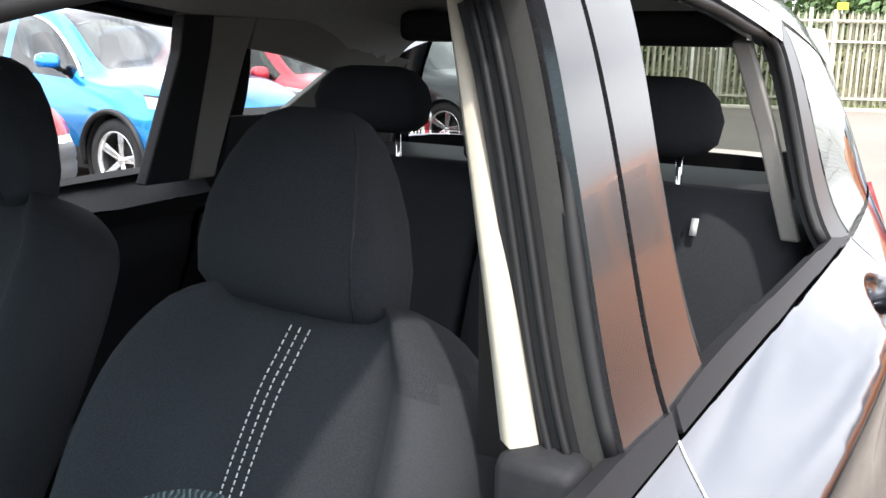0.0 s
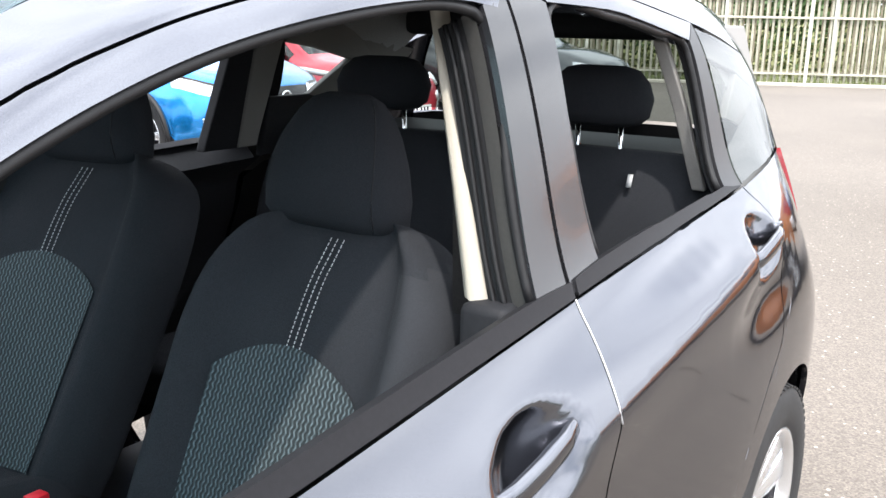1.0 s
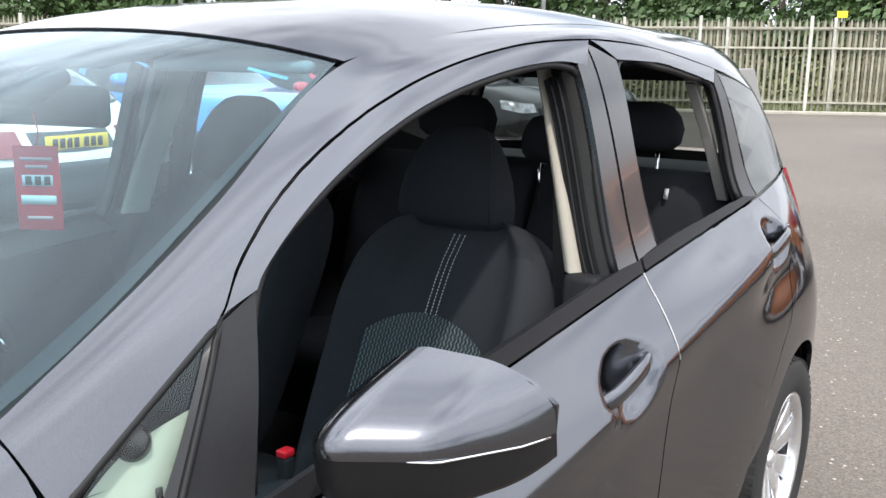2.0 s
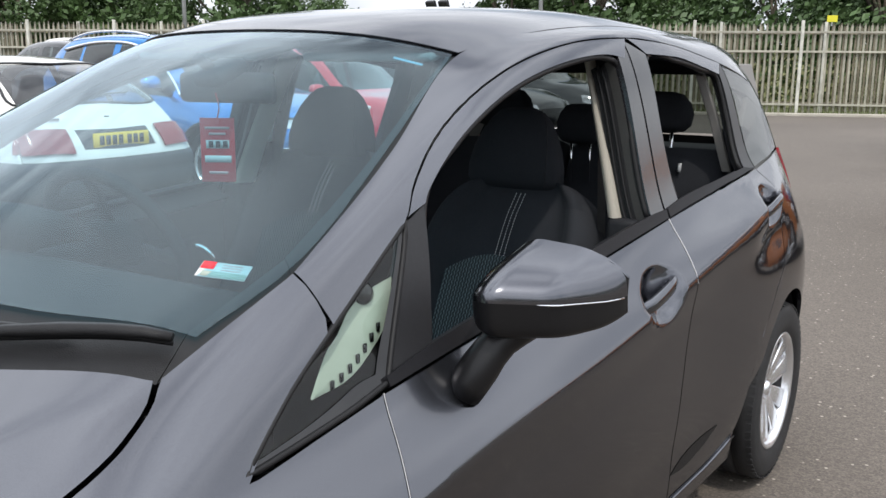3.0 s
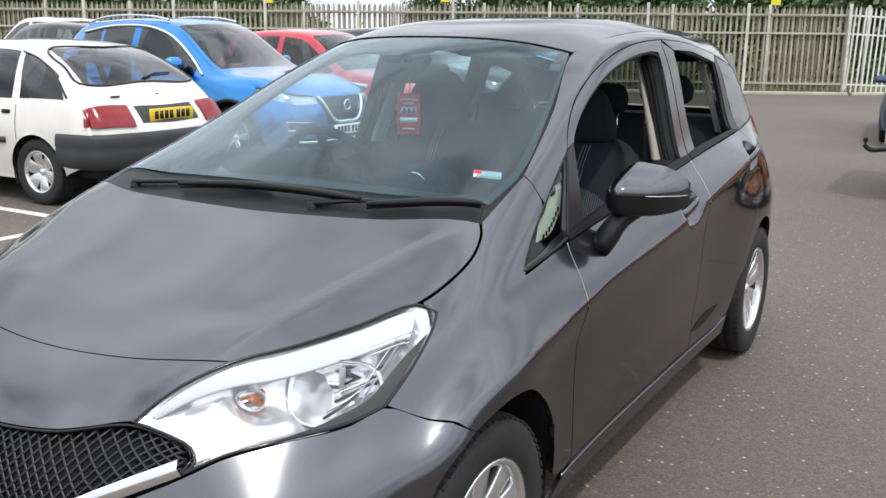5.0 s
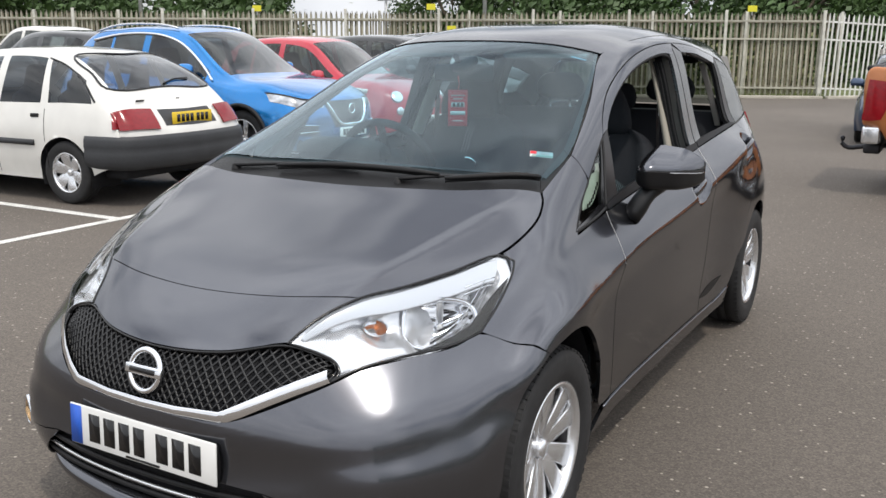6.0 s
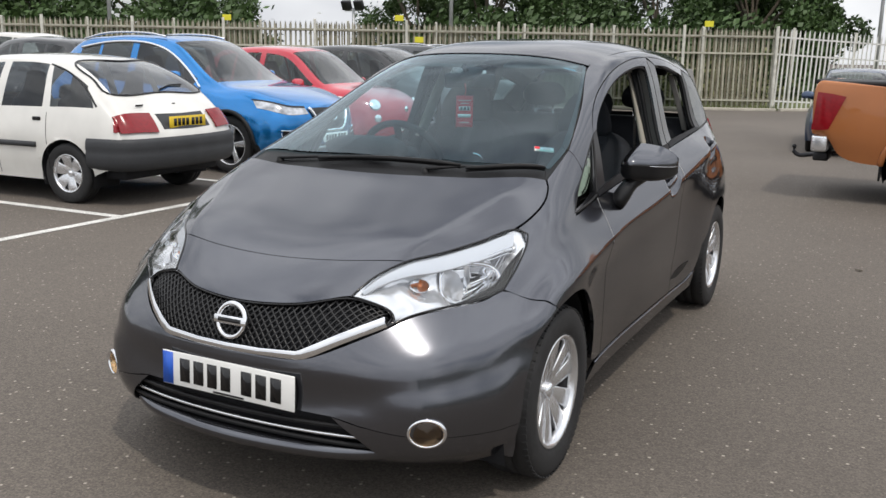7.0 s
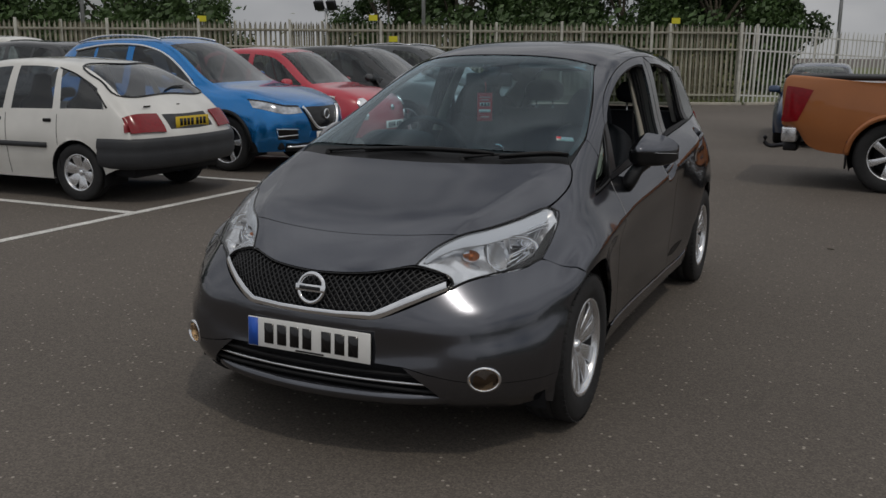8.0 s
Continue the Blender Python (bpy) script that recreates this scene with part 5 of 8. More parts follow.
for s in (1, -1):
    door_mirror(s)
    door_handle(1.535, 0.853, s)
    door_handle(2.455, 0.945, s)
    # quarter glass ahead of the door, its black surround and the divider
    qt = [(0.735, 0.302, 0.874), (0.705, 0.42, 0.948), (0.685, 0.525, 1.003), (0.64, 0.760, 1.122)]
    qb = [(0.735, 0.302, 0.872), (0.732, 0.42, 0.882), (0.728, 0.52, 0.892), (0.722, 0.605, 0.905)]
    qr = [(0.722, 0.605, 0.905), (0.70, 0.66, 0.985), (0.64, 0.760, 1.122)]
    q = part("quarter_window", skin_panel(SKIN, [coons(qt, qb, None, qr, 24, 12)], gap=0.0, flange=0.0, off=-0.010, mirror=s < 0), M_GLASS, hero, "clear quarter window")
    q.visible_shadow = False
    ring = [np.array(SKIN.lay(p, -0.003)[0]) * np.array((s, 1, 1)) for p in spline(qt, 26) + spline(qr[::-1], 12)[1:] + spline(qb[::-1], 18)[1:-1]]
    mid_p = sum(ring) / len(ring)
    inset = [p + (mid_p - p) * min(0.45, 0.021 / max(0.02, np.linalg.norm((mid_p - p)[1:]))) - np.array((s * 0.006, 0, 0)) for p in ring]
    part("quarter_window_surround", sheet([ring + ring[:1], inset + inset[:1]]), M_GLOSSBLACK, hero, "black quarter window surround")
    part("quarter_window_seal", tube(ring, 0.005, 6, closed=True), M_SEAL, hero, "black quarter window seal")
    part("window_divider", skin_panel(SKIN, [coons([(0.64, 0.763, 1.122), (0.634, 0.821, 1.145)], [(0.722, 0.605, 0.905), (0.718, 0.735, 0.930)], [(0.722, 0.605, 0.905), (0.70, 0.665, 0.985), (0.64, 0.763, 1.122)],
                                                  [(0.718, 0.735, 0.930), (0.69, 0.775, 1.02), (0.634, 0.821, 1.145)], 8, 20)], gap=0.002, flange=0.03, off=-0.004, mirror=s < 0), M_UPRIGHT, hero, "dark window divider")
    # seals round the window openings, seen edge on
    for name, pts in (("window_seal", [(0.71, 0.74, 0.945), (0.632, 0.833, 1.155), (0.605, 0.967, 1.236), (0.578, 1.199, 1.324), (0.565, 1.453, 1.374), (0.562, 1.659, 1.386), (0.57, 1.711, 1.37), (0.66, 1.689, 1.16), (0.715, 1.672, 1.015)]),
                      ("window_seal", [(0.714, 1.883, 1.045), (0.66, 1.882, 1.19), (0.572, 1.895, 1.385), (0.566, 2.134, 1.382), (0.570, 2.329, 1.360), (0.576, 2.481, 1.338), (0.60, 2.495, 1.295), (0.66, 2.496, 1.18), (0.712, 2.462, 1.075)])):
        P3 = [np.array(SKIN.lay(p, -0.012)[0]) * np.array((s, 1, 1)) for p in spline(pts, 70)]
        part(name, tube(P3, 0.008, 6), M_SEAL, hero, "black rubber window channel")


# ---- the cabin ----
def cloth_mesh():
    """Dark cloth with a pale woven chain pattern."""
    m = shader("woven_insert", (0.02, 0.028, 0.032), 0.85)
    nt = m.node_tree
    p = nt.nodes["Principled BSDF"]
    tc = nt.nodes.new("ShaderNodeTexCoord")
    sp = nt.nodes.new("ShaderNodeSeparateXYZ")
    nt.links.new(tc.outputs["Object"], sp.inputs["Vector"])

    def math_node(op, a, b=None):
        n = nt.nodes.new("ShaderNodeMath")
        n.operation = op
        for i, v in enumerate((a, b)):
            if v is None:
                continue
            if isinstance(v, (int, float)):
                n.inputs[i].default_value = v
            else:
                nt.links.new(v, n.inputs[i])
        return n.outputs["Value"]

    zz = math_node("MULTIPLY", sp.outputs["Z"], 2 * math.pi / 0.0125)
    wob = math_node("MULTIPLY", math_node("SINE", zz), 0.9)
    xx = math_node("ADD", math_node("MULTIPLY", sp.outputs["X"], 2 * math.pi / 0.0088), wob)
    s = math_node("SINE", xx)
    dash = math_node("SINE", math_node("ADD", zz, math_node("MULTIPLY", sp.outputs["X"], math.pi / 0.0088)))
    lit = math_node("MULTIPLY", math_node("GREATER_THAN", s, 0.35), math_node("ADD", math_node("MULTIPLY", dash, 0.3), 0.7))
    mix = nt.nodes.new("ShaderNodeMixRGB")
    mix.inputs["Color1"].default_value, mix.inputs["Color2"].default_value = (0.012, 0.018, 0.021, 1), (0.105, 0.142, 0.158, 1)
    nt.links.new(lit, mix.inputs["Fac"])
    nt.links.new(mix.outputs["Color"], p.inputs["Base Color"])
    bu = nt.nodes.new("ShaderNodeBump")
    bu.inputs["Strength"].default_value, bu.inputs["Distance"].default_value = 0.5, 0.002
    nt.links.new(s, bu.inputs["Height"])
    nt.links.new(bu.outputs["Normal"], p.inputs["Normal"])
    return m


M_WOVEN = cloth_mesh()


def cushion(stations, bolster=0.0, n=36, power=3.2):
    """A padded form. Each station: centre y, z, half width, half depth, and the way the front looks (degrees above level)."""
    bm = bmesh.new()
    rings = []
    for y, z, w, d, ang in stations:
        ca, sa = math.cos(radians(ang)), math.sin(radians(ang))
        ring = []
        for k in range(n):
            t = 2 * math.pi * k / n
            c, s = math.cos(t), math.sin(t)
            x = w * math.copysign(abs(c) ** (2 / power), c)
            q = d * math.copysign(abs(s) ** (2 / power), s)
            if s > 0 and bolster:
                q += bolster * math.exp(-((abs(x) / max(w, 1e-4) - 0.84) / 0.17) ** 2) * min(1, w / 0.18)
            ring.append(bm.verts.new((x, y - q * ca, z + q * sa)))
        rings.append(ring)
    for A, B in zip(rings, rings[1:]):
        for k in range(n):
            bm.faces.new((A[k], A[(k + 1) % n], B[(k + 1) % n], B[k]))
    bm.faces.new(rings[0][::-1])
    bm.faces.new(rings[-1])
    bmesh.ops.recalc_face_normals(bm, faces=bm.faces)
    return bm


def tree_of(bm):
    return BVHTree.FromBMesh(bm)


def front_seat(name, x0, y0, z0, label):
    s = new(name)
    s.parent = hero
    s.matrix_basis = pose(x0, y0, z0)
    tagged(s, label)
    prof = [(1.40, 0.42, 0.225), (1.44, 0.50, 0.245), (1.50, 0.62, 0.255), (1.565, 0.75, 0.26), (1.62, 0.86, 0.262), (1.665, 0.935, 0.248), (1.70, 0.98, 0.222), (1.722, 1.010, 0.185), (1.737, 1.032, 0.14), (1.745, 1.042, 0.09)]
    prof = [tuple(p) for p in spline(prof, 34)]
    back = cushion([(y + 0.06, z, w, 0.062 if z < 1.0 else 0.062 * math.sqrt(max(0.1, (1.055 - z) / 0.055)), 24) for y, z, w in prof], 0.05, 64)
    tree = tree_of(back)
    for f in back.faces:
        c = f.calc_center_median()
        if abs(c.x) > 0.200 - 0.9 * max(0, c.z - 0.86) ** 1.6 and 0.55 < c.z < 1.01 and c.x * x0 > 0:
            f.material_index = 1
    part("backrest", back, [M_CLOTH, M_BOLSTER], s, "black cloth backrest with a grey outer bolster")

    def front(x, z, off):
        hit, nor, _, _ = tree.ray_cast(Vector((x, 0.9, z)), Vector((0, 1, 0)))
        if hit is None:
            hit, nor, _, _ = tree.find_nearest(Vector((x, 1.6, z)))
        return hit + (nor if nor.y < 0 else -nor) * off

    # woven insert with an arched top
    rows = []
    for v in np.linspace(0, 1, 20):
        row = []
        for u in np.linspace(-1, 1, 22):
            half = 0.142 + 0.012 * v
            top = 0.872 - 0.055 * u * u
            row.append(front(u * half, 0.50 + (top - 0.50) * v, 0.0035))
        rows.append(row)
    part("insert", sheet(rows), M_WOVEN, s, "dark cloth insert with a pale woven pattern")
    # three rows of pale stitching
    st = bmesh.new()
    for k in (-1, 0, 1):
        z = 1.026
        while z > 0.868:
            x = 0.002 + k * 0.0135 + 0.02 * max(0, (z - 0.98)) * 3.0
            a, b = front(x, z, 0.0022), front(x, z - 0.0042, 0.0022)
            join(st, tube([a, b], 0.0011, 4))
            z -= 0.0066
    part("stitching", st, M_THREAD, s, "three rows of pale stitching")
    seat = cushion([(0.98, 0.44, 0.20, 0.05, 80), (1.0, 0.46, 0.235, 0.07, 82), (1.12, 0.47, 0.25, 0.075, 86), (1.28, 0.455, 0.255, 0.075, 90), (1.42, 0.43, 0.25, 0.07, 95), (1.47, 0.42, 0.24, 0.06, 95)], 0.035, 36)
    part("seat_cushion", seat, M_CLOTH, s, "black cloth seat cushion")
    part("seat_base", box((0.42, 0.46, 0.14), (0, 1.22, 0.32), 0.02), M_TRIM, s, "black plastic seat base")
    # headrest: wide at the foot, narrower above, on two posts
    hr = [(1.735, 1.018, 0.095, 0.020), (1.735, 1.026, 0.130, 0.040), (1.737, 1.046, 0.145, 0.056), (1.742, 1.085, 0.143, 0.064), (1.750, 1.135, 0.130, 0.064), (1.760, 1.180, 0.109, 0.058),
          (1.768, 1.212, 0.088, 0.048), (1.773, 1.234, 0.066, 0.034), (1.776, 1.244, 0.042, 0.016)]
    part("headrest", cushion([(y + 0.03, z + 0.008, w, d, 12) for y, z, w, d in hr], 0.0, 36, 2.7), M_CLOTH, s, "black cloth headrest").location = (-0.044, 0, 0)
    seam = tube([(sg * 0.112, 1.72, 1.05) for sg in (1,)] + [(0.120, 1.705, 1.09), (0.117, 1.715, 1.15), (0.104, 1.735, 1.21), (0.085, 1.755, 1.24)], 0.0016, 5, n=20)
    part("seam", seam, M_TRIM, s).location = (-0.036, 0, 0)
    for sg in (-1, 1):
        part("headrest_post", tube([(sg * 0.075 - 0.03, 1.79, 0.98), (sg * 0.075 - 0.03, 1.775, 1.06)], 0.0065, 10), M_CHROME, s, "chrome headrest post")
        part("post_collar", box((0.034, 0.026, 0.014), (sg * 0.075 - 0.03, 1.772, 1.034), 0.004), M_TRIM, s)
    return s


def cabin():
    roof_in = [coons(flip(DITCH), DITCH, None, None, 30, 24)]
    liner("headlining", roof_in, -0.045, M_LINING, "grey cloth headlining")
    liner("roof_side_trim", [coons(SCREEN_SIDE[1:] + DITCH[1:], [(0.685, 0.525, 1.005)] + RAIL_GAP + [(0.54, 2.748, 1.345), (0.53, 3.011, 1.29)], None, None, 60, 6)], -0.04, M_LINING, "grey roof side trim", True)
    liner("front_pillar_trim", [coons(SCREEN_SIDE[1:], [(0.685, 0.525, 1.005), (0.63, 0.808, 1.165), (0.562, 1.202, 1.358)], None, None, 30, 5)], -0.036, M_GREYTRIM, "grey windscreen pillar trim", True)
    sill_f = [(0.80, 0.545, 0.275), (0.80, 1.1, 0.272), (0.80, 1.70, 0.265)]
    belt_f = [(0.725, 0.585, 0.893), (0.728, 1.1, 0.940), (0.725, 1.763, 1.000)]
    liner("door_card", [coons(belt_f, sill_f, DOOR_FRONT, DOOR_MID, 30, 20)], -0.075, M_TRIM, "black moulded door card", True)
    liner("door_card", [coons([(0.725, 1.763, 1.0), (0.725, 2.188, 1.04), (0.718, 2.559, 1.068)], [(0.80, 1.70, 0.265), (0.80, 2.46, 0.30)], None, None, 20, 20)], -0.075, M_TRIM, "black moulded rear door card", True)
    for s in (-1, 1):
        for a, b in (((0.725, 0.60, 0.905), (0.722, 1.766, 1.01)), ((0.722, 1.777, 1.012), (0.715, 2.557, 1.075))):
            g = [[np.array(SKIN.lay(np.array(a) * (1 - t) + np.array(b) * t, -d)[0]) * np.array((s, 1, 1)) + np.array((0, 0, 0.004 - 0.10 * max(0, d - 0.06))) for t in np.linspace(0, 0.950, 16)] for d in (0.012, 0.03, 0.06, 0.085)]
            part("window_ledge", sheet(g), M_TRIM, hero, "black door top")
        # middle pillar: cream trim, dark foot, belt adjuster and belt
        rows = []
        for v in np.linspace(0, 0.950, 16):
            y = (1.650 if s > 0 else 1.620) + 0.060 * v + 0.015 * v * v
            z = 1.000 + 0.405 * v
            xo = 0.640 - 0.115 * v - 0.018 * v * v
            wd = 0.078 - 0.028 * v
            rows.append([(s * (xo - 0.012), y + 0.022, z), (s * (xo - 0.018), y + 0.010, z), (s * (xo - 0.028), y - 0.004, z), (s * (xo - 0.036 - 0.3 * (wd - 0.05)), y + 0.008, z), (s * (xo - 0.050 - 0.3 * (wd - 0.05)), y + 0.055, z)])
        part("pillar_trim", sheet(rows), M_CREAM, hero, "cream plastic middle pillar trim")
        # forward faces of the door frame behind the glass channel: a satin lip and a ribbed seal
        front_edge = spline([(0.715, 1.669, 1.005), (0.66, 1.689, 1.16), (0.565, 1.705, 1.385)], 18)
        lay = [SKIN.lay(p) for p in front_edge]

        def ribbon(d0, d1, y0, y1):
            return sheet([[np.array(p - n * d) * np.array((s, 1, 1)) + np.array((0, y - (0.06 if s < 0 else 0), 0)) for p, n in lay] for d, y in ((d0, y0), ((d0 + d1) / 2, (y0 + y1) / 2), (d1, y1))])

        part("frame_lip", ribbon(0.014, 0.040, -0.004, 0.002), M_LIP, hero, "satin grey inner lip of the door frame")
        part("pillar_seal", ribbon(0.040, 0.078, 0.003, -0.004), M_SEAL, hero, "black door aperture seal")
        for d in (0.050, 0.066):
            part("seal_rib", tube([np.array(p - n * d) * np.array((s, 1, 1)) + np.array((0, -0.003 - (0.06 if s < 0 else 0), 0)) for p, n in lay], 0.0045, 6), M_SEAL, hero)
        part("pillar_foot", box((0.075, 0.11, 0.60), (s * 0.640, 1.685, 0.70), 0.012), M_TRIM, hero, "black lower pillar trim")
        part("belt_adjuster", box((0.018, 0.028, 0.055), (s * 0.555, 1.715, 1.155), 0.006), M_WHITE, hero, "pale belt height adjuster")
        part("belt_ring", box((0.012, 0.03, 0.06), (s * 0.545, 1.745, 1.19), 0.004), M_TRIM, hero)
        part("seat_belt", sheet([[(s * (0.535 + 0.055 * t), 1.735 - 0.05 * t + 0.024 * q, 1.17 - 0.85 * t) for t in np.linspace(0, 0.950, 10)] for q in (-1, 1)]), M_STRAP, hero, "black seat belt webbing")
        # between rear door and quarter window: black door frame, grey trim, and the window's own surround
        o = 0.025 if s < 0 else 0.125

        def slab(name, pts, thick, material, label):
            bm = prism([(y + o, z) for y, z in pts], thick, "X", 0.0, 0.004)
            for v in bm.verts:
                v.co.x = s * (0.645 - 0.30 * max(0, v.co.z - 1.05) + v.co.x - 0.05)
            bmesh.ops.recalc_face_normals(bm, faces=bm.faces)
            part(name, bm, material, hero, label, smooth=False)

        if s < 0:
            slab("inner_door_frame", [(2.285, 1.03), (2.315, 1.30), (2.305, 1.375), (2.385, 1.375), (2.392, 1.30), (2.400, 1.03)], 0.03, M_TRIM, "black inner frame of the rear door")
        slab("rear_pillar_trim", [(2.405, 1.03), (2.397, 1.30), (2.375, 1.375), (2.50, 1.375), (2.49, 1.30), (2.47, 1.03)] if s < 0 else [(2.405, 1.03), (2.380, 1.20), (2.345, 1.34), (2.362, 1.345), (2.398, 1.21), (2.422, 1.03)],
             0.03, M_GREYTRIM, "grey rear pillar trim")
        slab("quarter_sill", [(2.485, 1.00), (2.485, 1.165), (2.64, 1.165), (2.90, 1.10), (2.90, 1.00)], 0.02, M_TRIM, "black trim below the quarter window")
        slab("quarter_header", [(2.50, 1.375), (2.50, 1.312), (2.62, 1.296), (2.78, 1.262), (2.92, 1.20), (2.92, 1.375)], 0.02, M_GREYTRIM, "grey trim above the quarter window")
        slab("quarter_rear", [(2.64, 1.165), (2.78, 1.262), (2.93, 1.20), (2.93, 1.08)], 0.02, M_GREYTRIM, "grey trim behind the quarter window")
        liner("tail_pillar_trim", [coons([(0.55, 2.748, 1.345), (0.50, 3.050, 1.30)], [(0.70, 2.828, 1.02), (0.655, 3.016, 1.0)], [(0.70, 2.828, 1.02), (0.63, 2.881, 1.2), (0.55, 2.748, 1.345)], None, 10, 10)], -0.04, M_GREYTRIM, "grey tail pillar trim", False) if s > 0 else part(
            "tail_pillar_trim", skin_panel(SKIN, [coons([(0.55, 2.748, 1.345), (0.50, 3.050, 1.30)], [(0.70, 2.828, 1.02), (0.655, 3.016, 1.0)], [(0.70, 2.828, 1.02), (0.63, 2.881, 1.2), (0.55, 2.748, 1.345)], None, 10, 10)], gap=0, flange=0, off=-0.04, mirror=True), M_GREYTRIM, hero, "grey tail pillar trim")
        liner("boot_side", [coons([(0.718, 2.560, 1.06), (0.655, 3.026, 1.06)], [(0.80, 2.46, 0.35), (0.76, 2.95, 0.35)], None, None, 10, 8)], -0.09, M_TRIM, "black boot side trim", False) if s > 0 else part(
            "boot_side", skin_panel(SKIN, [coons([(0.718, 2.560, 1.06), (0.655, 3.026, 1.06)], [(0.80, 2.46, 0.35), (0.76, 2.95, 0.35)], None, None, 10, 8)], gap=0, flange=0, off=-0.09, mirror=True), M_TRIM, hero, "black boot side trim")
    liner("tailgate_trim", [coons([(-0.57, 3.158, 1.095), (0, 3.24, 1.095), (0.57, 3.158, 1.095)], [(-0.66, 3.08, 0.5), (0, 3.28, 0.5), (0.66, 3.08, 0.5)], None, None, 16, 8)], -0.05, M_TRIM, "black tailgate trim")
    for s in (False, True):
        part("quarter_ledge", skin_panel(SKIN, [coons([(0.70, 2.560, 1.115), (0.655, 2.818, 1.175), (0.60, 3.022, 1.22)], [(0.76, 2.533, 0.93), (0.75, 2.797, 0.93), (0.70, 2.986, 0.93)], None, None, 16, 6)], gap=0, flange=0, off=-0.022, mirror=s), M_QTRIM, hero, "dark grey quarter trim")
    # dashboard: top pad, face, binnacle, centre stack
    rows = []
    for t, (y, z) in enumerate(((0.30, 0.985), (0.42, 1.00), (0.58, 0.995), (0.68, 0.975), (0.715, 0.94), (0.705, 0.86), (0.68, 0.72), (0.62, 0.55))):
        rows.append([(x, y - 0.07 * (1 - (x / 0.66) ** 2) + 0.0 * t + 0.02 * abs(x), z + (0.012 if z > 0.9 else 0) * (1 - (x / 0.66) ** 2)) for x in np.linspace(-0.66, 0.66, 25)])
    part("dashboard", sheet(rows), M_TRIM, hero, "black dashboard")
    part("instrument_hood", cushion([(0.62, 1.02, 0.16, 0.05, 60), (0.70, 1.03, 0.17, 0.055, 60), (0.74, 1.02, 0.155, 0.05, 60)], 0, 24), M_TRIM, hero).location = (-0.36, 0, 0)
    ring = [(0.102 + 0.030 * math.cos(a), 0.790 - 0.012 * math.sin(a), 0.985 + 0.026 * math.sin(a)) for a in np.linspace(-0.4, 1.9, 14)]
    part("vent_ring", tube(ring, 0.0045, 6), M_CHROME, hero, "chrome vent ring catching the light")
    part("centre_console", box((0.20, 0.90, 0.22), (0, 1.05, 0.40), 0.03), M_TRIM, hero, "black centre console")
    part("centre_stack", box((0.26, 0.10, 0.36), (0, 0.70, 0.74), 0.03), M_TRIM, hero)
    # steering wheel
    sw = new("steering_wheel")
    sw.parent = hero
    sw.matrix_basis = pose(-0.32, 0.93, 0.955, -66, 0, 0)
    tagged(sw, "black steering wheel")
    part("rim", tube([(0.182 * math.cos(a), 0.182 * math.sin(a), 0) for a in np.linspace(0, 2 * math.pi, 40, endpoint=False)], 0.016, 10, closed=True), M_TRIM, sw)
    part("boss", cushion([(0, -0.03, 0.03, 0.03, 0), (0, -0.02, 0.075, 0.06, 0), (0, 0.02, 0.07, 0.055, 0), (0, 0.03, 0.03, 0.03, 0)], 0, 20), M_TRIM, sw)
    for a in (15, 165, 270):
        part("spoke", box((0.12, 0.032, 0.014), (0.11 * math.cos(radians(a)), 0.11 * math.sin(radians(a)), 0), 0.005, m=Matrix.Rotation(radians(a), 4, "Z")), M_TRIM, sw)
    part("steering_column", tube([(-0.36, 0.60, 0.86), (-0.36, 0.90, 0.945)], 0.045, 12), M_TRIM, hero)
    # interior mirror on its stem
    part("mirror_stem", tube([(-0.02, 0.90, 1.385), (-0.03, 0.985, 1.335)], 0.012, 8), M_TRIM, hero)
    part("rear_view_mirror", box((0.235, 0.030, 0.068), (-0.035, 1.0, 1.318), 0.014, 3, m=Matrix.Rotation(radians(14), 4, "Z")), M_TRIM, hero, "black rear-view mirror")
    part("sensor_cover", box((0.085, 0.10, 0.035), (-0.01, 0.955, 1.352), 0.015, m=Matrix.Rotation(radians(24), 4, "X")), M_TRIM, hero)
    # sun visors
    for s in (-1, 1):
        part("sun_visor", box((0.36, 0.155, 0.02), (0.25 * s, 1.20, 1.402), 0.008, m=Matrix.Rotation(radians(13), 4, "X")), M_LINING, hero, "grey sun visor")
    # red tag hanging from the mirror
    tg = new("hanging_tag")
    tagged(tg, "red card price tag hanging from the rear-view mirror", "tag")
    tg.matrix_basis = pose(-0.048, 0.972, 1.180, 0, 0, 33) @ Matrix.Diagonal((1.25, 1, 1.10, 1))
    part("card", box((0.062, 0.0016, 0.130), bevel=0.0006, seg=1), M_TAG, tg, "red card")
    part("number_strip", box((0.042, 0.0012, 0.017), (0, -0.0012, 0.012)), M_WHITE, tg, "white strip with dark marks")
    for k in range(3):
        part("mark", box((0.008, 0.0012, 0.013), (-0.012 + 0.013 * k, -0.0022, 0.012)), M_GLOSSBLACK, tg)
    part("blank_strip", box((0.048, 0.0012, 0.014), (0, -0.0012, -0.018)), M_WHITE, tg, "white strip")
    for z, w in ((0.045, 0.044), (0.033, 0.030), (-0.046, 0.034)):
        part("text_bar", box((w, 0.0012, 0.005), (0, -0.0012, z)), M_TAGTEXT, tg)
    part("loop", tube([(0, 0, 0.062), (0.004, 0.004, 0.085), (0, 0.0, 0.115)], 0.0012, 5, n=8), M_TAG, tg)
    # service sticker in the screen's corner
    c, n = SKIN.lay((0.550, 0.448, 1.062), -0.006)
    a, _ = SKIN.lay((0.59, 0.466, 1.062), -0.006)
    ex = (a - c).normalized()
    nz = n
    ey = nz.cross(ex).normalized()
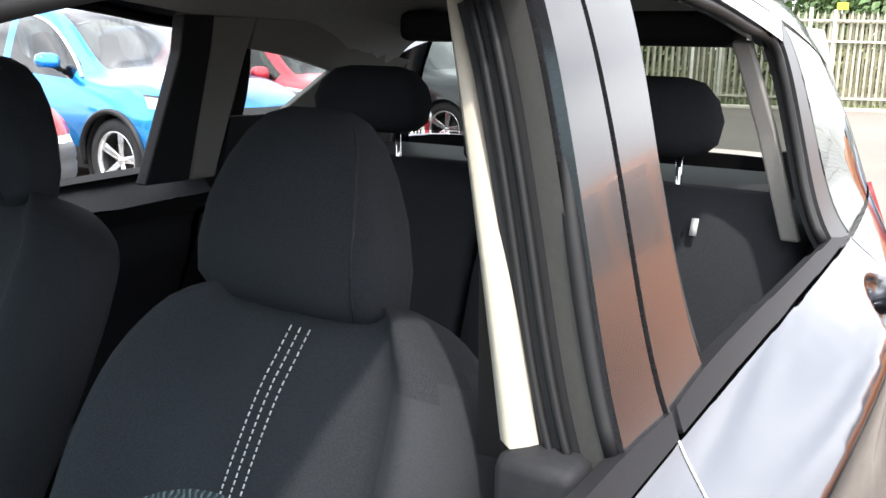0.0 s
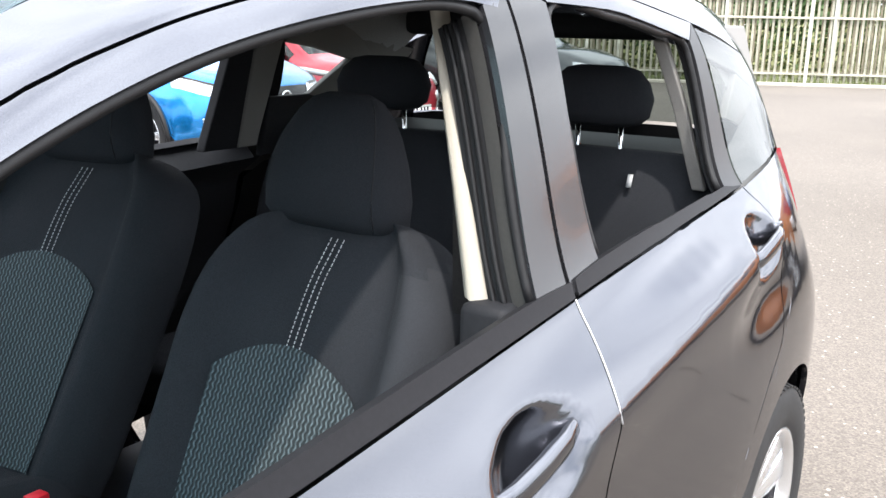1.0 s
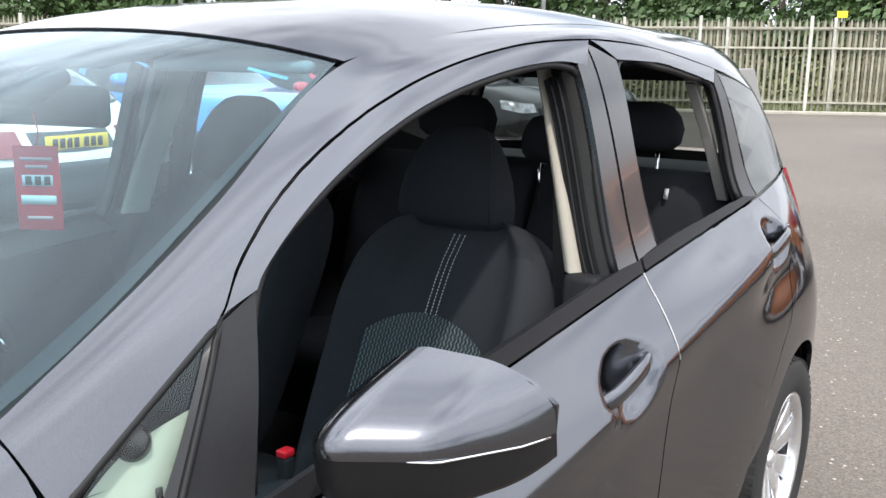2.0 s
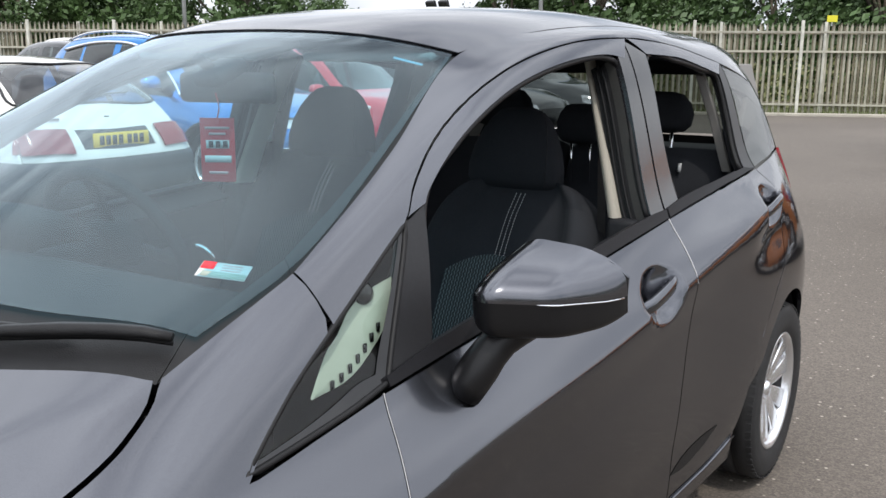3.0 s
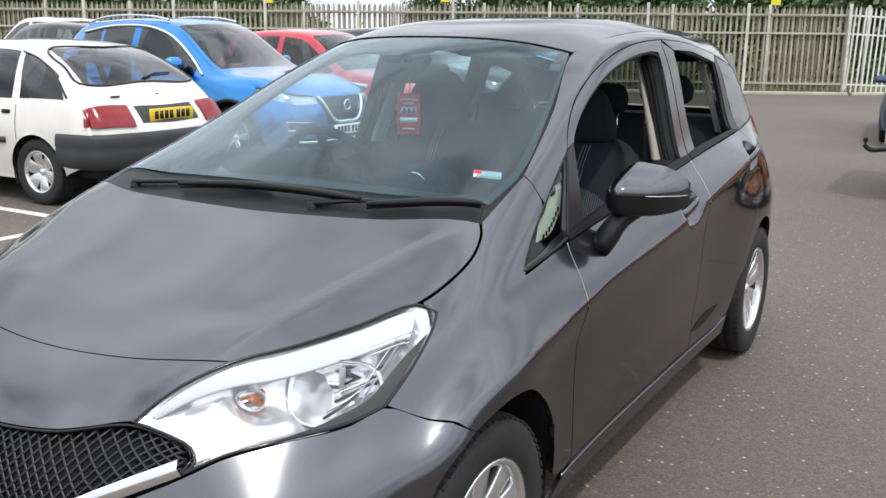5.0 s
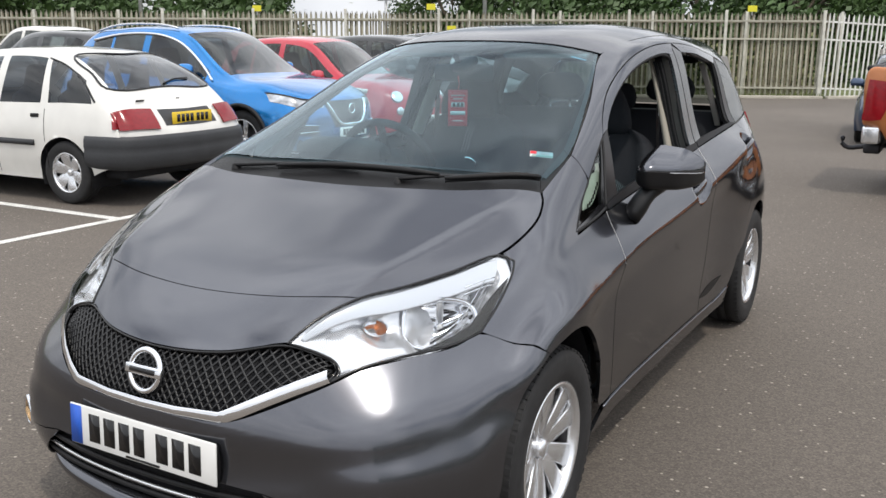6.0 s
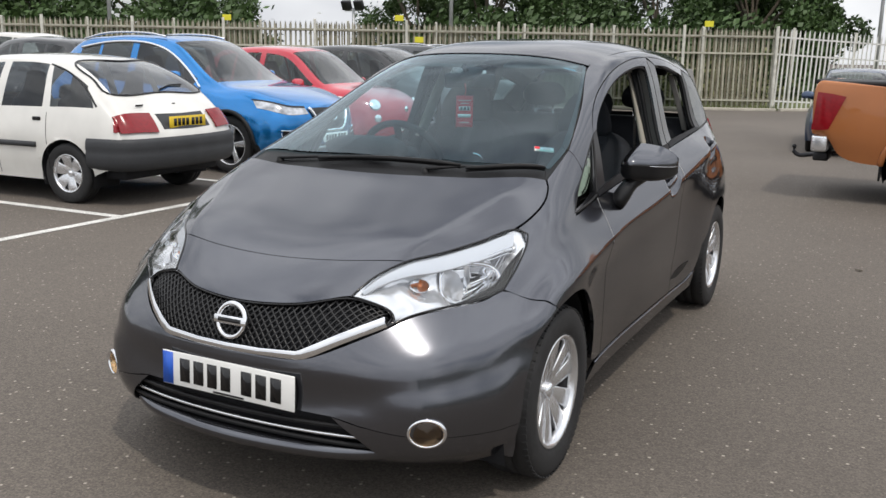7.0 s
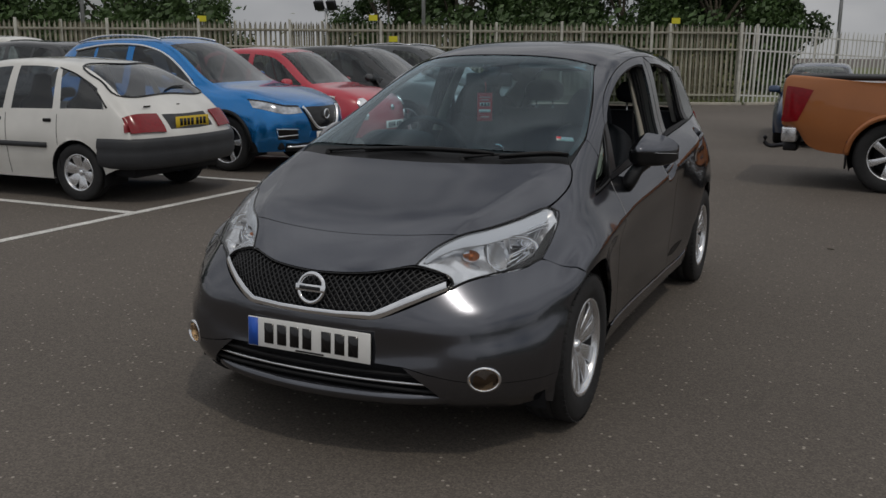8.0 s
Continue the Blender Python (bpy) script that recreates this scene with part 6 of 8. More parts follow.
    m = Matrix((( ex.x, ey.x, nz.x, c.x), (ex.y, ey.y, nz.y, c.y), (ex.z, ey.z, nz.z, c.z), (0, 0, 0, 1)))
    k = new("windscreen_sticker")
    k.matrix_basis = m
    tagged(k, "small red and white service sticker inside the windscreen", "sticker")
    part("paper", box((0.074, 0.036, 0.0008)), M_WHITE, k)
    part("red_corner", box((0.020, 0.017, 0.0006), (-0.026, 0.009, 0.0008)), M_TAG, k, "red corner")
    part("green_band", box((0.066, 0.012, 0.0006), (0.003, -0.011, 0.0008)), M_PALEGREEN, k, "pale green band")
    for j in range(3):
        part("text_bar", box((0.030, 0.002, 0.0005), (0.010, 0.012 - 0.006 * j, 0.0008)), M_TAGTEXT, k)
    # narrow blue strip at the top of the screen
    c, n = SKIN.lay((0.424, 1.051, 1.371), -0.006)
    a, _ = SKIN.lay((0.39, 1.035, 1.377), -0.006)
    ex = (c - a).normalized()
    ey = n.cross(ex).normalized()
    st = new("windscreen_strip")
    st.matrix_basis = Matrix(((ex.x, ey.x, n.x, c.x), (ex.y, ey.y, n.y, c.y), (ex.z, ey.z, n.z, c.z), (0, 0, 0, 1)))
    tagged(st, "narrow pale blue strip sticker inside the windscreen's top edge", "sticker")
    part("strip", box((0.060, 0.009, 0.0008), bevel=0.0003, seg=1), M_PALEBLUE, st)
    # rear bench with three raised headrests
    rb = new("rear_bench")
    rb.location = (0, 0, 0.068)
    rb.parent = hero
    tagged(rb, "black cloth rear bench seat")
    for x, w in ((0.315, 0.305), (-0.31, 0.31)):
        part("backrest", cushion([(2.46, 0.42, w * 0.95, 0.06, 20), (2.48, 0.50, w, 0.075, 20), (2.56, 0.80, w, 0.07, 20), (2.62, 0.97, w * 0.985, 0.06, 20), (2.635, 1.01, w * 0.95, 0.04, 20), (2.64, 1.02, w * 0.85, 0.015, 20)], 0.0, 36, 5.0), M_CLOTH, rb).location = (x, 0, 0)
        part("cushion", cushion([(1.98, 0.44, w * 0.9, 0.05, 85), (2.02, 0.45, w, 0.075, 86), (2.30, 0.44, w, 0.075, 90), (2.46, 0.42, w, 0.06, 92)], 0.0, 30, 5.0), M_CLOTH, rb).location = (x, 0, 0)
    part("insert", sheet([[(x, 2.435 - 0.0008 + (z - 0.5) * 0.27, z) for x in np.linspace(0.14, 0.50, 6)] for z in np.linspace(0.52, 0.86, 8)]), M_WOVEN, rb)
    for x, yh in ((0.335, 2.60), (0.096, 2.50), (-0.28, 2.60)):
        h = new("headrest")
        h.parent = rb
        h.matrix_basis = pose(x, yh, -0.068 - (0.047 if yh < 2.55 else 0), 0, 0, 0) @ Matrix.Diagonal((0.66 if yh < 2.55 else 1.0, 1, 1, 1))
        tagged(h, "black cloth headrest raised on chrome posts")
        part("pad", cushion([(0, 1.142, 0.06, 0.02, 8), (0, 1.150, 0.10, 0.035, 8), (0, 1.17, 0.122, 0.05, 8), (0.005, 1.21, 0.128, 0.055, 8), (0.010, 1.245, 0.115, 0.048, 8), (0.013, 1.272, 0.09, 0.03, 8), (0.014, 1.280, 0.06, 0.012, 8)], 0, 30, 3.0), M_CLOTH, h)
        for s in (-1, 1):
            part("post", tube([(s * 0.055, 0.02, 0.99), (s * 0.055, 0.01, 1.165)], 0.006, 10), M_CHROME, h, "chrome headrest post")
    part("child_seat_label", box((0.012, 0.002, 0.030), (0.452, 2.535, 0.965), m=Matrix.Rotation(radians(-18), 4, "X")), M_THREAD, rb, "pale stitched label")
    part("tailgate_header", box((0.78, 0.12, 0.070), (0, 2.91, 1.370), 0.02, 3), M_TRIM, hero, "black trim over the rear window")
    part("rear_shelf", box((1.10, 0.40, 0.02), (0, 2.90, 1.06), 0.004), M_TRIM, hero, "black parcel shelf")
    # red belt buckles by the console
    for x in (0.085, -0.085):
        b = new("belt_buckle")
        b.parent = hero
        tagged(b, "black seat belt buckle with a red button")
        part("stalk", box((0.03, 0.03, 0.14), (x, 1.40, 0.50), 0.006), M_TRIM, b)
        part("button", box((0.026, 0.032, 0.016), (x, 1.40, 0.578), 0.003), M_RED, b, "red release button")
    # pale moulded end of the dashboard close behind the quarter glass
    lo = [np.array(SKIN.lay(p, -0.030)[0]) for p in spline([(0.702, 0.470, 0.915), (0.705, 0.56, 0.925), (0.690, 0.65, 0.965), (0.640, 0.745, 1.022)], 14)]
    hi = [np.array(SKIN.lay(p, -0.030)[0]) for p in spline([(0.702, 0.470, 0.918), (0.690, 0.53, 0.975), (0.665, 0.62, 1.025), (0.640, 0.742, 1.040)], 14)]
    part("dashboard_end", sheet([lo, [(p + q) / 2 + np.array((0.004, 0, 0)) for p, q in zip(lo, hi)], hi]), M_PALEGREEN, hero, "pale green-grey moulded dashboard end")
    vent = lathe([(0.001, 0.022), (0.012, 0.018), (0.020, 0.008), (0.022, -0.01)], 20, "X")
    part("side_vent", vent, M_GLOSSBLACK, hero, "round black side vent").location = hi[9] + np.array((-0.004, -0.012, -0.002))
    for j in range(2, 9):
        p, q = lo[j], hi[j]
        part("vent_slot", box((0.003, 0.007, 0.014), tuple(p + (q - p) * 0.22 + np.array((0.004, 0, 0)))), M_GLOSSBLACK, hero)


M_QTRIM = shader("quarter_trim", (0.10, 0.10, 0.10), 0.7, grain=0.08, grain_scale=300)
M_TAG = shader("tag_red", (0.72, 0.02, 0.035), 0.5)
M_TAGTEXT = shader("tag_text", (0.75, 0.45, 0.45), 0.5)
M_PALEBLUE = shader("pale_blue", (0.16, 0.42, 0.55), 0.5)
M_PALEGREEN = shader("pale_green", (0.38, 0.45, 0.38), 0.5, stain=0.1, stain_scale=20)
cabin()
front_seat("front_seat", 0.305, 0.0, 0.0, "black cloth front passenger seat with a woven insert")
front_seat("front_seat", -0.380, 0.065, 0.042, "black cloth driver's seat with a woven insert")


def swept(ob):
    """The far flank stands a little ahead of the near one: a gentle sweep of the body across the car."""
    m = ob.matrix_world.copy()
    back = m.inverted()
    for v in ob.data.vertices:
        p = m @ v.co
        f = min(1.0, max(0.0, -p.x / 0.75))
        w = min(1.0, max(0.0, (p.y + 0.62) / 0.45))
        p.y -= 0.10 * f * f * (3 - 2 * f) * w * w * (3 - 2 * w)
        v.co = back @ p


bpy.context.view_layer.update()
for ob in hero.children_recursive:
    if ob.type == "MESH":
        if ob.data.users > 1:
            ob.data = ob.data.copy()
        swept(ob)


# ---- the other cars ----
def car_lines(top, edge, rail, belt, mid, low, sill, inner=0.58):
    """Seven lines of a half body from station rows: top (y, z); the others (x, y, z)."""
    mid_line = [(0, y, z) for y, z in top]
    second = [(ex * inner, ty + (ey - ty) * inner ** 2, tz + (ez - tz) * inner ** 2.4) for (ty, tz), (ex, ey, ez) in zip(top, edge)]
    return [mid_line, second, edge, rail, belt, mid, low, sill]


def other_car(name, label, m, top, edge, rail, belt, mid, low, sill, colour_mat, wheels, wheel_r, rim_r, panes=(4.12, 5.9, 6.1, 7.0, 7.12, 8.0), rim_mat=None, style="twin", spokes=5, cladding=None, cladding_z=0.0,
              glass=None, group="parked cars", tyre_w=0.2):
    car = empty(name, label, "car", group, m=m)
    pu, pv = 10, 7
    g = loft(car_lines(top, edge, rail, belt, mid, low, sill), pu, pv, 3)
    V, U = g.shape[:2]
    R = wheel_r * 1.13
    bands = {"glass": [], "paint": [], "clad": []}

    def kind(r, c):
        u = (c + 0.5) / pu
        v = (r + 0.5) / pv
        if v < 2.0 and (4.0 < u < 5.0):
            return "windscreen" if v < 1.93 else "body"
        if v < 2.0 and (8.0 < u < 9.0):
            return "rear_window" if v < 1.86 else "body"
        if 3.0 < v < 4.0:
            if panes[0] < u < panes[1] or panes[2] < u < panes[3] or panes[4] < u < panes[5]:
                k = 0 if u < panes[1] else 1 if u < panes[3] else 2
                return ("front_side_window", "rear_side_window", "quarter_window")[k]
        if cladding and v > cladding and (not cladding_z or g[r, c, 2] < cladding_z):
            return "cladding"
        return "body"

    cells = {}
    for r in range(V - 1):
        for c in range(U - 1):
            q = g[[r, r, r + 1, r + 1], [c, c + 1, c + 1, c]]
            if r > 3.2 * pv:
                inside = [any(math.hypot(p[1] - wy, p[2] - wheel_r) < R for wy in wheels) for p in q]
                if all(inside):
                    continue
            cells.setdefault(kind(r, c), []).append((r, c))
    for r in range(int(3.2 * pv), V):
        for c in range(U):
            for wy in wheels:
                d = math.hypot(g[r, c, 1] - wy, g[r, c, 2] - wheel_r)
                if d < R:
                    s = R / max(d, 1e-3)
                    if s < 1.8:
                        g[r, c, 1] = wy + (g[r, c, 1] - wy) * s
                        g[r, c, 2] = wheel_r + (g[r, c, 2] - wheel_r) * s
    mats = {"body": colour_mat, "paint": colour_mat, "cladding": M_BLACK}
    labels = {"body": "", "cladding": "dark plastic lower cladding"}
    for k, cs in cells.items():
        name_k = "body" if k == "paint" else k
        sides = (1, -1) if "side" in k or "quarter" in k or k == "cladding" else (0,)
        for side in sides:
            bm = bmesh.new()
            seen = {}

            def vert(r, c, s):
                key = (r, c, s if r else 0)
                if key not in seen:
                    p = g[r, c]
                    seen[key] = bm.verts.new((p[0] * s, p[1], p[2]))
                return seen[key]

            for s in ((1, -1) if side == 0 else (side,)):
                for r, c in cs:
                    vs = [vert(r, c, s), vert(r, c + 1, s), vert(r + 1, c + 1, s), vert(r + 1, c, s)]
                    if len(set(vs)) == 4:
                        try:
                            bm.faces.new(vs if s > 0 else vs[::-1])
                        except ValueError:
                            pass
            bmesh.ops.recalc_face_normals(bm, faces=bm.faces)
            ob = part(name_k, bm, mats.get(k, glass or M_DARKGLASS), car, labels.get(k, ""))
            if k not in mats:
                ob.visible_shadow = False
    part("cabin_floor", box((belt[6][0] * 1.75, top[9][0] - top[4][0], 0.05), (0, (top[9][0] + top[4][0]) / 2, belt[6][2] - 0.22), 0.02), M_TRIM, car, "dark cabin")
    for sx in (-1, 1):
        for yy in (belt[6][1] - 0.12, belt[7][1] - 0.1):
            part("seat", cushion([(yy, belt[6][2] - 0.25, 0.2, 0.06, 20), (yy + 0.1, belt[6][2] + 0.05, 0.21, 0.06, 20), (yy + 0.15, belt[6][2] + 0.12, 0.14, 0.05, 20), (yy + 0.16, belt[6][2] + 0.16, 0.12, 0.05, 15), (yy + 0.2, belt[6][2] + 0.32, 0.10, 0.04, 15), (yy + 0.2, belt[6][2] + 0.34, 0.05, 0.02, 15)], 0, 20), M_TRIM, car).location = (sx * 0.36, 0, 0)
    part("under_body", box((belt[6][0] * 1.7, top[10][0] - 0.45, 0.12), (0, top[10][0] / 2 - 0.02, sill[6][2] + 0.09), 0.03), M_TRIM, car, "dark under body")
    hw = low[5][0]
    for s in (-1, 1):
        for wy in wheels:
            bm = lathe([(0.05, s * (hw - 0.36)), (R, s * (hw - 0.36)), (R + 0.003, s * (hw - 0.02))], 32)
            bmesh.ops.delete(bm, geom=[v for v in bm.verts if v.co.z < -wheel_r * 0.5], context="VERTS")
            for v in bm.verts:
                v.co += Vector((0, wy, wheel_r))
            part("wheel_arch_liner", bm, M_TRIM, car)
            wheel("wheel", car, (s * (hw - tyre_w / 2 - 0.012), wy, wheel_r), s, wheel_r, rim_r, tyre_w, rim_mat or M_ALLOY, spokes, style)
    skin = Skin(g)
    return car, skin


def lay_on(skin, car, name, pts4, material, label="", off=0.006, mirror=True, n=(10, 6), flange=0.012, gap=0.0):
    """A fitting laid on a body between a top and a bottom edge."""
    top, bottom = pts4
    for s in ((False, True) if mirror else (False,)):
        part(name, skin_panel(skin, [coons(top, bottom, None, None, *n)], gap=gap, flange=flange, off=off, mirror=s), material, car, label)


def car_mirror(car, x, y, z, material, s):
    mm = new("door_mirror")
    mm.parent = car
    part("housing", cushion([(y - 0.05, z - 0.05, 0.02, 0.02, 0), (y - 0.02, z - 0.05, 0.095, 0.05, 0), (y, z, 0.11, 0.06, 0), (y, z + 0.05, 0.095, 0.05, 0), (y, z + 0.07, 0.05, 0.025, 0)], 0, 20), material, mm).location = (s * (x + 0.09), 0, 0)
    part("foot", tube([(s * (x - 0.03), y, z - 0.07), (s * (x + 0.05), y, z - 0.03)], 0.025, 8), M_BLACK, mm)


def plate_on(car, x, y, z, turn, material, width=0.52, bars=7):
    p = new("number_plate")
    p.parent = car
    p.matrix_basis = pose(x, y, z, 0, 0, turn)
    tagged(p, "number plate with plain dark bars")
    part("plate", box((width, 0.012, 0.11), bevel=0.003, seg=1), material, p)
    for k in range(bars):
        part("plate_bar", box((0.042, 0.003, 0.07), ((k - (bars - 1) / 2) * 0.058 + 0.012 * (1 if k > 3 else -1), -0.0065, 0)), M_GLOSSBLACK, p)


M_LIGHTGLASS = pane("light_tinted_glass", (0.60, 0.66, 0.70), 1.9)
M_CARWHITE = paint("white_paint", (0.70, 0.69, 0.655), 0.0, 0.35, 0.03)
M_CARBLUE = paint("blue_metallic", (0.006, 0.20, 0.54), 0.75, 0.24)
M_CARRED = paint("red_paint", (0.50, 0.012, 0.035), 0.0, 0.3)
M_CARBLACK = paint("black_paint", (0.012, 0.013, 0.015), 0.2, 0.3)
M_CARGREY = paint("dark_grey_paint", (0.06, 0.065, 0.07), 0.5, 0.35)
M_CARNAVY = paint("navy_paint", (0.02, 0.045, 0.10), 0.4, 0.35)
M_CARORANGE = paint("orange_metallic", (0.43, 0.15, 0.045), 0.45, 0.4)
M_CARLAMP = shader("lamp_glass", (0.42, 0.44, 0.47), 0.12, 0.5, 1.0, stain=0.5, stain_scale=14)
M_GREYBUMPER = shader("grey_bumper_plastic", (0.032, 0.034, 0.038), 0.6, grain=0.1, stain=0.12, stain_scale=4)


def white_hatch():
    # five-door hatch of the nineties, seen from behind
    top = [(0.05, 0.22), (0.0, 0.45), (0.12, 0.70), (0.62, 0.86), (1.18, 0.95), (1.86, 1.33), (2.45, 1.395), (3.00, 1.375), (3.28, 1.33), (3.81, 1.025), (4.17, 0.62), (4.09, 0.36)]
    edge = [(0.60, 0.22, 0.22), (0.66, 0.15, 0.45), (0.66, 0.26, 0.68), (0.68, 0.66, 0.83), (0.66, 1.28, 0.93), (0.54, 1.93, 1.30), (0.55, 2.45, 1.36), (0.54, 3.0, 1.34), (0.54, 3.22, 1.30), (0.66, 3.76, 1.015), (0.70, 4.07, 0.62), (0.68, 3.99, 0.36)]
    rail = [(0.70, 0.32, 0.22), (0.76, 0.28, 0.45), (0.76, 0.38, 0.66), (0.76, 0.72, 0.78), (0.72, 1.36, 0.905), (0.60, 2.00, 1.255), (0.60, 2.45, 1.315), (0.595, 3.0, 1.30), (0.60, 3.22, 1.24), (0.71, 3.71, 0.98), (0.77, 4.00, 0.62), (0.75, 3.93, 0.36)]
    belt = [(0.74, 0.38, 0.22), (0.80, 0.36, 0.45), (0.80, 0.45, 0.62), (0.80, 0.76, 0.72), (0.79, 1.38, 0.86), (0.79, 1.95, 0.87), (0.79, 2.45, 0.88), (0.785, 3.05, 0.89), (0.78, 3.50, 0.90), (0.76, 3.78, 0.88), (0.79, 4.02, 0.60), (0.77, 3.95, 0.36)]
    mid = [(0.76, 0.42, 0.22), (0.82, 0.42, 0.42), (0.83, 0.5, 0.54), (0.835, 0.8, 0.60), (0.84, 1.4, 0.64), (0.84, 1.95, 0.65), (0.84, 2.45, 0.65), (0.84, 3.05, 0.66), (0.835, 3.50, 0.67), (0.82, 3.80, 0.66), (0.81, 3.99, 0.52), (0.78, 3.92, 0.36)]
    low = [(0.77, 0.44, 0.21), (0.825, 0.44, 0.34), (0.835, 0.52, 0.40), (0.84, 0.8, 0.42), (0.84, 1.4, 0.42), (0.835, 1.95, 0.42), (0.835, 2.45, 0.42), (0.84, 3.05, 0.43), (0.835, 3.50, 0.44), (0.825, 3.82, 0.46), (0.815, 3.95, 0.44), (0.785, 3.90, 0.36)]
    sill = [(0.76, 0.46, 0.20), (0.81, 0.46, 0.21), (0.815, 0.54, 0.21), (0.81, 0.8, 0.21), (0.80, 1.4, 0.21), (0.795, 1.95, 0.21), (0.795, 2.45, 0.21), (0.80, 3.05, 0.21), (0.80, 3.50, 0.22), (0.80, 3.80, 0.33), (0.80, 3.92, 0.36), (0.775, 3.88, 0.35)]
    car, skin = other_car("hatchback", "old white five-door hatchback with dark grey bumpers", pose(-8.636, 3.754, 0, 0, 0, -87), top, edge, rail, belt, mid, low, sill, M_CARWHITE, (0.78, 3.35), 0.285, 0.18, glass=M_LIGHTGLASS,
                          panes=(4.15, 5.92, 6.06, 7.0, 7.18, 8.62), rim_mat=M_ALLOY, style="wide", spokes=6, tyre_w=0.175)
    half = spline([(0.842, 3.63), (0.850, 3.80), (0.822, 3.97), (0.70, 4.105), (0.40, 4.185), (0, 4.215)], 26)
    plan = half + [np.array((-p[0], p[1])) for p in half[::-1][1:]]
    rows = []
    for z, o in ((0.635, -0.05), (0.632, -0.004), (0.60, 0.008), (0.54, 0.014), (0.515, 0.006), (0.49, 0.014), (0.42, 0.010), (0.375, -0.008), (0.345, -0.04), (0.33, -0.11)):
        row = []
        for k, p in enumerate(plan):
            d = plan[min(k + 1, len(plan) - 1)] - plan[max(k - 1, 0)]
            nn = np.array((d[1], -d[0])) / np.linalg.norm(d)
            nn = nn if nn @ (p - np.array((0, 3.2))) > 0 else -nn
            row.append((*(p + nn * o), z))
        rows.append(row)
    part("rear_bumper", sheet(rows), M_GREYBUMPER, car, "dark grey plastic bumper")
    lay_on(skin, car, "tail_lamp", ([(0.765, 3.90, 0.845), (0.70, 3.94, 0.855), (0.41, 4.0, 0.855)], [(0.79, 3.94, 0.69), (0.74, 4.0, 0.68), (0.42, 4.12, 0.68)]), M_REDLENS, "red tail lamp", 0.022, n=(36, 10))
    lay_on(skin, car, "plate_recess", ([(-0.33, 4.0, 0.845), (0, 4.03, 0.845), (0.33, 4.0, 0.845)], [(-0.33, 4.1, 0.70), (0, 4.14, 0.70), (0.33, 4.1, 0.70)]), M_GREYBUMPER, "dark plate recess", 0.004, False)
    plate_on(car, 0.0, 4.115, 0.765, 180, M_BRASS)
    for s in (-1, 1):
        lay = [skin.lay((s * 0.84, y, 0.545), 0.008)[0] for y in np.linspace(1.25, 3.0, 14)]
        part("rub_strip", tube(lay, 0.018, 6, flat=1.6), M_GREYBUMPER, car, "dark rub strip")
        for y in (2.34, 3.0):
            part("door_handle", box((0.02, 0.10, 0.035), tuple(skin.lay((s * 0.83, y, 0.79), 0.004)[0]), 0.008), M_BLACK, car, "black door handle")
        for yy in (1.40, 2.45, 3.12):
            pts = [skin.lay((s * 0.84, yy + 0.02 * math.sin(z * 4), z), 0.0015)[0] for z in np.linspace(0.24, 0.86, 12)]
            part("door_seam", tube(pts, 0.003, 4), M_GLOSSBLACK, car)
        car_mirror(car, 0.80, 1.62, 0.96, M_BLACK, s)
        # black edging round the side windows
        edge_pts = [skin.lay(p, 0.002)[0] for p in spline([(s * 0.595, 3.02, 1.285), (s * 0.61, 3.22, 1.23), (s * 0.67, 3.5, 1.08), (s * 0.75, 3.70, 0.915)], 16)]
        part("window_edge", tube(edge_pts, 0.010, 5), M_GLOSSBLACK, car)
    for x, w in ((0.45, 0.10), (-0.02, 0.045)):
        part("badge", box((w, 0.006, 0.022), (x, 3.925, 0.925), 0.002, 1, m=Matrix.Rotation(radians(-30), 4, "X")), M_GLOSSBLACK, car, "dark plain badge")
    part("rear_wiper", tube([skin.lay(p, 0.012)[0] for p in ((0.0, 3.77, 1.045), (-0.20, 3.71, 1.075), (-0.40, 3.69, 1.075))], 0.009, 6), M_BLACK, car, "black rear wiper")
    rim = [skin.lay(p, 0.002)[0] for p in spline([(-0.53, 3.24, 1.31), (0, 3.30, 1.33), (0.53, 3.24, 1.31), (0.60, 3.52, 1.15), (0.64, 3.74, 1.025), (0, 3.80, 1.035), (-0.64, 3.74, 1.025), (-0.60, 3.52, 1.15)], 60, True)]
    part("rear_window_seal", tube(rim, 0.012, 5, closed=True), M_GLOSSBLACK, car, "black window seal")
    return car


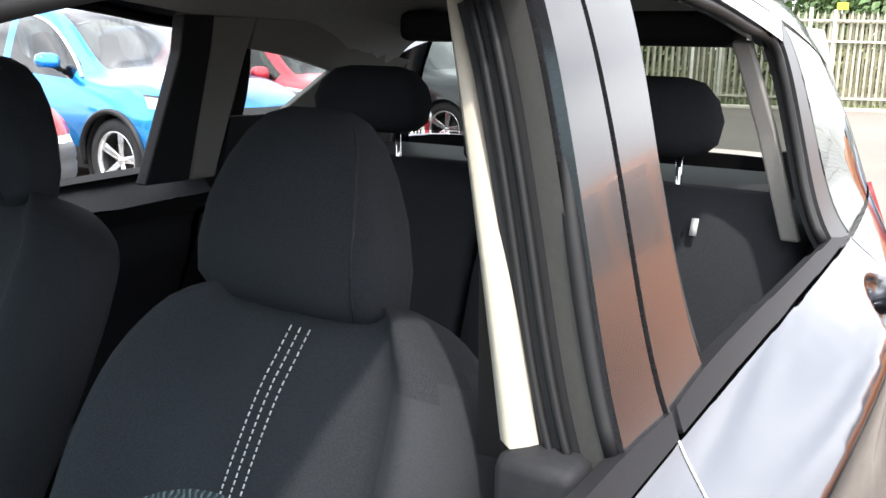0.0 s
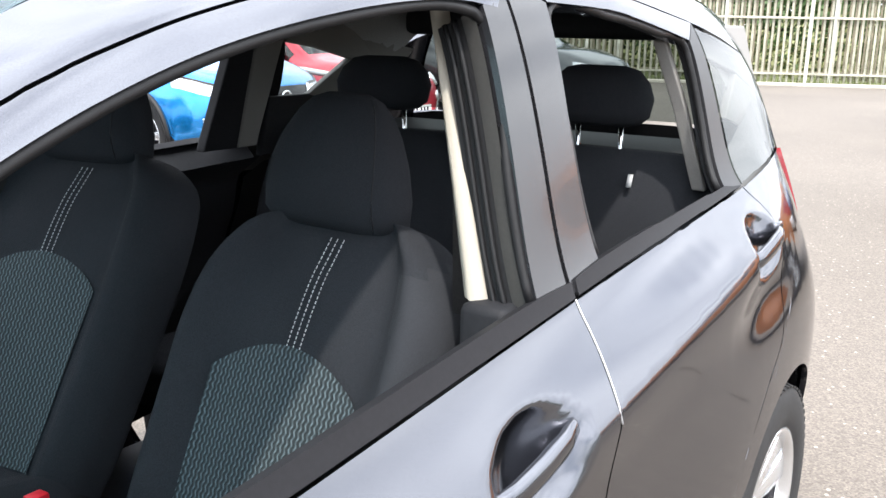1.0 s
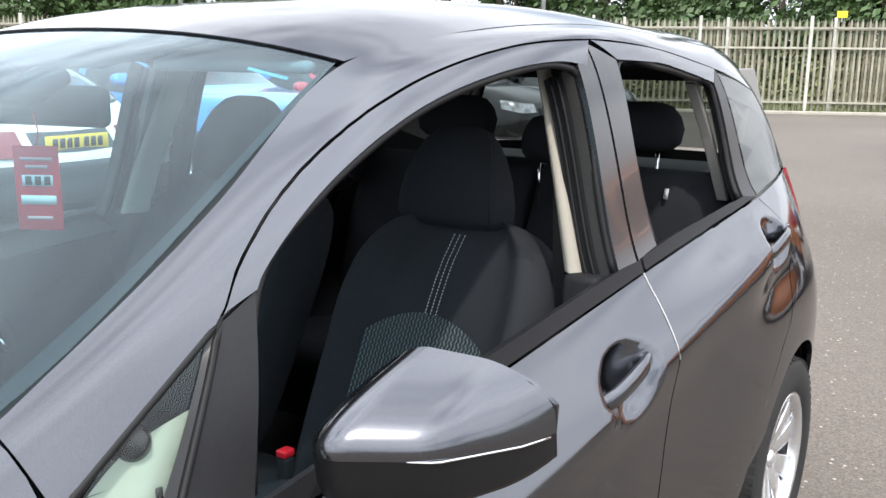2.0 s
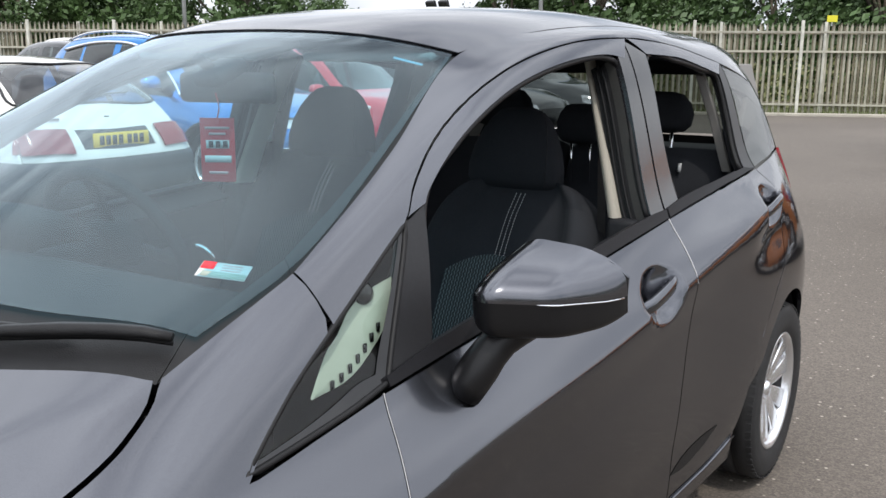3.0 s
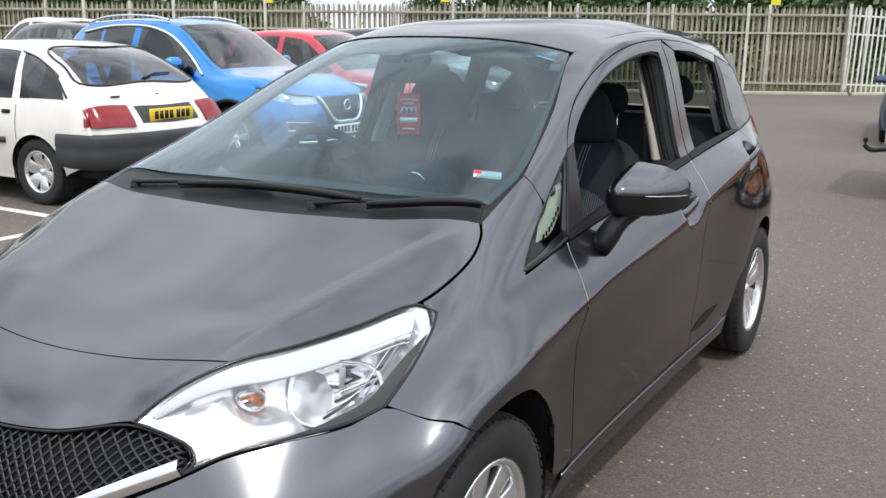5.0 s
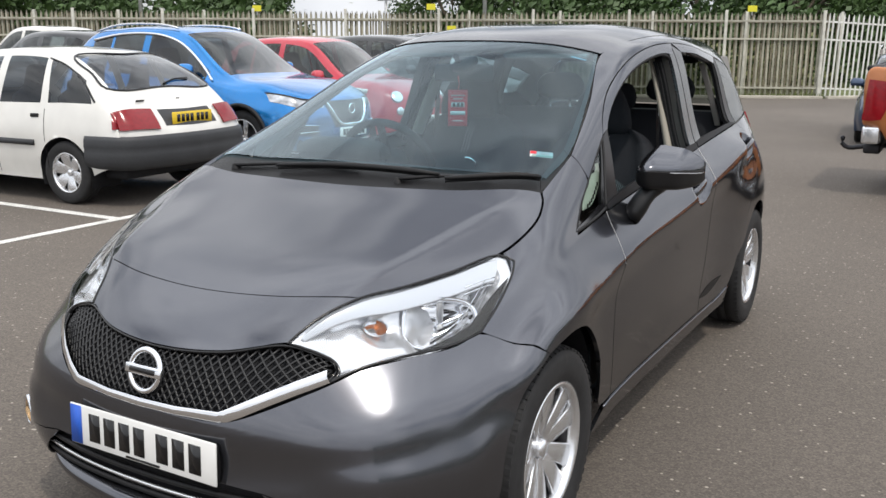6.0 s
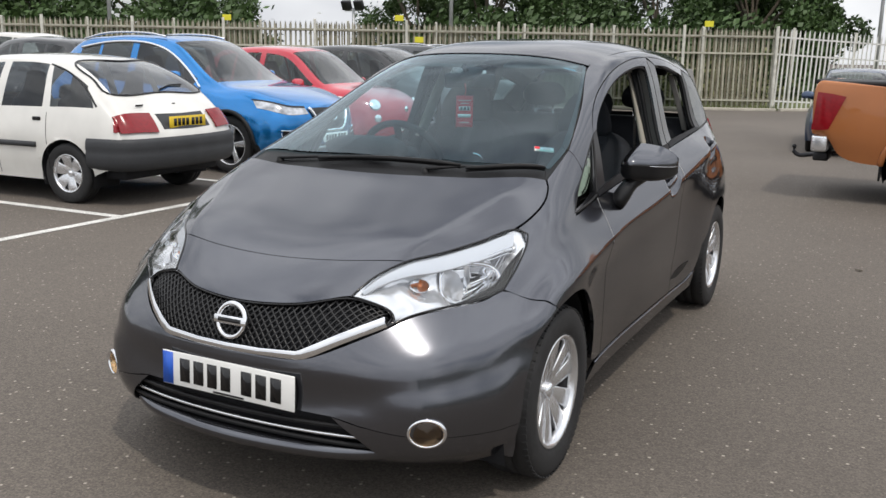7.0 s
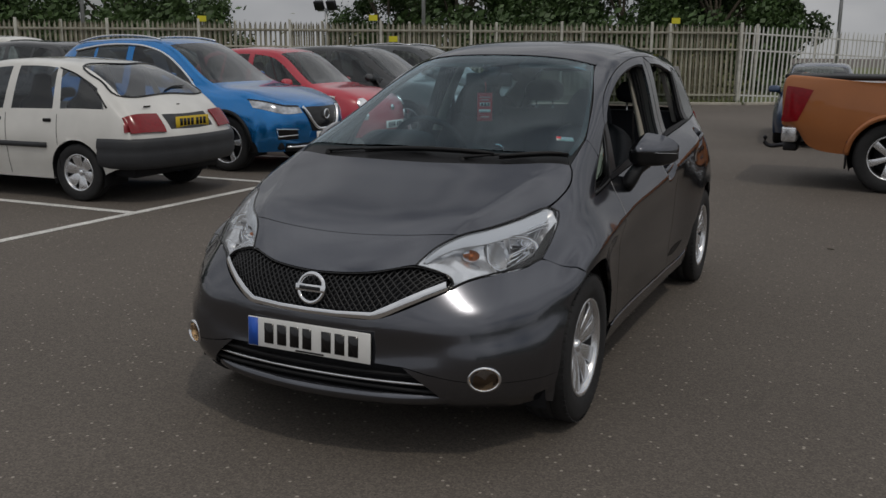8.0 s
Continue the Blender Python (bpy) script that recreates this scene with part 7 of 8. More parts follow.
SUV = dict(
    top=[(0.06, 0.26), (0.0, 0.48), (0.06, 0.80), (0.55, 1.00), (1.10, 1.085), (1.92, 1.58), (2.55, 1.645), (3.15, 1.635), (3.75, 1.56), (4.18, 1.10), (4.37, 0.62), (4.30, 0.28)],
    edge=[(0.60, 0.22, 0.26), (0.66, 0.16, 0.48), (0.66, 0.22, 0.78), (0.70, 0.62, 0.97), (0.68, 1.22, 1.065), (0.56, 2.00, 1.54), (0.57, 2.55, 1.605), (0.56, 3.15, 1.595), (0.55, 3.68, 1.52), (0.66, 4.08, 1.08), (0.72, 4.26, 0.62), (0.70, 4.2, 0.28)],
    rail=[(0.74, 0.34, 0.26), (0.80, 0.30, 0.48), (0.78, 0.36, 0.76), (0.79, 0.70, 0.92), (0.75, 1.34, 1.03), (0.625, 2.06, 1.475), (0.63, 2.55, 1.545), (0.62, 3.15, 1.53), (0.615, 3.6, 1.46), (0.73, 3.98, 1.08), (0.80, 4.15, 0.62), (0.77, 4.1, 0.28)],
    belt=[(0.78, 0.40, 0.26), (0.845, 0.40, 0.48), (0.84, 0.46, 0.70), (0.84, 0.76, 0.84), (0.815, 1.40, 0.975), (0.815, 2.0, 1.00), (0.815, 2.55, 1.03), (0.81, 3.15, 1.07), (0.79, 3.62, 1.12), (0.785, 3.92, 1.02), (0.83, 4.07, 0.62), (0.80, 4.02, 0.28)],
    mid=[(0.80, 0.44, 0.26), (0.87, 0.44, 0.46), (0.885, 0.52, 0.60), (0.895, 0.8, 0.70), (0.88, 1.42, 0.76), (0.875, 2.0, 0.78), (0.88, 2.55, 0.80), (0.895, 3.15, 0.84), (0.885, 3.62, 0.86), (0.855, 3.92, 0.82), (0.85, 4.02, 0.55), (0.81, 3.98, 0.28)],
    low=[(0.81, 0.46, 0.25), (0.875, 0.46, 0.38), (0.89, 0.54, 0.45), (0.90, 0.8, 0.48), (0.89, 1.42, 0.46), (0.88, 2.0, 0.45), (0.885, 2.55, 0.46), (0.90, 3.15, 0.48), (0.89, 3.62, 0.5), (0.865, 3.92, 0.5), (0.855, 4.0, 0.44), (0.815, 3.95, 0.28)],
    sill=[(0.80, 0.48, 0.24), (0.86, 0.48, 0.25), (0.87, 0.56, 0.25), (0.87, 0.8, 0.25), (0.86, 1.42, 0.25), (0.85, 2.0, 0.25), (0.855, 2.55, 0.25), (0.87, 3.15, 0.25), (0.87, 3.62, 0.26), (0.85, 3.92, 0.27), (0.84, 3.98, 0.28), (0.81, 3.93, 0.27)])


def blue_suv():
    car, skin = other_car("suv", "bright blue metallic crossover SUV parked nose out", pose(-4.56, 6.53, 0, 0, 0, 90), *[SUV[k] for k in ("top", "edge", "rail", "belt", "mid", "low", "sill")], M_CARBLUE, (0.92, 3.56), 0.345, 0.24,
                          panes=(4.16, 5.95, 6.06, 7.0, 7.10, 7.95), spokes=5, cladding=6.2, tyre_w=0.22)
    lay_on(skin, car, "headlamp", ([(0.42, 0.13, 0.80), (0.62, 0.22, 0.82), (0.79, 0.60, 0.885)], [(0.40, 0.10, 0.72), (0.64, 0.20, 0.715), (0.81, 0.52, 0.79)]), M_CARLAMP, "clear headlamp", 0.008)
    lay_on(skin, car, "lamp_brow", ([(0.42, 0.14, 0.815), (0.62, 0.23, 0.835), (0.80, 0.62, 0.90)], [(0.42, 0.13, 0.79), (0.62, 0.22, 0.81), (0.79, 0.60, 0.875)]), M_GLOSSBLACK, "dark lamp brow", 0.012)
    lay_on(skin, car, "grille", ([(-0.40, 0.10, 0.80), (0, 0.05, 0.80), (0.40, 0.10, 0.80)], [(-0.26, 0.06, 0.50), (0, 0.0, 0.50), (0.26, 0.06, 0.50)]), M_GLOSSBLACK, "black grille", 0.008, False)
    vee = [skin.lay(p, 0.018)[0] for p in spline([(-0.38, 0.10, 0.80), (-0.26, 0.06, 0.60), (-0.18, 0.03, 0.535), (0, 0.0, 0.525), (0.18, 0.03, 0.535), (0.26, 0.06, 0.60), (0.38, 0.10, 0.80)], 30)]
    part("chrome_vee", tube(vee, 0.020, 6), M_CHROME, car, "chrome V trim")
    c = skin.lay((0, 0.03, 0.69), 0.03)[0]
    part("emblem", tube([(c.x + 0.055 * math.cos(a), c.y, c.z + 0.055 * math.sin(a)) for a in np.linspace(0, 2 * math.pi, 24, endpoint=False)], 0.010, 6, closed=True), M_CHROME, car, "round chrome emblem")
    plate_on(car, 0, -0.03, 0.44, 0, M_PLATE)
    lay_on(skin, car, "fog_recess", ([(0.50, 0.12, 0.52), (0.70, 0.24, 0.54)], [(0.48, 0.12, 0.42), (0.72, 0.24, 0.42)]), M_GLOSSBLACK, "dark fog lamp recess", 0.006)
    for s in (-1, 1):
        part("fog_trim", tube([skin.lay(p, 0.016)[0] for p in ((s * 0.50, 0.12, 0.53), (s * 0.72, 0.26, 0.54), (s * 0.70, 0.25, 0.46), (s * 0.50, 0.12, 0.47))], 0.010, 5), M_CHROME, car, "silver fog lamp trim")
    lay_on(skin, car, "skid_plate", ([(-0.62, 0.18, 0.36), (0, 0.02, 0.36), (0.62, 0.18, 0.36)], [(-0.60, 0.22, 0.27), (0, 0.06, 0.27), (0.60, 0.22, 0.27)]), M_BLACK, "black lower bumper", 0.012, False)
    part("skid_strip", tube([skin.lay(p, 0.022)[0] for p in spline([(-0.60, 0.2, 0.335), (0, 0.03, 0.335), (0.60, 0.2, 0.335)], 16)], 0.014, 6), M_SILVER, car, "silver lower strip")
    for s in (-1, 1):
        line_pts = [skin.lay(p, 0.012)[0] for p in spline([(s * 0.79, 1.40, 1.0), (s * 0.735, 1.60, 1.18), (s * 0.655, 2.0, 1.43), (s * 0.635, 2.3, 1.515), (s * 0.632, 2.6, 1.54), (s * 0.625, 3.1, 1.525), (s * 0.62, 3.55, 1.455)], 40)]
        part("chrome_window_line", tube(line_pts, 0.016, 6), M_CHROME, car, "chrome window line")
        part("roof_rail", tube(spline([(s * 0.55, 2.15, 1.61), (s * 0.55, 2.4, 1.65), (s * 0.55, 3.2, 1.65), (s * 0.54, 3.6, 1.575)], 16), 0.014, 6), M_ALLOY, car, "silver roof rail")
        car_mirror(car, 0.83, 1.70, 1.13, M_CARBLUE, s)
        for wy in (0.92, 3.56):
            pts = [skin.lay((s * 0.89, wy + 0.405 * math.cos(a), 0.345 + 0.405 * math.sin(a)), 0.004)[0] for a in np.linspace(-0.15, math.pi + 0.15, 24)]
            part("arch_trim", tube(pts, 0.030, 6, flat=0.8), M_BLACK, car, "black wheel arch trim")
        for y in (2.35, 3.1):
            part("door_handle", box((0.03, 0.17, 0.03), tuple(skin.lay((s * 0.86, y, 0.93), 0.012)[0]), 0.01), M_CARBLUE, car)
    return car


def scaled(rows, sy, sz, sx=1.0):
    return [(r[0] * sy, r[1] * sz) if len(r) == 2 else (r[0] * sx, r[1] * sy, r[2] * sz) for r in rows]


def plain_car(name, label, m, base, s, mat, wheels, wr, lamp=True, rail=False):
    rows = [scaled(base[k], *s) for k in ("top", "edge", "rail", "belt", "mid", "low", "sill")]
    car, skin = other_car(name, label, m, *rows, mat, [w * s[0] for w in wheels], wr, wr * 0.68, spokes=5, tyre_w=0.19)
    sy, sz, sx = s
    if lamp:
        lay_on(skin, car, "headlamp", ([(0.45 * sx, 0.15 * sy, 0.80 * sz), (0.62 * sx, 0.22 * sy, 0.82 * sz), (0.77 * sx, 0.46 * sy, 0.85 * sz)], [(0.45 * sx, 0.10 * sy, 0.69 * sz), (0.64 * sx, 0.20 * sy, 0.68 * sz), (0.79 * sx, 0.42 * sy, 0.73 * sz)]), M_CARLAMP, "clear headlamp", 0.008)
        lay_on(skin, car, "grille", ([(-0.40 * sx, 0.10 * sy, 0.74 * sz), (0, 0.05, 0.74 * sz), (0.40 * sx, 0.10 * sy, 0.74 * sz)], [(-0.36 * sx, 0.06, 0.52 * sz), (0, 0.0, 0.52 * sz), (0.36 * sx, 0.06, 0.52 * sz)]), M_GLOSSBLACK, "black grille", 0.008, False)
        plate_on(car, 0, -0.03, 0.42 * sz, 0, M_PLATE)
    for q in (-1, 1):
        car_mirror(car, 0.82 * sx, 1.60 * sy, 1.08 * sz, mat, q)
        if rail:
            part("roof_rail", tube(spline([(q * 0.55 * sx, 2.15 * sy, 1.615 * sz), (q * 0.55 * sx, 2.5 * sy, 1.655 * sz), (q * 0.54 * sx, 3.55 * sy, 1.59 * sz)], 12), 0.014, 6), M_ALLOY, car, "silver roof rail")
    return car, skin


def red_city_car():
    car, skin = plain_car("city_car", "small red city car with a white side stripe", pose(-4.82, 8.80, 0, 0, 0, 90), SUV, (0.83, 0.935, 0.91), M_CARRED, (0.86, 3.55), 0.285, False)
    for s in (-1, 1):
        for y, z, r in ((0.24, 0.70, 0.085), (0.20, 0.55, 0.055)):
            c, n = skin.lay((s * 0.55, y, z), 0.0)
            q = n.to_track_quat("Z", "Y").to_matrix().to_4x4()
            bm = lathe([(r, -0.01), (r, 0.010), (r * 0.9, 0.014), (r * 0.5, 0.022), (0.001, 0.025)], 24, "Z")
            for v in bm.verts:
                v.co = Matrix.Translation(c) @ q @ v.co
            part("round_lamp", bm, M_SILVER, car, "round clear lamp")
        st = [skin.lay((s * 0.80, y, 0.80 + 0.06 * y), 0.004)[0] for y in np.linspace(0.55, 1.45, 16)]
        part("white_stripe", tube(st, 0.028, 6, flat=1.2), M_CARWHITE, car, "white stripe")
    plate_on(car, 0, -0.03, 0.42, 0, M_PLATE)
    c = skin.lay((0, 0.03, 0.66), 0.012)[0]
    part("emblem", lathe([(0.001, -0.01), (0.04, -0.006), (0.045, 0.01)], 20, "Y"), M_CHROME, car).location = c
    return car


def pickup():
    top = [(0.06, 0.35), (0.0, 0.55), (0.05, 1.00), (0.6, 1.12), (1.25, 1.16), (2.0, 1.74), (2.7, 1.80), (3.25, 1.78), (3.55, 1.70), (3.70, 1.20), (5.08, 1.20), (5.21, 1.20), (5.25, 1.17), (5.25, 0.72)]
    edge = [(0.65, 0.2, 0.35), (0.72, 0.14, 0.55), (0.72, 0.18, 0.98), (0.74, 0.65, 1.09), (0.72, 1.35, 1.14), (0.58, 2.08, 1.70), (0.60, 2.7, 1.76), (0.59, 3.25, 1.74), (0.60, 3.52, 1.67), (0.80, 3.70, 1.22), (0.86, 5.08, 1.24), (0.86, 5.19, 1.24), (0.86, 5.235, 1.20), (0.86, 5.24, 0.72)]
    rail = [(0.80, 0.34, 0.35), (0.86, 0.3, 0.55), (0.84, 0.34, 0.95), (0.84, 0.74, 1.05), (0.80, 1.45, 1.11), (0.66, 2.15, 1.64), (0.67, 2.7, 1.70), (0.66, 3.2, 1.68), (0.67, 3.45, 1.60), (0.885, 3.70, 1.235), (0.90, 5.08, 1.245), (0.90, 5.18, 1.245), (0.90, 5.225, 1.20), (0.895, 5.235, 0.72)]
    belt = [(0.84, 0.42, 0.35), (0.90, 0.4, 0.55), (0.895, 0.44, 0.86), (0.89, 0.78, 0.98), (0.86, 1.5, 1.07), (0.86, 2.1, 1.09), (0.86, 2.7, 1.10), (0.86, 3.2, 1.11), (0.87, 3.5, 1.13), (0.905, 3.70, 1.16), (0.92, 5.08, 1.17), (0.92, 5.17, 1.16), (0.915, 5.215, 1.12), (0.905, 5.23, 0.72)]
    mid = [(0.86, 0.46, 0.35), (0.92, 0.46, 0.52), (0.925, 0.5, 0.72), (0.93, 0.8, 0.82), (0.925, 1.5, 0.86), (0.92, 2.1, 0.86), (0.92, 2.7, 0.86), (0.92, 3.2, 0.86), (0.92, 3.5, 0.88), (0.93, 3.75, 0.90), (0.935, 5.06, 0.90), (0.935, 5.16, 0.90), (0.92, 5.21, 0.88), (0.91, 5.225, 0.71)]
    low = [(0.86, 0.48, 0.34), (0.925, 0.48, 0.46), (0.93, 0.52, 0.55), (0.935, 0.8, 0.6), (0.93, 1.5, 0.6), (0.925, 2.1, 0.6), (0.925, 2.7, 0.6), (0.925, 3.2, 0.6), (0.925, 3.5, 0.62), (0.935, 3.8, 0.64), (0.93, 4.98, 0.66), (0.93, 5.13, 0.74), (0.92, 5.19, 0.74), (0.91, 5.22, 0.70)]
    sill = [(0.85, 0.5, 0.33), (0.90, 0.5, 0.40), (0.91, 0.54, 0.40), (0.91, 0.8, 0.40), (0.90, 1.5, 0.40), (0.895, 2.1, 0.40), (0.895, 2.7, 0.40), (0.895, 3.2, 0.40), (0.90, 3.5, 0.41), (0.91, 3.8, 0.42), (0.90, 4.92, 0.47), (0.90, 5.08, 0.66), (0.89, 5.16, 0.69), (0.88, 5.20, 0.69)]
    car, skin = other_car("pickup_truck", "burnt orange double-cab pickup truck with a tow bar", pose(6.06, 8.38, 0, 0, 0, 90), top, edge, rail, belt, mid, low, sill, M_CARORANGE, (0.95, 4.10), 0.385, 0.24, panes=(4.16, 5.95, 6.06, 6.95, 7.05, 7.9), spokes=6, tyre_w=0.25)
    part("tonneau_cover", box((1.62, 1.45, 0.05), (0, 4.46, 1.222), 0.02), M_BLACK, car, "black load bed cover")
    lay_on(skin, car, "tail_lamp", ([(0.925, 4.93, 1.09), (0.925, 5.06, 1.115), (0.905, 5.20, 1.13)], [(0.935, 5.07, 0.755), (0.93, 5.14, 0.745), (0.905, 5.225, 0.745)]), M_REDLENS, "red tail lamp", 0.014, n=(10, 10))
    for s in (-1, 1):
        part("reverse_lamp", box((0.02, 0.05, 0.07), (s * 0.925, 5.19, 0.86), 0.006), M_LENSWHITE, car, "clear reversing lamp")
        part("bumper_corner", box((0.24, 0.16, 0.17), (s * 0.80, 5.15, 0.60), 0.025, 3), M_ALLOY, car, "brushed metal bumper corner")
        part("arch_flare", tube([skin.lay((s * 0.93, 4.10 + 0.45 * math.cos(a), 0.385 + 0.45 * math.sin(a)), 0.004)[0] for a in np.linspace(0.0, math.pi, 24)], 0.032, 6), M_CARORANGE, car, "orange wheel arch flare")
        part("mud_flap", box((0.26, 0.02, 0.30), (s * 0.80, 4.55, 0.40), 0.006), M_BLACK, car, "black mud flap")
        car_mirror(car, 0.88, 1.80, 1.20, M_CARORANGE, s)
    part("rear_bumper", box((1.50, 0.16, 0.13), (0, 5.17, 0.60), 0.03, 3), M_BLACK, car, "black step bumper")
    part("tailgate_cap", box((1.70, 0.05, 0.05), (0, 5.22, 1.235), 0.015), M_BLACK, car)
    tb = tube([(0, 4.9, 0.44), (0, 5.30, 0.40), (0, 5.43, 0.385), (0, 5.49, 0.42), (0, 5.49, 0.47)], 0.025, 8, n=16)
    part("tow_bar", tb, M_DARKMETAL, car, "black tow bar")
    part("tow_ball", lathe([(0.001, 0.025), (0.018, 0.018), (0.025, 0), (0.018, -0.018), (0.001, -0.025)], 16, "Z"), M_DARKMETAL, car).location = (0, 5.49, 0.485)
    part("tow_frame", box((1.0, 0.16, 0.10), (0, 5.16, 0.43), 0.02), M_DARKMETAL, car, "dark tow frame")
    return car


white_hatch()
blue_suv()
red_city_car()
plain_car("suv", "dark grey SUV with silver roof rails", pose(-4.45, 11.15, 0, 0, 0, 90), SUV, (1.0, 0.97, 1.0), M_CARBLACK, (0.92, 3.56), 0.33)
plain_car("suv", "dark grey estate car with silver roof rails", pose(-4.45, 13.5, 0, 0, 0, 90), SUV, (1.02, 1.0, 1.0), M_CARGREY, (0.92, 3.56), 0.34, rail=True)
plain_car("suv", "dark grey car parked behind the blue SUV", pose(-14.6, 8.7, 0, 0, 0, -90), SUV, (1.0, 1.0, 1.0), M_CARBLACK, (0.92, 3.56), 0.33, lamp=False)
plain_car("suv", "navy blue car parked in the far row", pose(-14.9, 11.4, 0, 0, 0, -90), SUV, (1.0, 0.95, 1.0), M_CARNAVY, (0.92, 3.56), 0.33, lamp=False)
plain_car("van", "white car parked in the far row", pose(-21.0, 13.0, 0, 0, 0, -90), SUV, (1.0, 1.12, 1.0), M_CARWHITE, (0.92, 3.56), 0.33, lamp=False)
plain_car("coupe", "navy blue car parked beyond the pickup", pose(0.95, 12.4, 0, 0, 0, 4), SUV, (1.0, 0.82, 0.80), M_CARNAVY, (0.92, 3.56), 0.32, lamp=False)
pickup()


# ---- fence, trees, masts ----
M_PALE = shader("weathered_pale", (0.42, 0.405, 0.335), 0.7, 0.0, stain=0.25, stain_scale=3, grain=0.1, random_tint=0.12)
M_PALEOLD = shader("old_pale", (0.24, 0.215, 0.16), 0.8, 0.0, stain=0.3, stain_scale=3, grain=0.15)
M_PALEWHITE = shader("white_pale", (0.70, 0.70, 0.67), 0.6, 0.0, stain=0.12, stain_scale=3, random_tint=0.06)
M_POST = shader("fence_post", (0.60, 0.59, 0.53), 0.6, stain=0.2, stain_scale=4)
M_KERB = shader("concrete_kerb", (0.45, 0.42, 0.36), 0.9, stain=0.2, stain_scale=2, grain=0.2, grain_scale=80, bump=0.5, bump_scale=120)
M_GRASS = shader("dry_grass", (0.11, 0.13, 0.045), 0.95, stain=0.4, stain_scale=1.2, grain=0.4, grain_scale=40)
M_LEAF = shader("tree_leaf", (0.045, 0.085, 0.022), 0.6, stain=0.35, stain_scale=1.5, random_tint=0.2)
M_BARK = shader("bark", (0.09, 0.075, 0.055), 0.9, grain=0.3, grain_scale=25, bump=0.6, bump_scale=60)
M_YELLOW = shader("yellow_sign", (0.72, 0.66, 0.04), 0.5)
M_GALV = shader("galvanised_pole", (0.42, 0.43, 0.44), 0.45, 0.6, stain=0.1, stain_scale=5)


def pale_mesh():
    bm = bmesh.new()
    prof = [(-0.029, 0.010), (-0.017, -0.008), (0.0, 0.004), (0.017, -0.008), (0.029, 0.010)]
    rows = []
    for z, k in ((0.06, 1.0), (2.30, 1.0), (2.40, 0.12)):
        rows.append([bm.verts.new((a * k, b, z)) for a, b in prof])
        rows.append([bm.verts.new((a * k, b + 0.004, z)) for a, b in prof][::-1])
    for i in (0, 2):
        A, B, C, D = rows[i], rows[i + 1], rows[i + 2], rows[i + 3]
        for k in range(4):
            bm.faces.new((A[k], A[k + 1], C[k + 1], C[k]))
            bm.faces.new((B[k], B[k + 1], D[k + 1], D[k]))
    me = bpy.data.meshes.new("pale")
    bm.to_mesh(me)
    bm.free()
    return me


def fence(name, label, a, b, mat, spacing, bay, near, fall=0.0):
    """A palisade fence from a to b. Pales within near metres of a are parts; the others are joined."""
    f = tagged(new(name), label, "fence", kind="structure")
    d = Vector((b[0] - a[0], b[1] - a[1], 0))
    ln = d.length
    turn = math.degrees(math.atan2(d.y, d.x))
    f.matrix_basis = pose(a[0], a[1], 0, 0, 0, turn) @ pose(0, 0, 0, 0, fall, 0)
    me = pale_mesh()
    me.materials.append(mat)
    rest = bmesh.new()
    x, k = spacing / 2, 0
    while x < ln:
        if x < near:
            o = new("pale", me)
            o.parent = f
            o.matrix_basis = pose(x, -0.03, random.uniform(-0.012, 0.012), random.uniform(-0.4, 0.4), random.uniform(-0.5, 0.5), 0)
        else:
            n0 = len(rest.verts)
            rest.from_mesh(me)
            rest.verts.ensure_lookup_table()
            m = pose(x, -0.03, random.uniform(-0.012, 0.012), 0, random.uniform(-0.5, 0.5), 0)
            for i in range(n0, len(rest.verts)):
                rest.verts[i].co = m @ rest.verts[i].co
        x += spacing
    if len(rest.verts):
        tagged(part("pales", rest, mat, f, smooth=False), kind="stuff")
    else:
        rest.free()
    for z in (0.28, 1.66, 2.16):
        part("rail", box((ln, 0.045, 0.05), (ln / 2, 0.02, z), 0.004, 1), mat, f, smooth=False)
    x = 0.0
    while x <= ln + 0.01:
        part("post", box((0.075, 0.075, 2.46), (x, 0.07, 1.23), 0.006, 1), M_POST, f, smooth=False)
        x += bay
    return f


GATE = (-2.2, 26.3)
WEST = (-29.0, 13.2)
fence("fence_north", "weathered grey steel palisade fence", GATE, WEST, M_PALE, 0.155, 2.75, 22.0)
fence("fence_outer", "second weathered palisade fence behind the first", (-1.9, 27.6), (-29.6, 14.5), M_PALEOLD, 0.155, 2.75, 0.0)
fence("fence_gate", "white painted steel palisade gate fence", GATE, (4.2, 33.4), M_PALEWHITE, 0.175, 3.0, 14.0, 2.0)
fence("fence_east", "white painted palisade fence along the yard", (4.2, 33.4), (17.0, 20.0), M_PALEWHITE, 0.175, 3.0, 0.0)
fence("fence_yard", "white painted palisade fence beside the yard", (17.0, 20.0), (17.0, -18.0), M_PALEWHITE, 0.175, 3.0, 0.0)

# kerb and verge along the fence
for name, a, b in (("kerb", GATE, WEST), ("kerb", GATE, (4.2, 33.4))):
    d = Vector((b[0] - a[0], b[1] - a[1], 0))
    kb = box((d.length, 0.14, 0.10), (d.length / 2, 0, 0.03), 0.015)
    k = part(name, kb, M_KERB)
    k.matrix_basis = pose(a[0], a[1], 0, 0, 0, math.degrees(math.atan2(d.y, d.x))) @ pose(0, 0.45 if b is WEST else -0.40, 0)
    tagged(k, "weathered concrete kerb at the foot of the fence", "kerb", kind="structure")
bm = bmesh.new()
pts = [(-70, -20), WEST, GATE, (4.2, 33.4), (17.7, 20.2), (17.7, -18), (60, -30), (160, 60), (60, 160), (-120, 120), (-160, 30)]
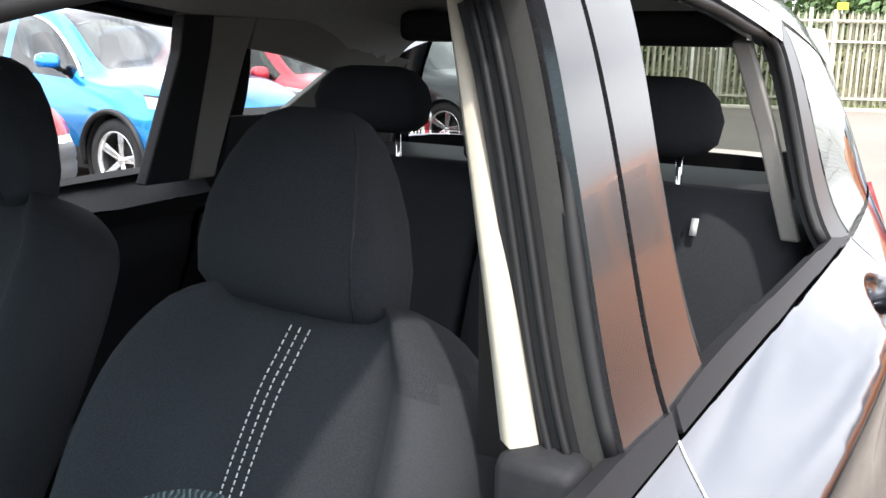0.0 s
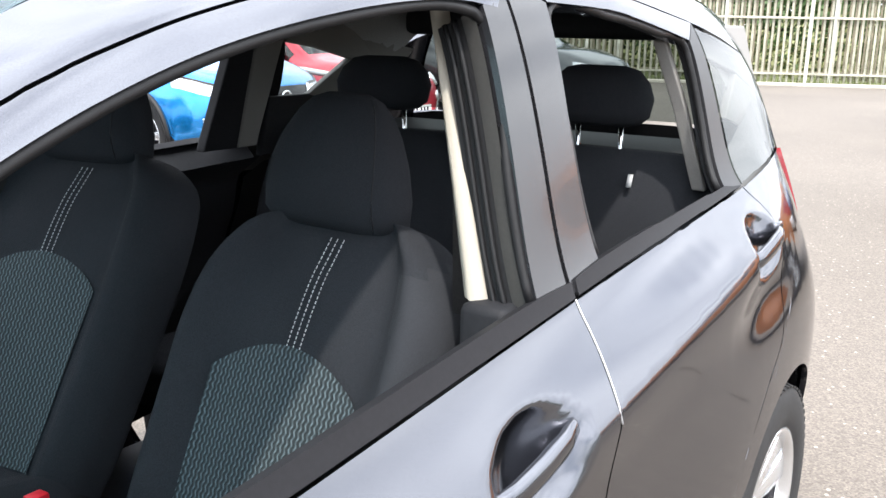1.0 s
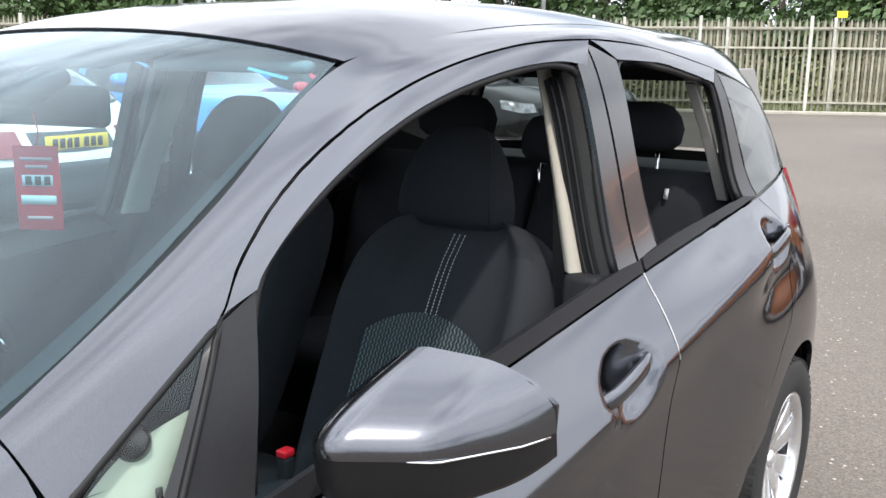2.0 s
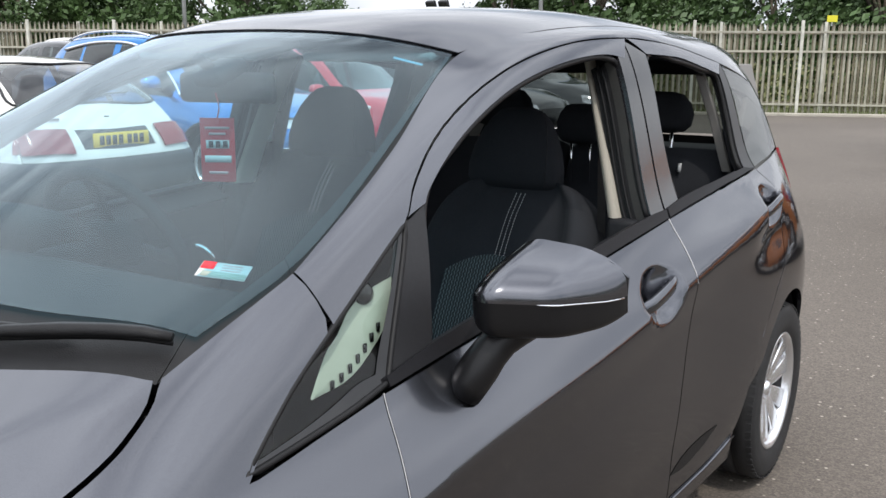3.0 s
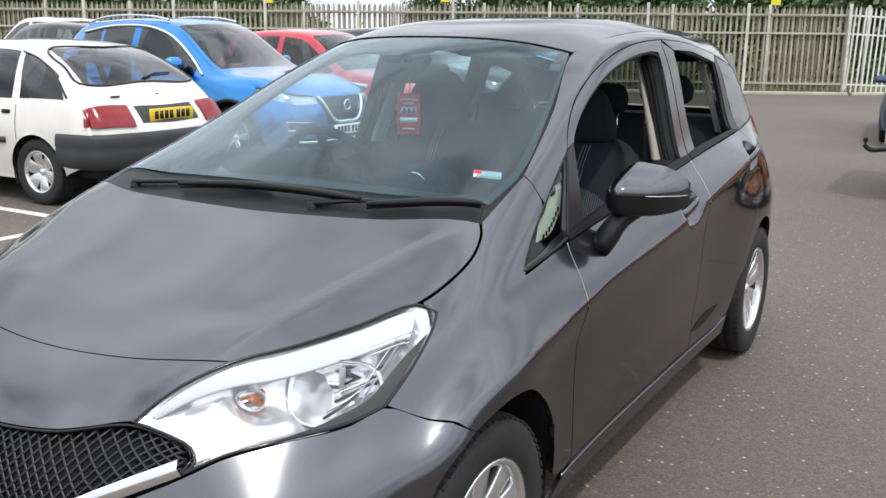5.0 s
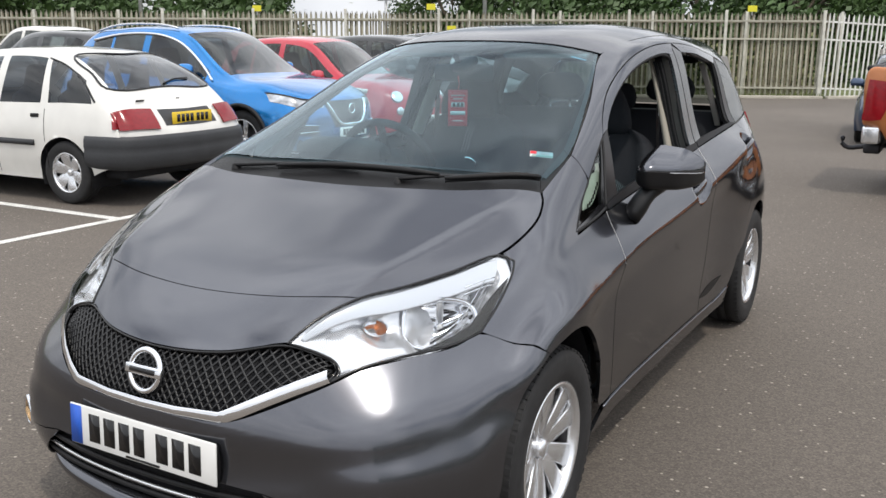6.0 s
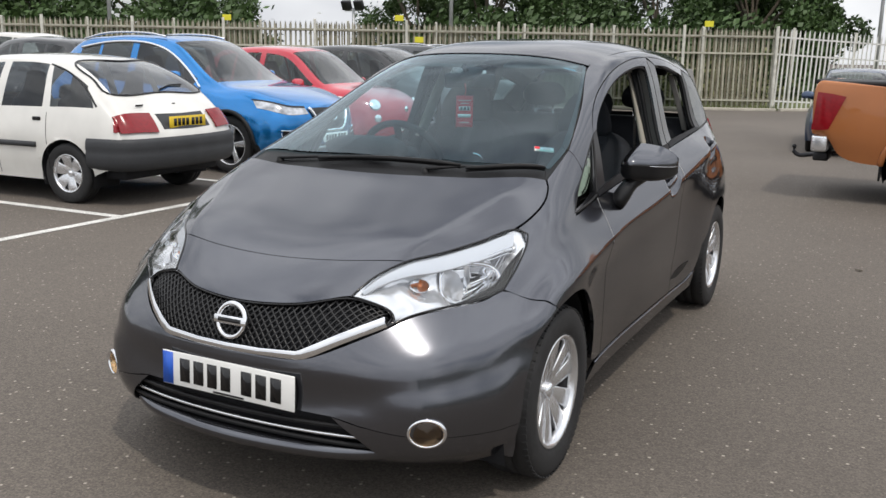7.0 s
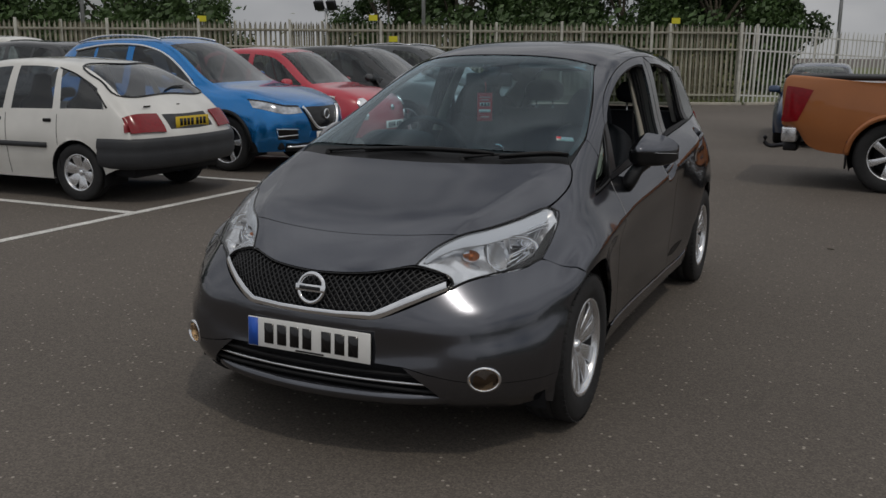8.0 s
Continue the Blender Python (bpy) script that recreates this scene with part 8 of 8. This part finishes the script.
off = [(x + (0 if i not in (1, 2) else 0.18), y + (0 if i not in (1, 2) else -0.28)) for i, (x, y) in enumerate(pts)]
bm.faces.new([bm.verts.new((x, y, 0.02)) for x, y in off])
bmesh.ops.triangulate(bm, faces=bm.faces)
tagged(part("verge", bm, M_GRASS, smooth=False), "rough dry grass beyond the fence", "grass", kind="structure")

# tufts of grass along the foot of the fence
bm = bmesh.new()
d = Vector((WEST[0] - GATE[0], WEST[1] - GATE[1], 0))
for k in range(2600):
    t = random.random() ** 1.3
    c = Vector((GATE[0], GATE[1], 0)) + d * t + Vector((random.uniform(-0.25, 0.25), random.uniform(-0.30, 0.25), 0.0))
    h, w, a = random.uniform(0.06, 0.22), random.uniform(0.01, 0.02), random.uniform(0, math.pi)
    s = Vector((math.cos(a), math.sin(a), 0)) * w
    lean = Vector((random.uniform(-0.06, 0.06), random.uniform(-0.06, 0.06), h))
    bm.faces.new([bm.verts.new(c - s), bm.verts.new(c + s), bm.verts.new(c + lean)])
tagged(part("grass_tufts", bm, M_GRASS, smooth=False), "dry grass tufts along the fence", "grass", kind="stuff")


def tree(name, height, spread, seed, leaves):
    rnd = random.Random(seed)
    t = empty(name, "broad green leafy tree beyond the fence", "tree", "trees beyond the fence")
    trunk = tube([(0, 0, 0), (0.08, 0.03, height * 0.25), (-0.05, 0.06, height * 0.55), (0.04, 0.0, height * 0.9)], list(np.linspace(0.17, 0.03, 10)), 8, n=10)
    lobes = []
    for k in range(30):
        a, z = rnd.uniform(0, 2 * math.pi), rnd.uniform(0.10, 1.0)
        r = spread * (0.35 + 0.65 * math.sin(min(1, z * 1.05) * math.pi * 0.85)) * rnd.uniform(0.45, 1.0)
        lobes.append((Vector((math.cos(a) * r, math.sin(a) * r, height * z)), rnd.uniform(0.45, 1.0) * spread * 0.38))
    for c, r in lobes[::2]:
        join(trunk, tube([(0, 0, height * 0.2 + c.z * 0.2), tuple(c * 0.5 + Vector((0, 0, height * 0.16))), tuple(c)], [0.07, 0.06, 0.05, 0.035, 0.02], 6, n=5))
    part("trunk", trunk, M_BARK, t, "grey-brown trunk and limbs")
    bm = bmesh.new()
    for k in range(leaves):
        c, r = lobes[rnd.randrange(len(lobes))]
        v = Vector((rnd.gauss(0, 1), rnd.gauss(0, 1), rnd.gauss(0, 0.8))).normalized() * r * rnd.uniform(0.35, 1.05) ** 0.7
        p = c + v
        s = rnd.uniform(0.05, 0.12)
        ax = Vector((rnd.gauss(0, 1), rnd.gauss(0, 1), rnd.gauss(0, 1))).normalized()
        b = ax.orthogonal().normalized() * s
        q = ax.cross(b).normalized() * s * 0.6
        bm.faces.new([bm.verts.new(p - b), bm.verts.new(p + q), bm.verts.new(p + b), bm.verts.new(p - q)])
    tagged(part("crown", bm, M_LEAF, t, "dense green leaves", smooth=False), kind="stuff")
    return t


kinds = [tree("tree", 5.6, 2.8, 3, 21000), tree("tree", 6.6, 3.2, 7, 25000), tree("tree", 4.6, 2.6, 11, 18000)]
TREES = [(-4.5, 36), (-8.5, 36.5), (-12.0, 34.5), (-15.0, 33.5), (-17.6, 32.0), (-3.7, 38.5), (-26.5, 25.5), (-29.5, 23.0), (-32.5, 20.0), (-36.0, 18.5), (-40, 14), (-24.0, 27.0), (-6.5, 39.5), (-14, 38), (-34, 25), (-45, 18)]
used = set()
for i, (x, y) in enumerate(TREES):
    k = i % 3 if (x, y) != (-24.0, 27.0) else 2
    s = random.uniform(0.88, 1.15) * (0.78 if x in (-24.0, -17.6) else 1.0)
    m = pose(x, y, 0, 0, 0, random.uniform(0, 360)) @ Matrix.Diagonal((s, s, s, 1))
    if k not in used:
        kinds[k].matrix_basis = m
        used.add(k)
    else:
        o = copy_thing(kinds[k], pose(0, 0, 0))
        o.matrix_basis = m
# low scrub behind the fence
bm = bmesh.new()
for k in range(9000):
    t = random.random()
    c = Vector((GATE[0], GATE[1], 0)) + d * t + Vector((random.uniform(-1.0, 0.5), random.uniform(2.2, 5.5), 0))
    p = c + Vector((0, 0, abs(random.gauss(0, 0.75))))
    s = random.uniform(0.05, 0.12)
    ax = Vector((random.gauss(0, 1), random.gauss(0, 1), random.gauss(0, 1))).normalized()
    b = ax.orthogonal().normalized() * s
    q = ax.cross(b).normalized() * s * 0.6
    bm.faces.new([bm.verts.new(p - b), bm.verts.new(p + q), bm.verts.new(p + b), bm.verts.new(p - q)])
tagged(part("scrub", bm, shader("scrub_leaf", (0.16, 0.17, 0.075), 0.8, stain=0.4, stain_scale=0.8), smooth=False), "pale scrub and weeds behind the fence", "bush", kind="stuff")

# dark undergrowth below the trees, open where the trees stand apart
bm = bmesh.new()
for k in range(15000):
    t = random.choice((random.uniform(0.0, 0.46), random.uniform(0.70, 1.0)))
    c = Vector((GATE[0], GATE[1], 0)) + d * t + Vector((random.uniform(-0.8, 0.8), random.uniform(6.0, 9.5), 0))
    p = c + Vector((0, 0, random.uniform(0.1, 3.4) * random.uniform(0.55, 1.0)))
    s = random.uniform(0.08, 0.18)
    ax = Vector((random.gauss(0, 1), random.gauss(0, 1), random.gauss(0, 1))).normalized()
    b = ax.orthogonal().normalized() * s
    q = ax.cross(b).normalized() * s * 0.6
    bm.faces.new([bm.verts.new(p - b), bm.verts.new(p + q), bm.verts.new(p + b), bm.verts.new(p - q)])
tagged(part("undergrowth", bm, M_LEAF, smooth=False), "dark leafy undergrowth below the trees", "bush", kind="stuff")
# hedge behind the fence beside the yard
bm = bmesh.new()
for k in range(16000):
    p = Vector((random.gauss(19.6, 0.45), random.uniform(-22, 21), 1.25 + 1.25 * random.uniform(-1, 1) * (1 - 0.25 * random.random())))
    s = random.uniform(0.10, 0.22)
    ax = Vector((random.gauss(0, 1), random.gauss(0, 1), random.gauss(0, 1))).normalized()
    b = ax.orthogonal().normalized() * s
    q = ax.cross(b).normalized() * s * 0.6
    bm.faces.new([bm.verts.new(p - b), bm.verts.new(p + q), bm.verts.new(p + b), bm.verts.new(p - q)])
tagged(part("hedge", bm, M_LEAF, smooth=False), "dense green hedge behind the yard fence", "hedge", kind="stuff")


def mast(name, x, y, h, label, flood=False, arm=False):
    t = empty(name, label, "mast", m=pose(x, y, 0))
    part("pole", tube([(0, 0, 0), (0, 0, h * 0.5), (0, 0, h)], [0.075, 0.06, 0.05], 10), M_GALV, t, "galvanised pole")
    if flood:
        for s in (-1, 1):
            part("floodlight", box((0.36, 0.16, 0.34), (s * 0.26, -0.05, h + 0.10), 0.03, m=Matrix.Rotation(radians(25), 4, "X")), M_DARKMETAL, t, "dark floodlight")
        part("crossbar", box((0.7, 0.06, 0.06), (0, 0, h - 0.08), 0.01), M_GALV, t)
    if arm:
        part("arm", tube([(0, 0, h), (0.3, 0, h + 0.15), (0.9, 0, h + 0.2)], 0.03, 8, n=8), M_GALV, t)
    return t


mast("floodlight_mast", -16.45, 25.28, 3.05, "short mast with two dark floodlights beyond the fence", flood=True)
mast("lamp_post", -12.2, 24.6, 8.0, "tall galvanised lamp post", arm=True)
mast("lamp_post", -21.6, 18.9, 8.0, "tall galvanised lamp post", arm=True)
mast("mast", 0.35, 31.0, 7.0, "thin dark mast behind the white fence")
for x, y, z in ((-16.9, 19.05, 2.46), (-12.25, 21.3, 2.52), (-11.7, 21.55, 1.9), (-4.0, 25.35, 2.50)):
    sg = part("warning_sign", box((0.26, 0.012, 0.17), bevel=0.004, seg=1), M_YELLOW, smooth=False)
    sg.matrix_basis = pose(x, y, z, 0, 0, 26)
    tagged(sg, "small yellow warning sign fixed to the fence", "sign", "fence signs")
    part("bracket", box((0.03, 0.02, 0.22), (0, 0.016, -0.08), 0.003, 1), M_GALV, sg, smooth=False)
# a dry leaf on the asphalt
lf = part("dry_leaf", prism([(-0.03, 0), (-0.01, 0.016), (0.02, 0.012), (0.035, 0), (0.02, -0.014), (-0.012, -0.012)], 0.002, "Z", 0.004), M_BARK)
lf.matrix_basis = pose(1.55, 4.05, 0.004, 6, 8, 30)
tagged(lf, "small dry brown leaf on the asphalt", "leaf")
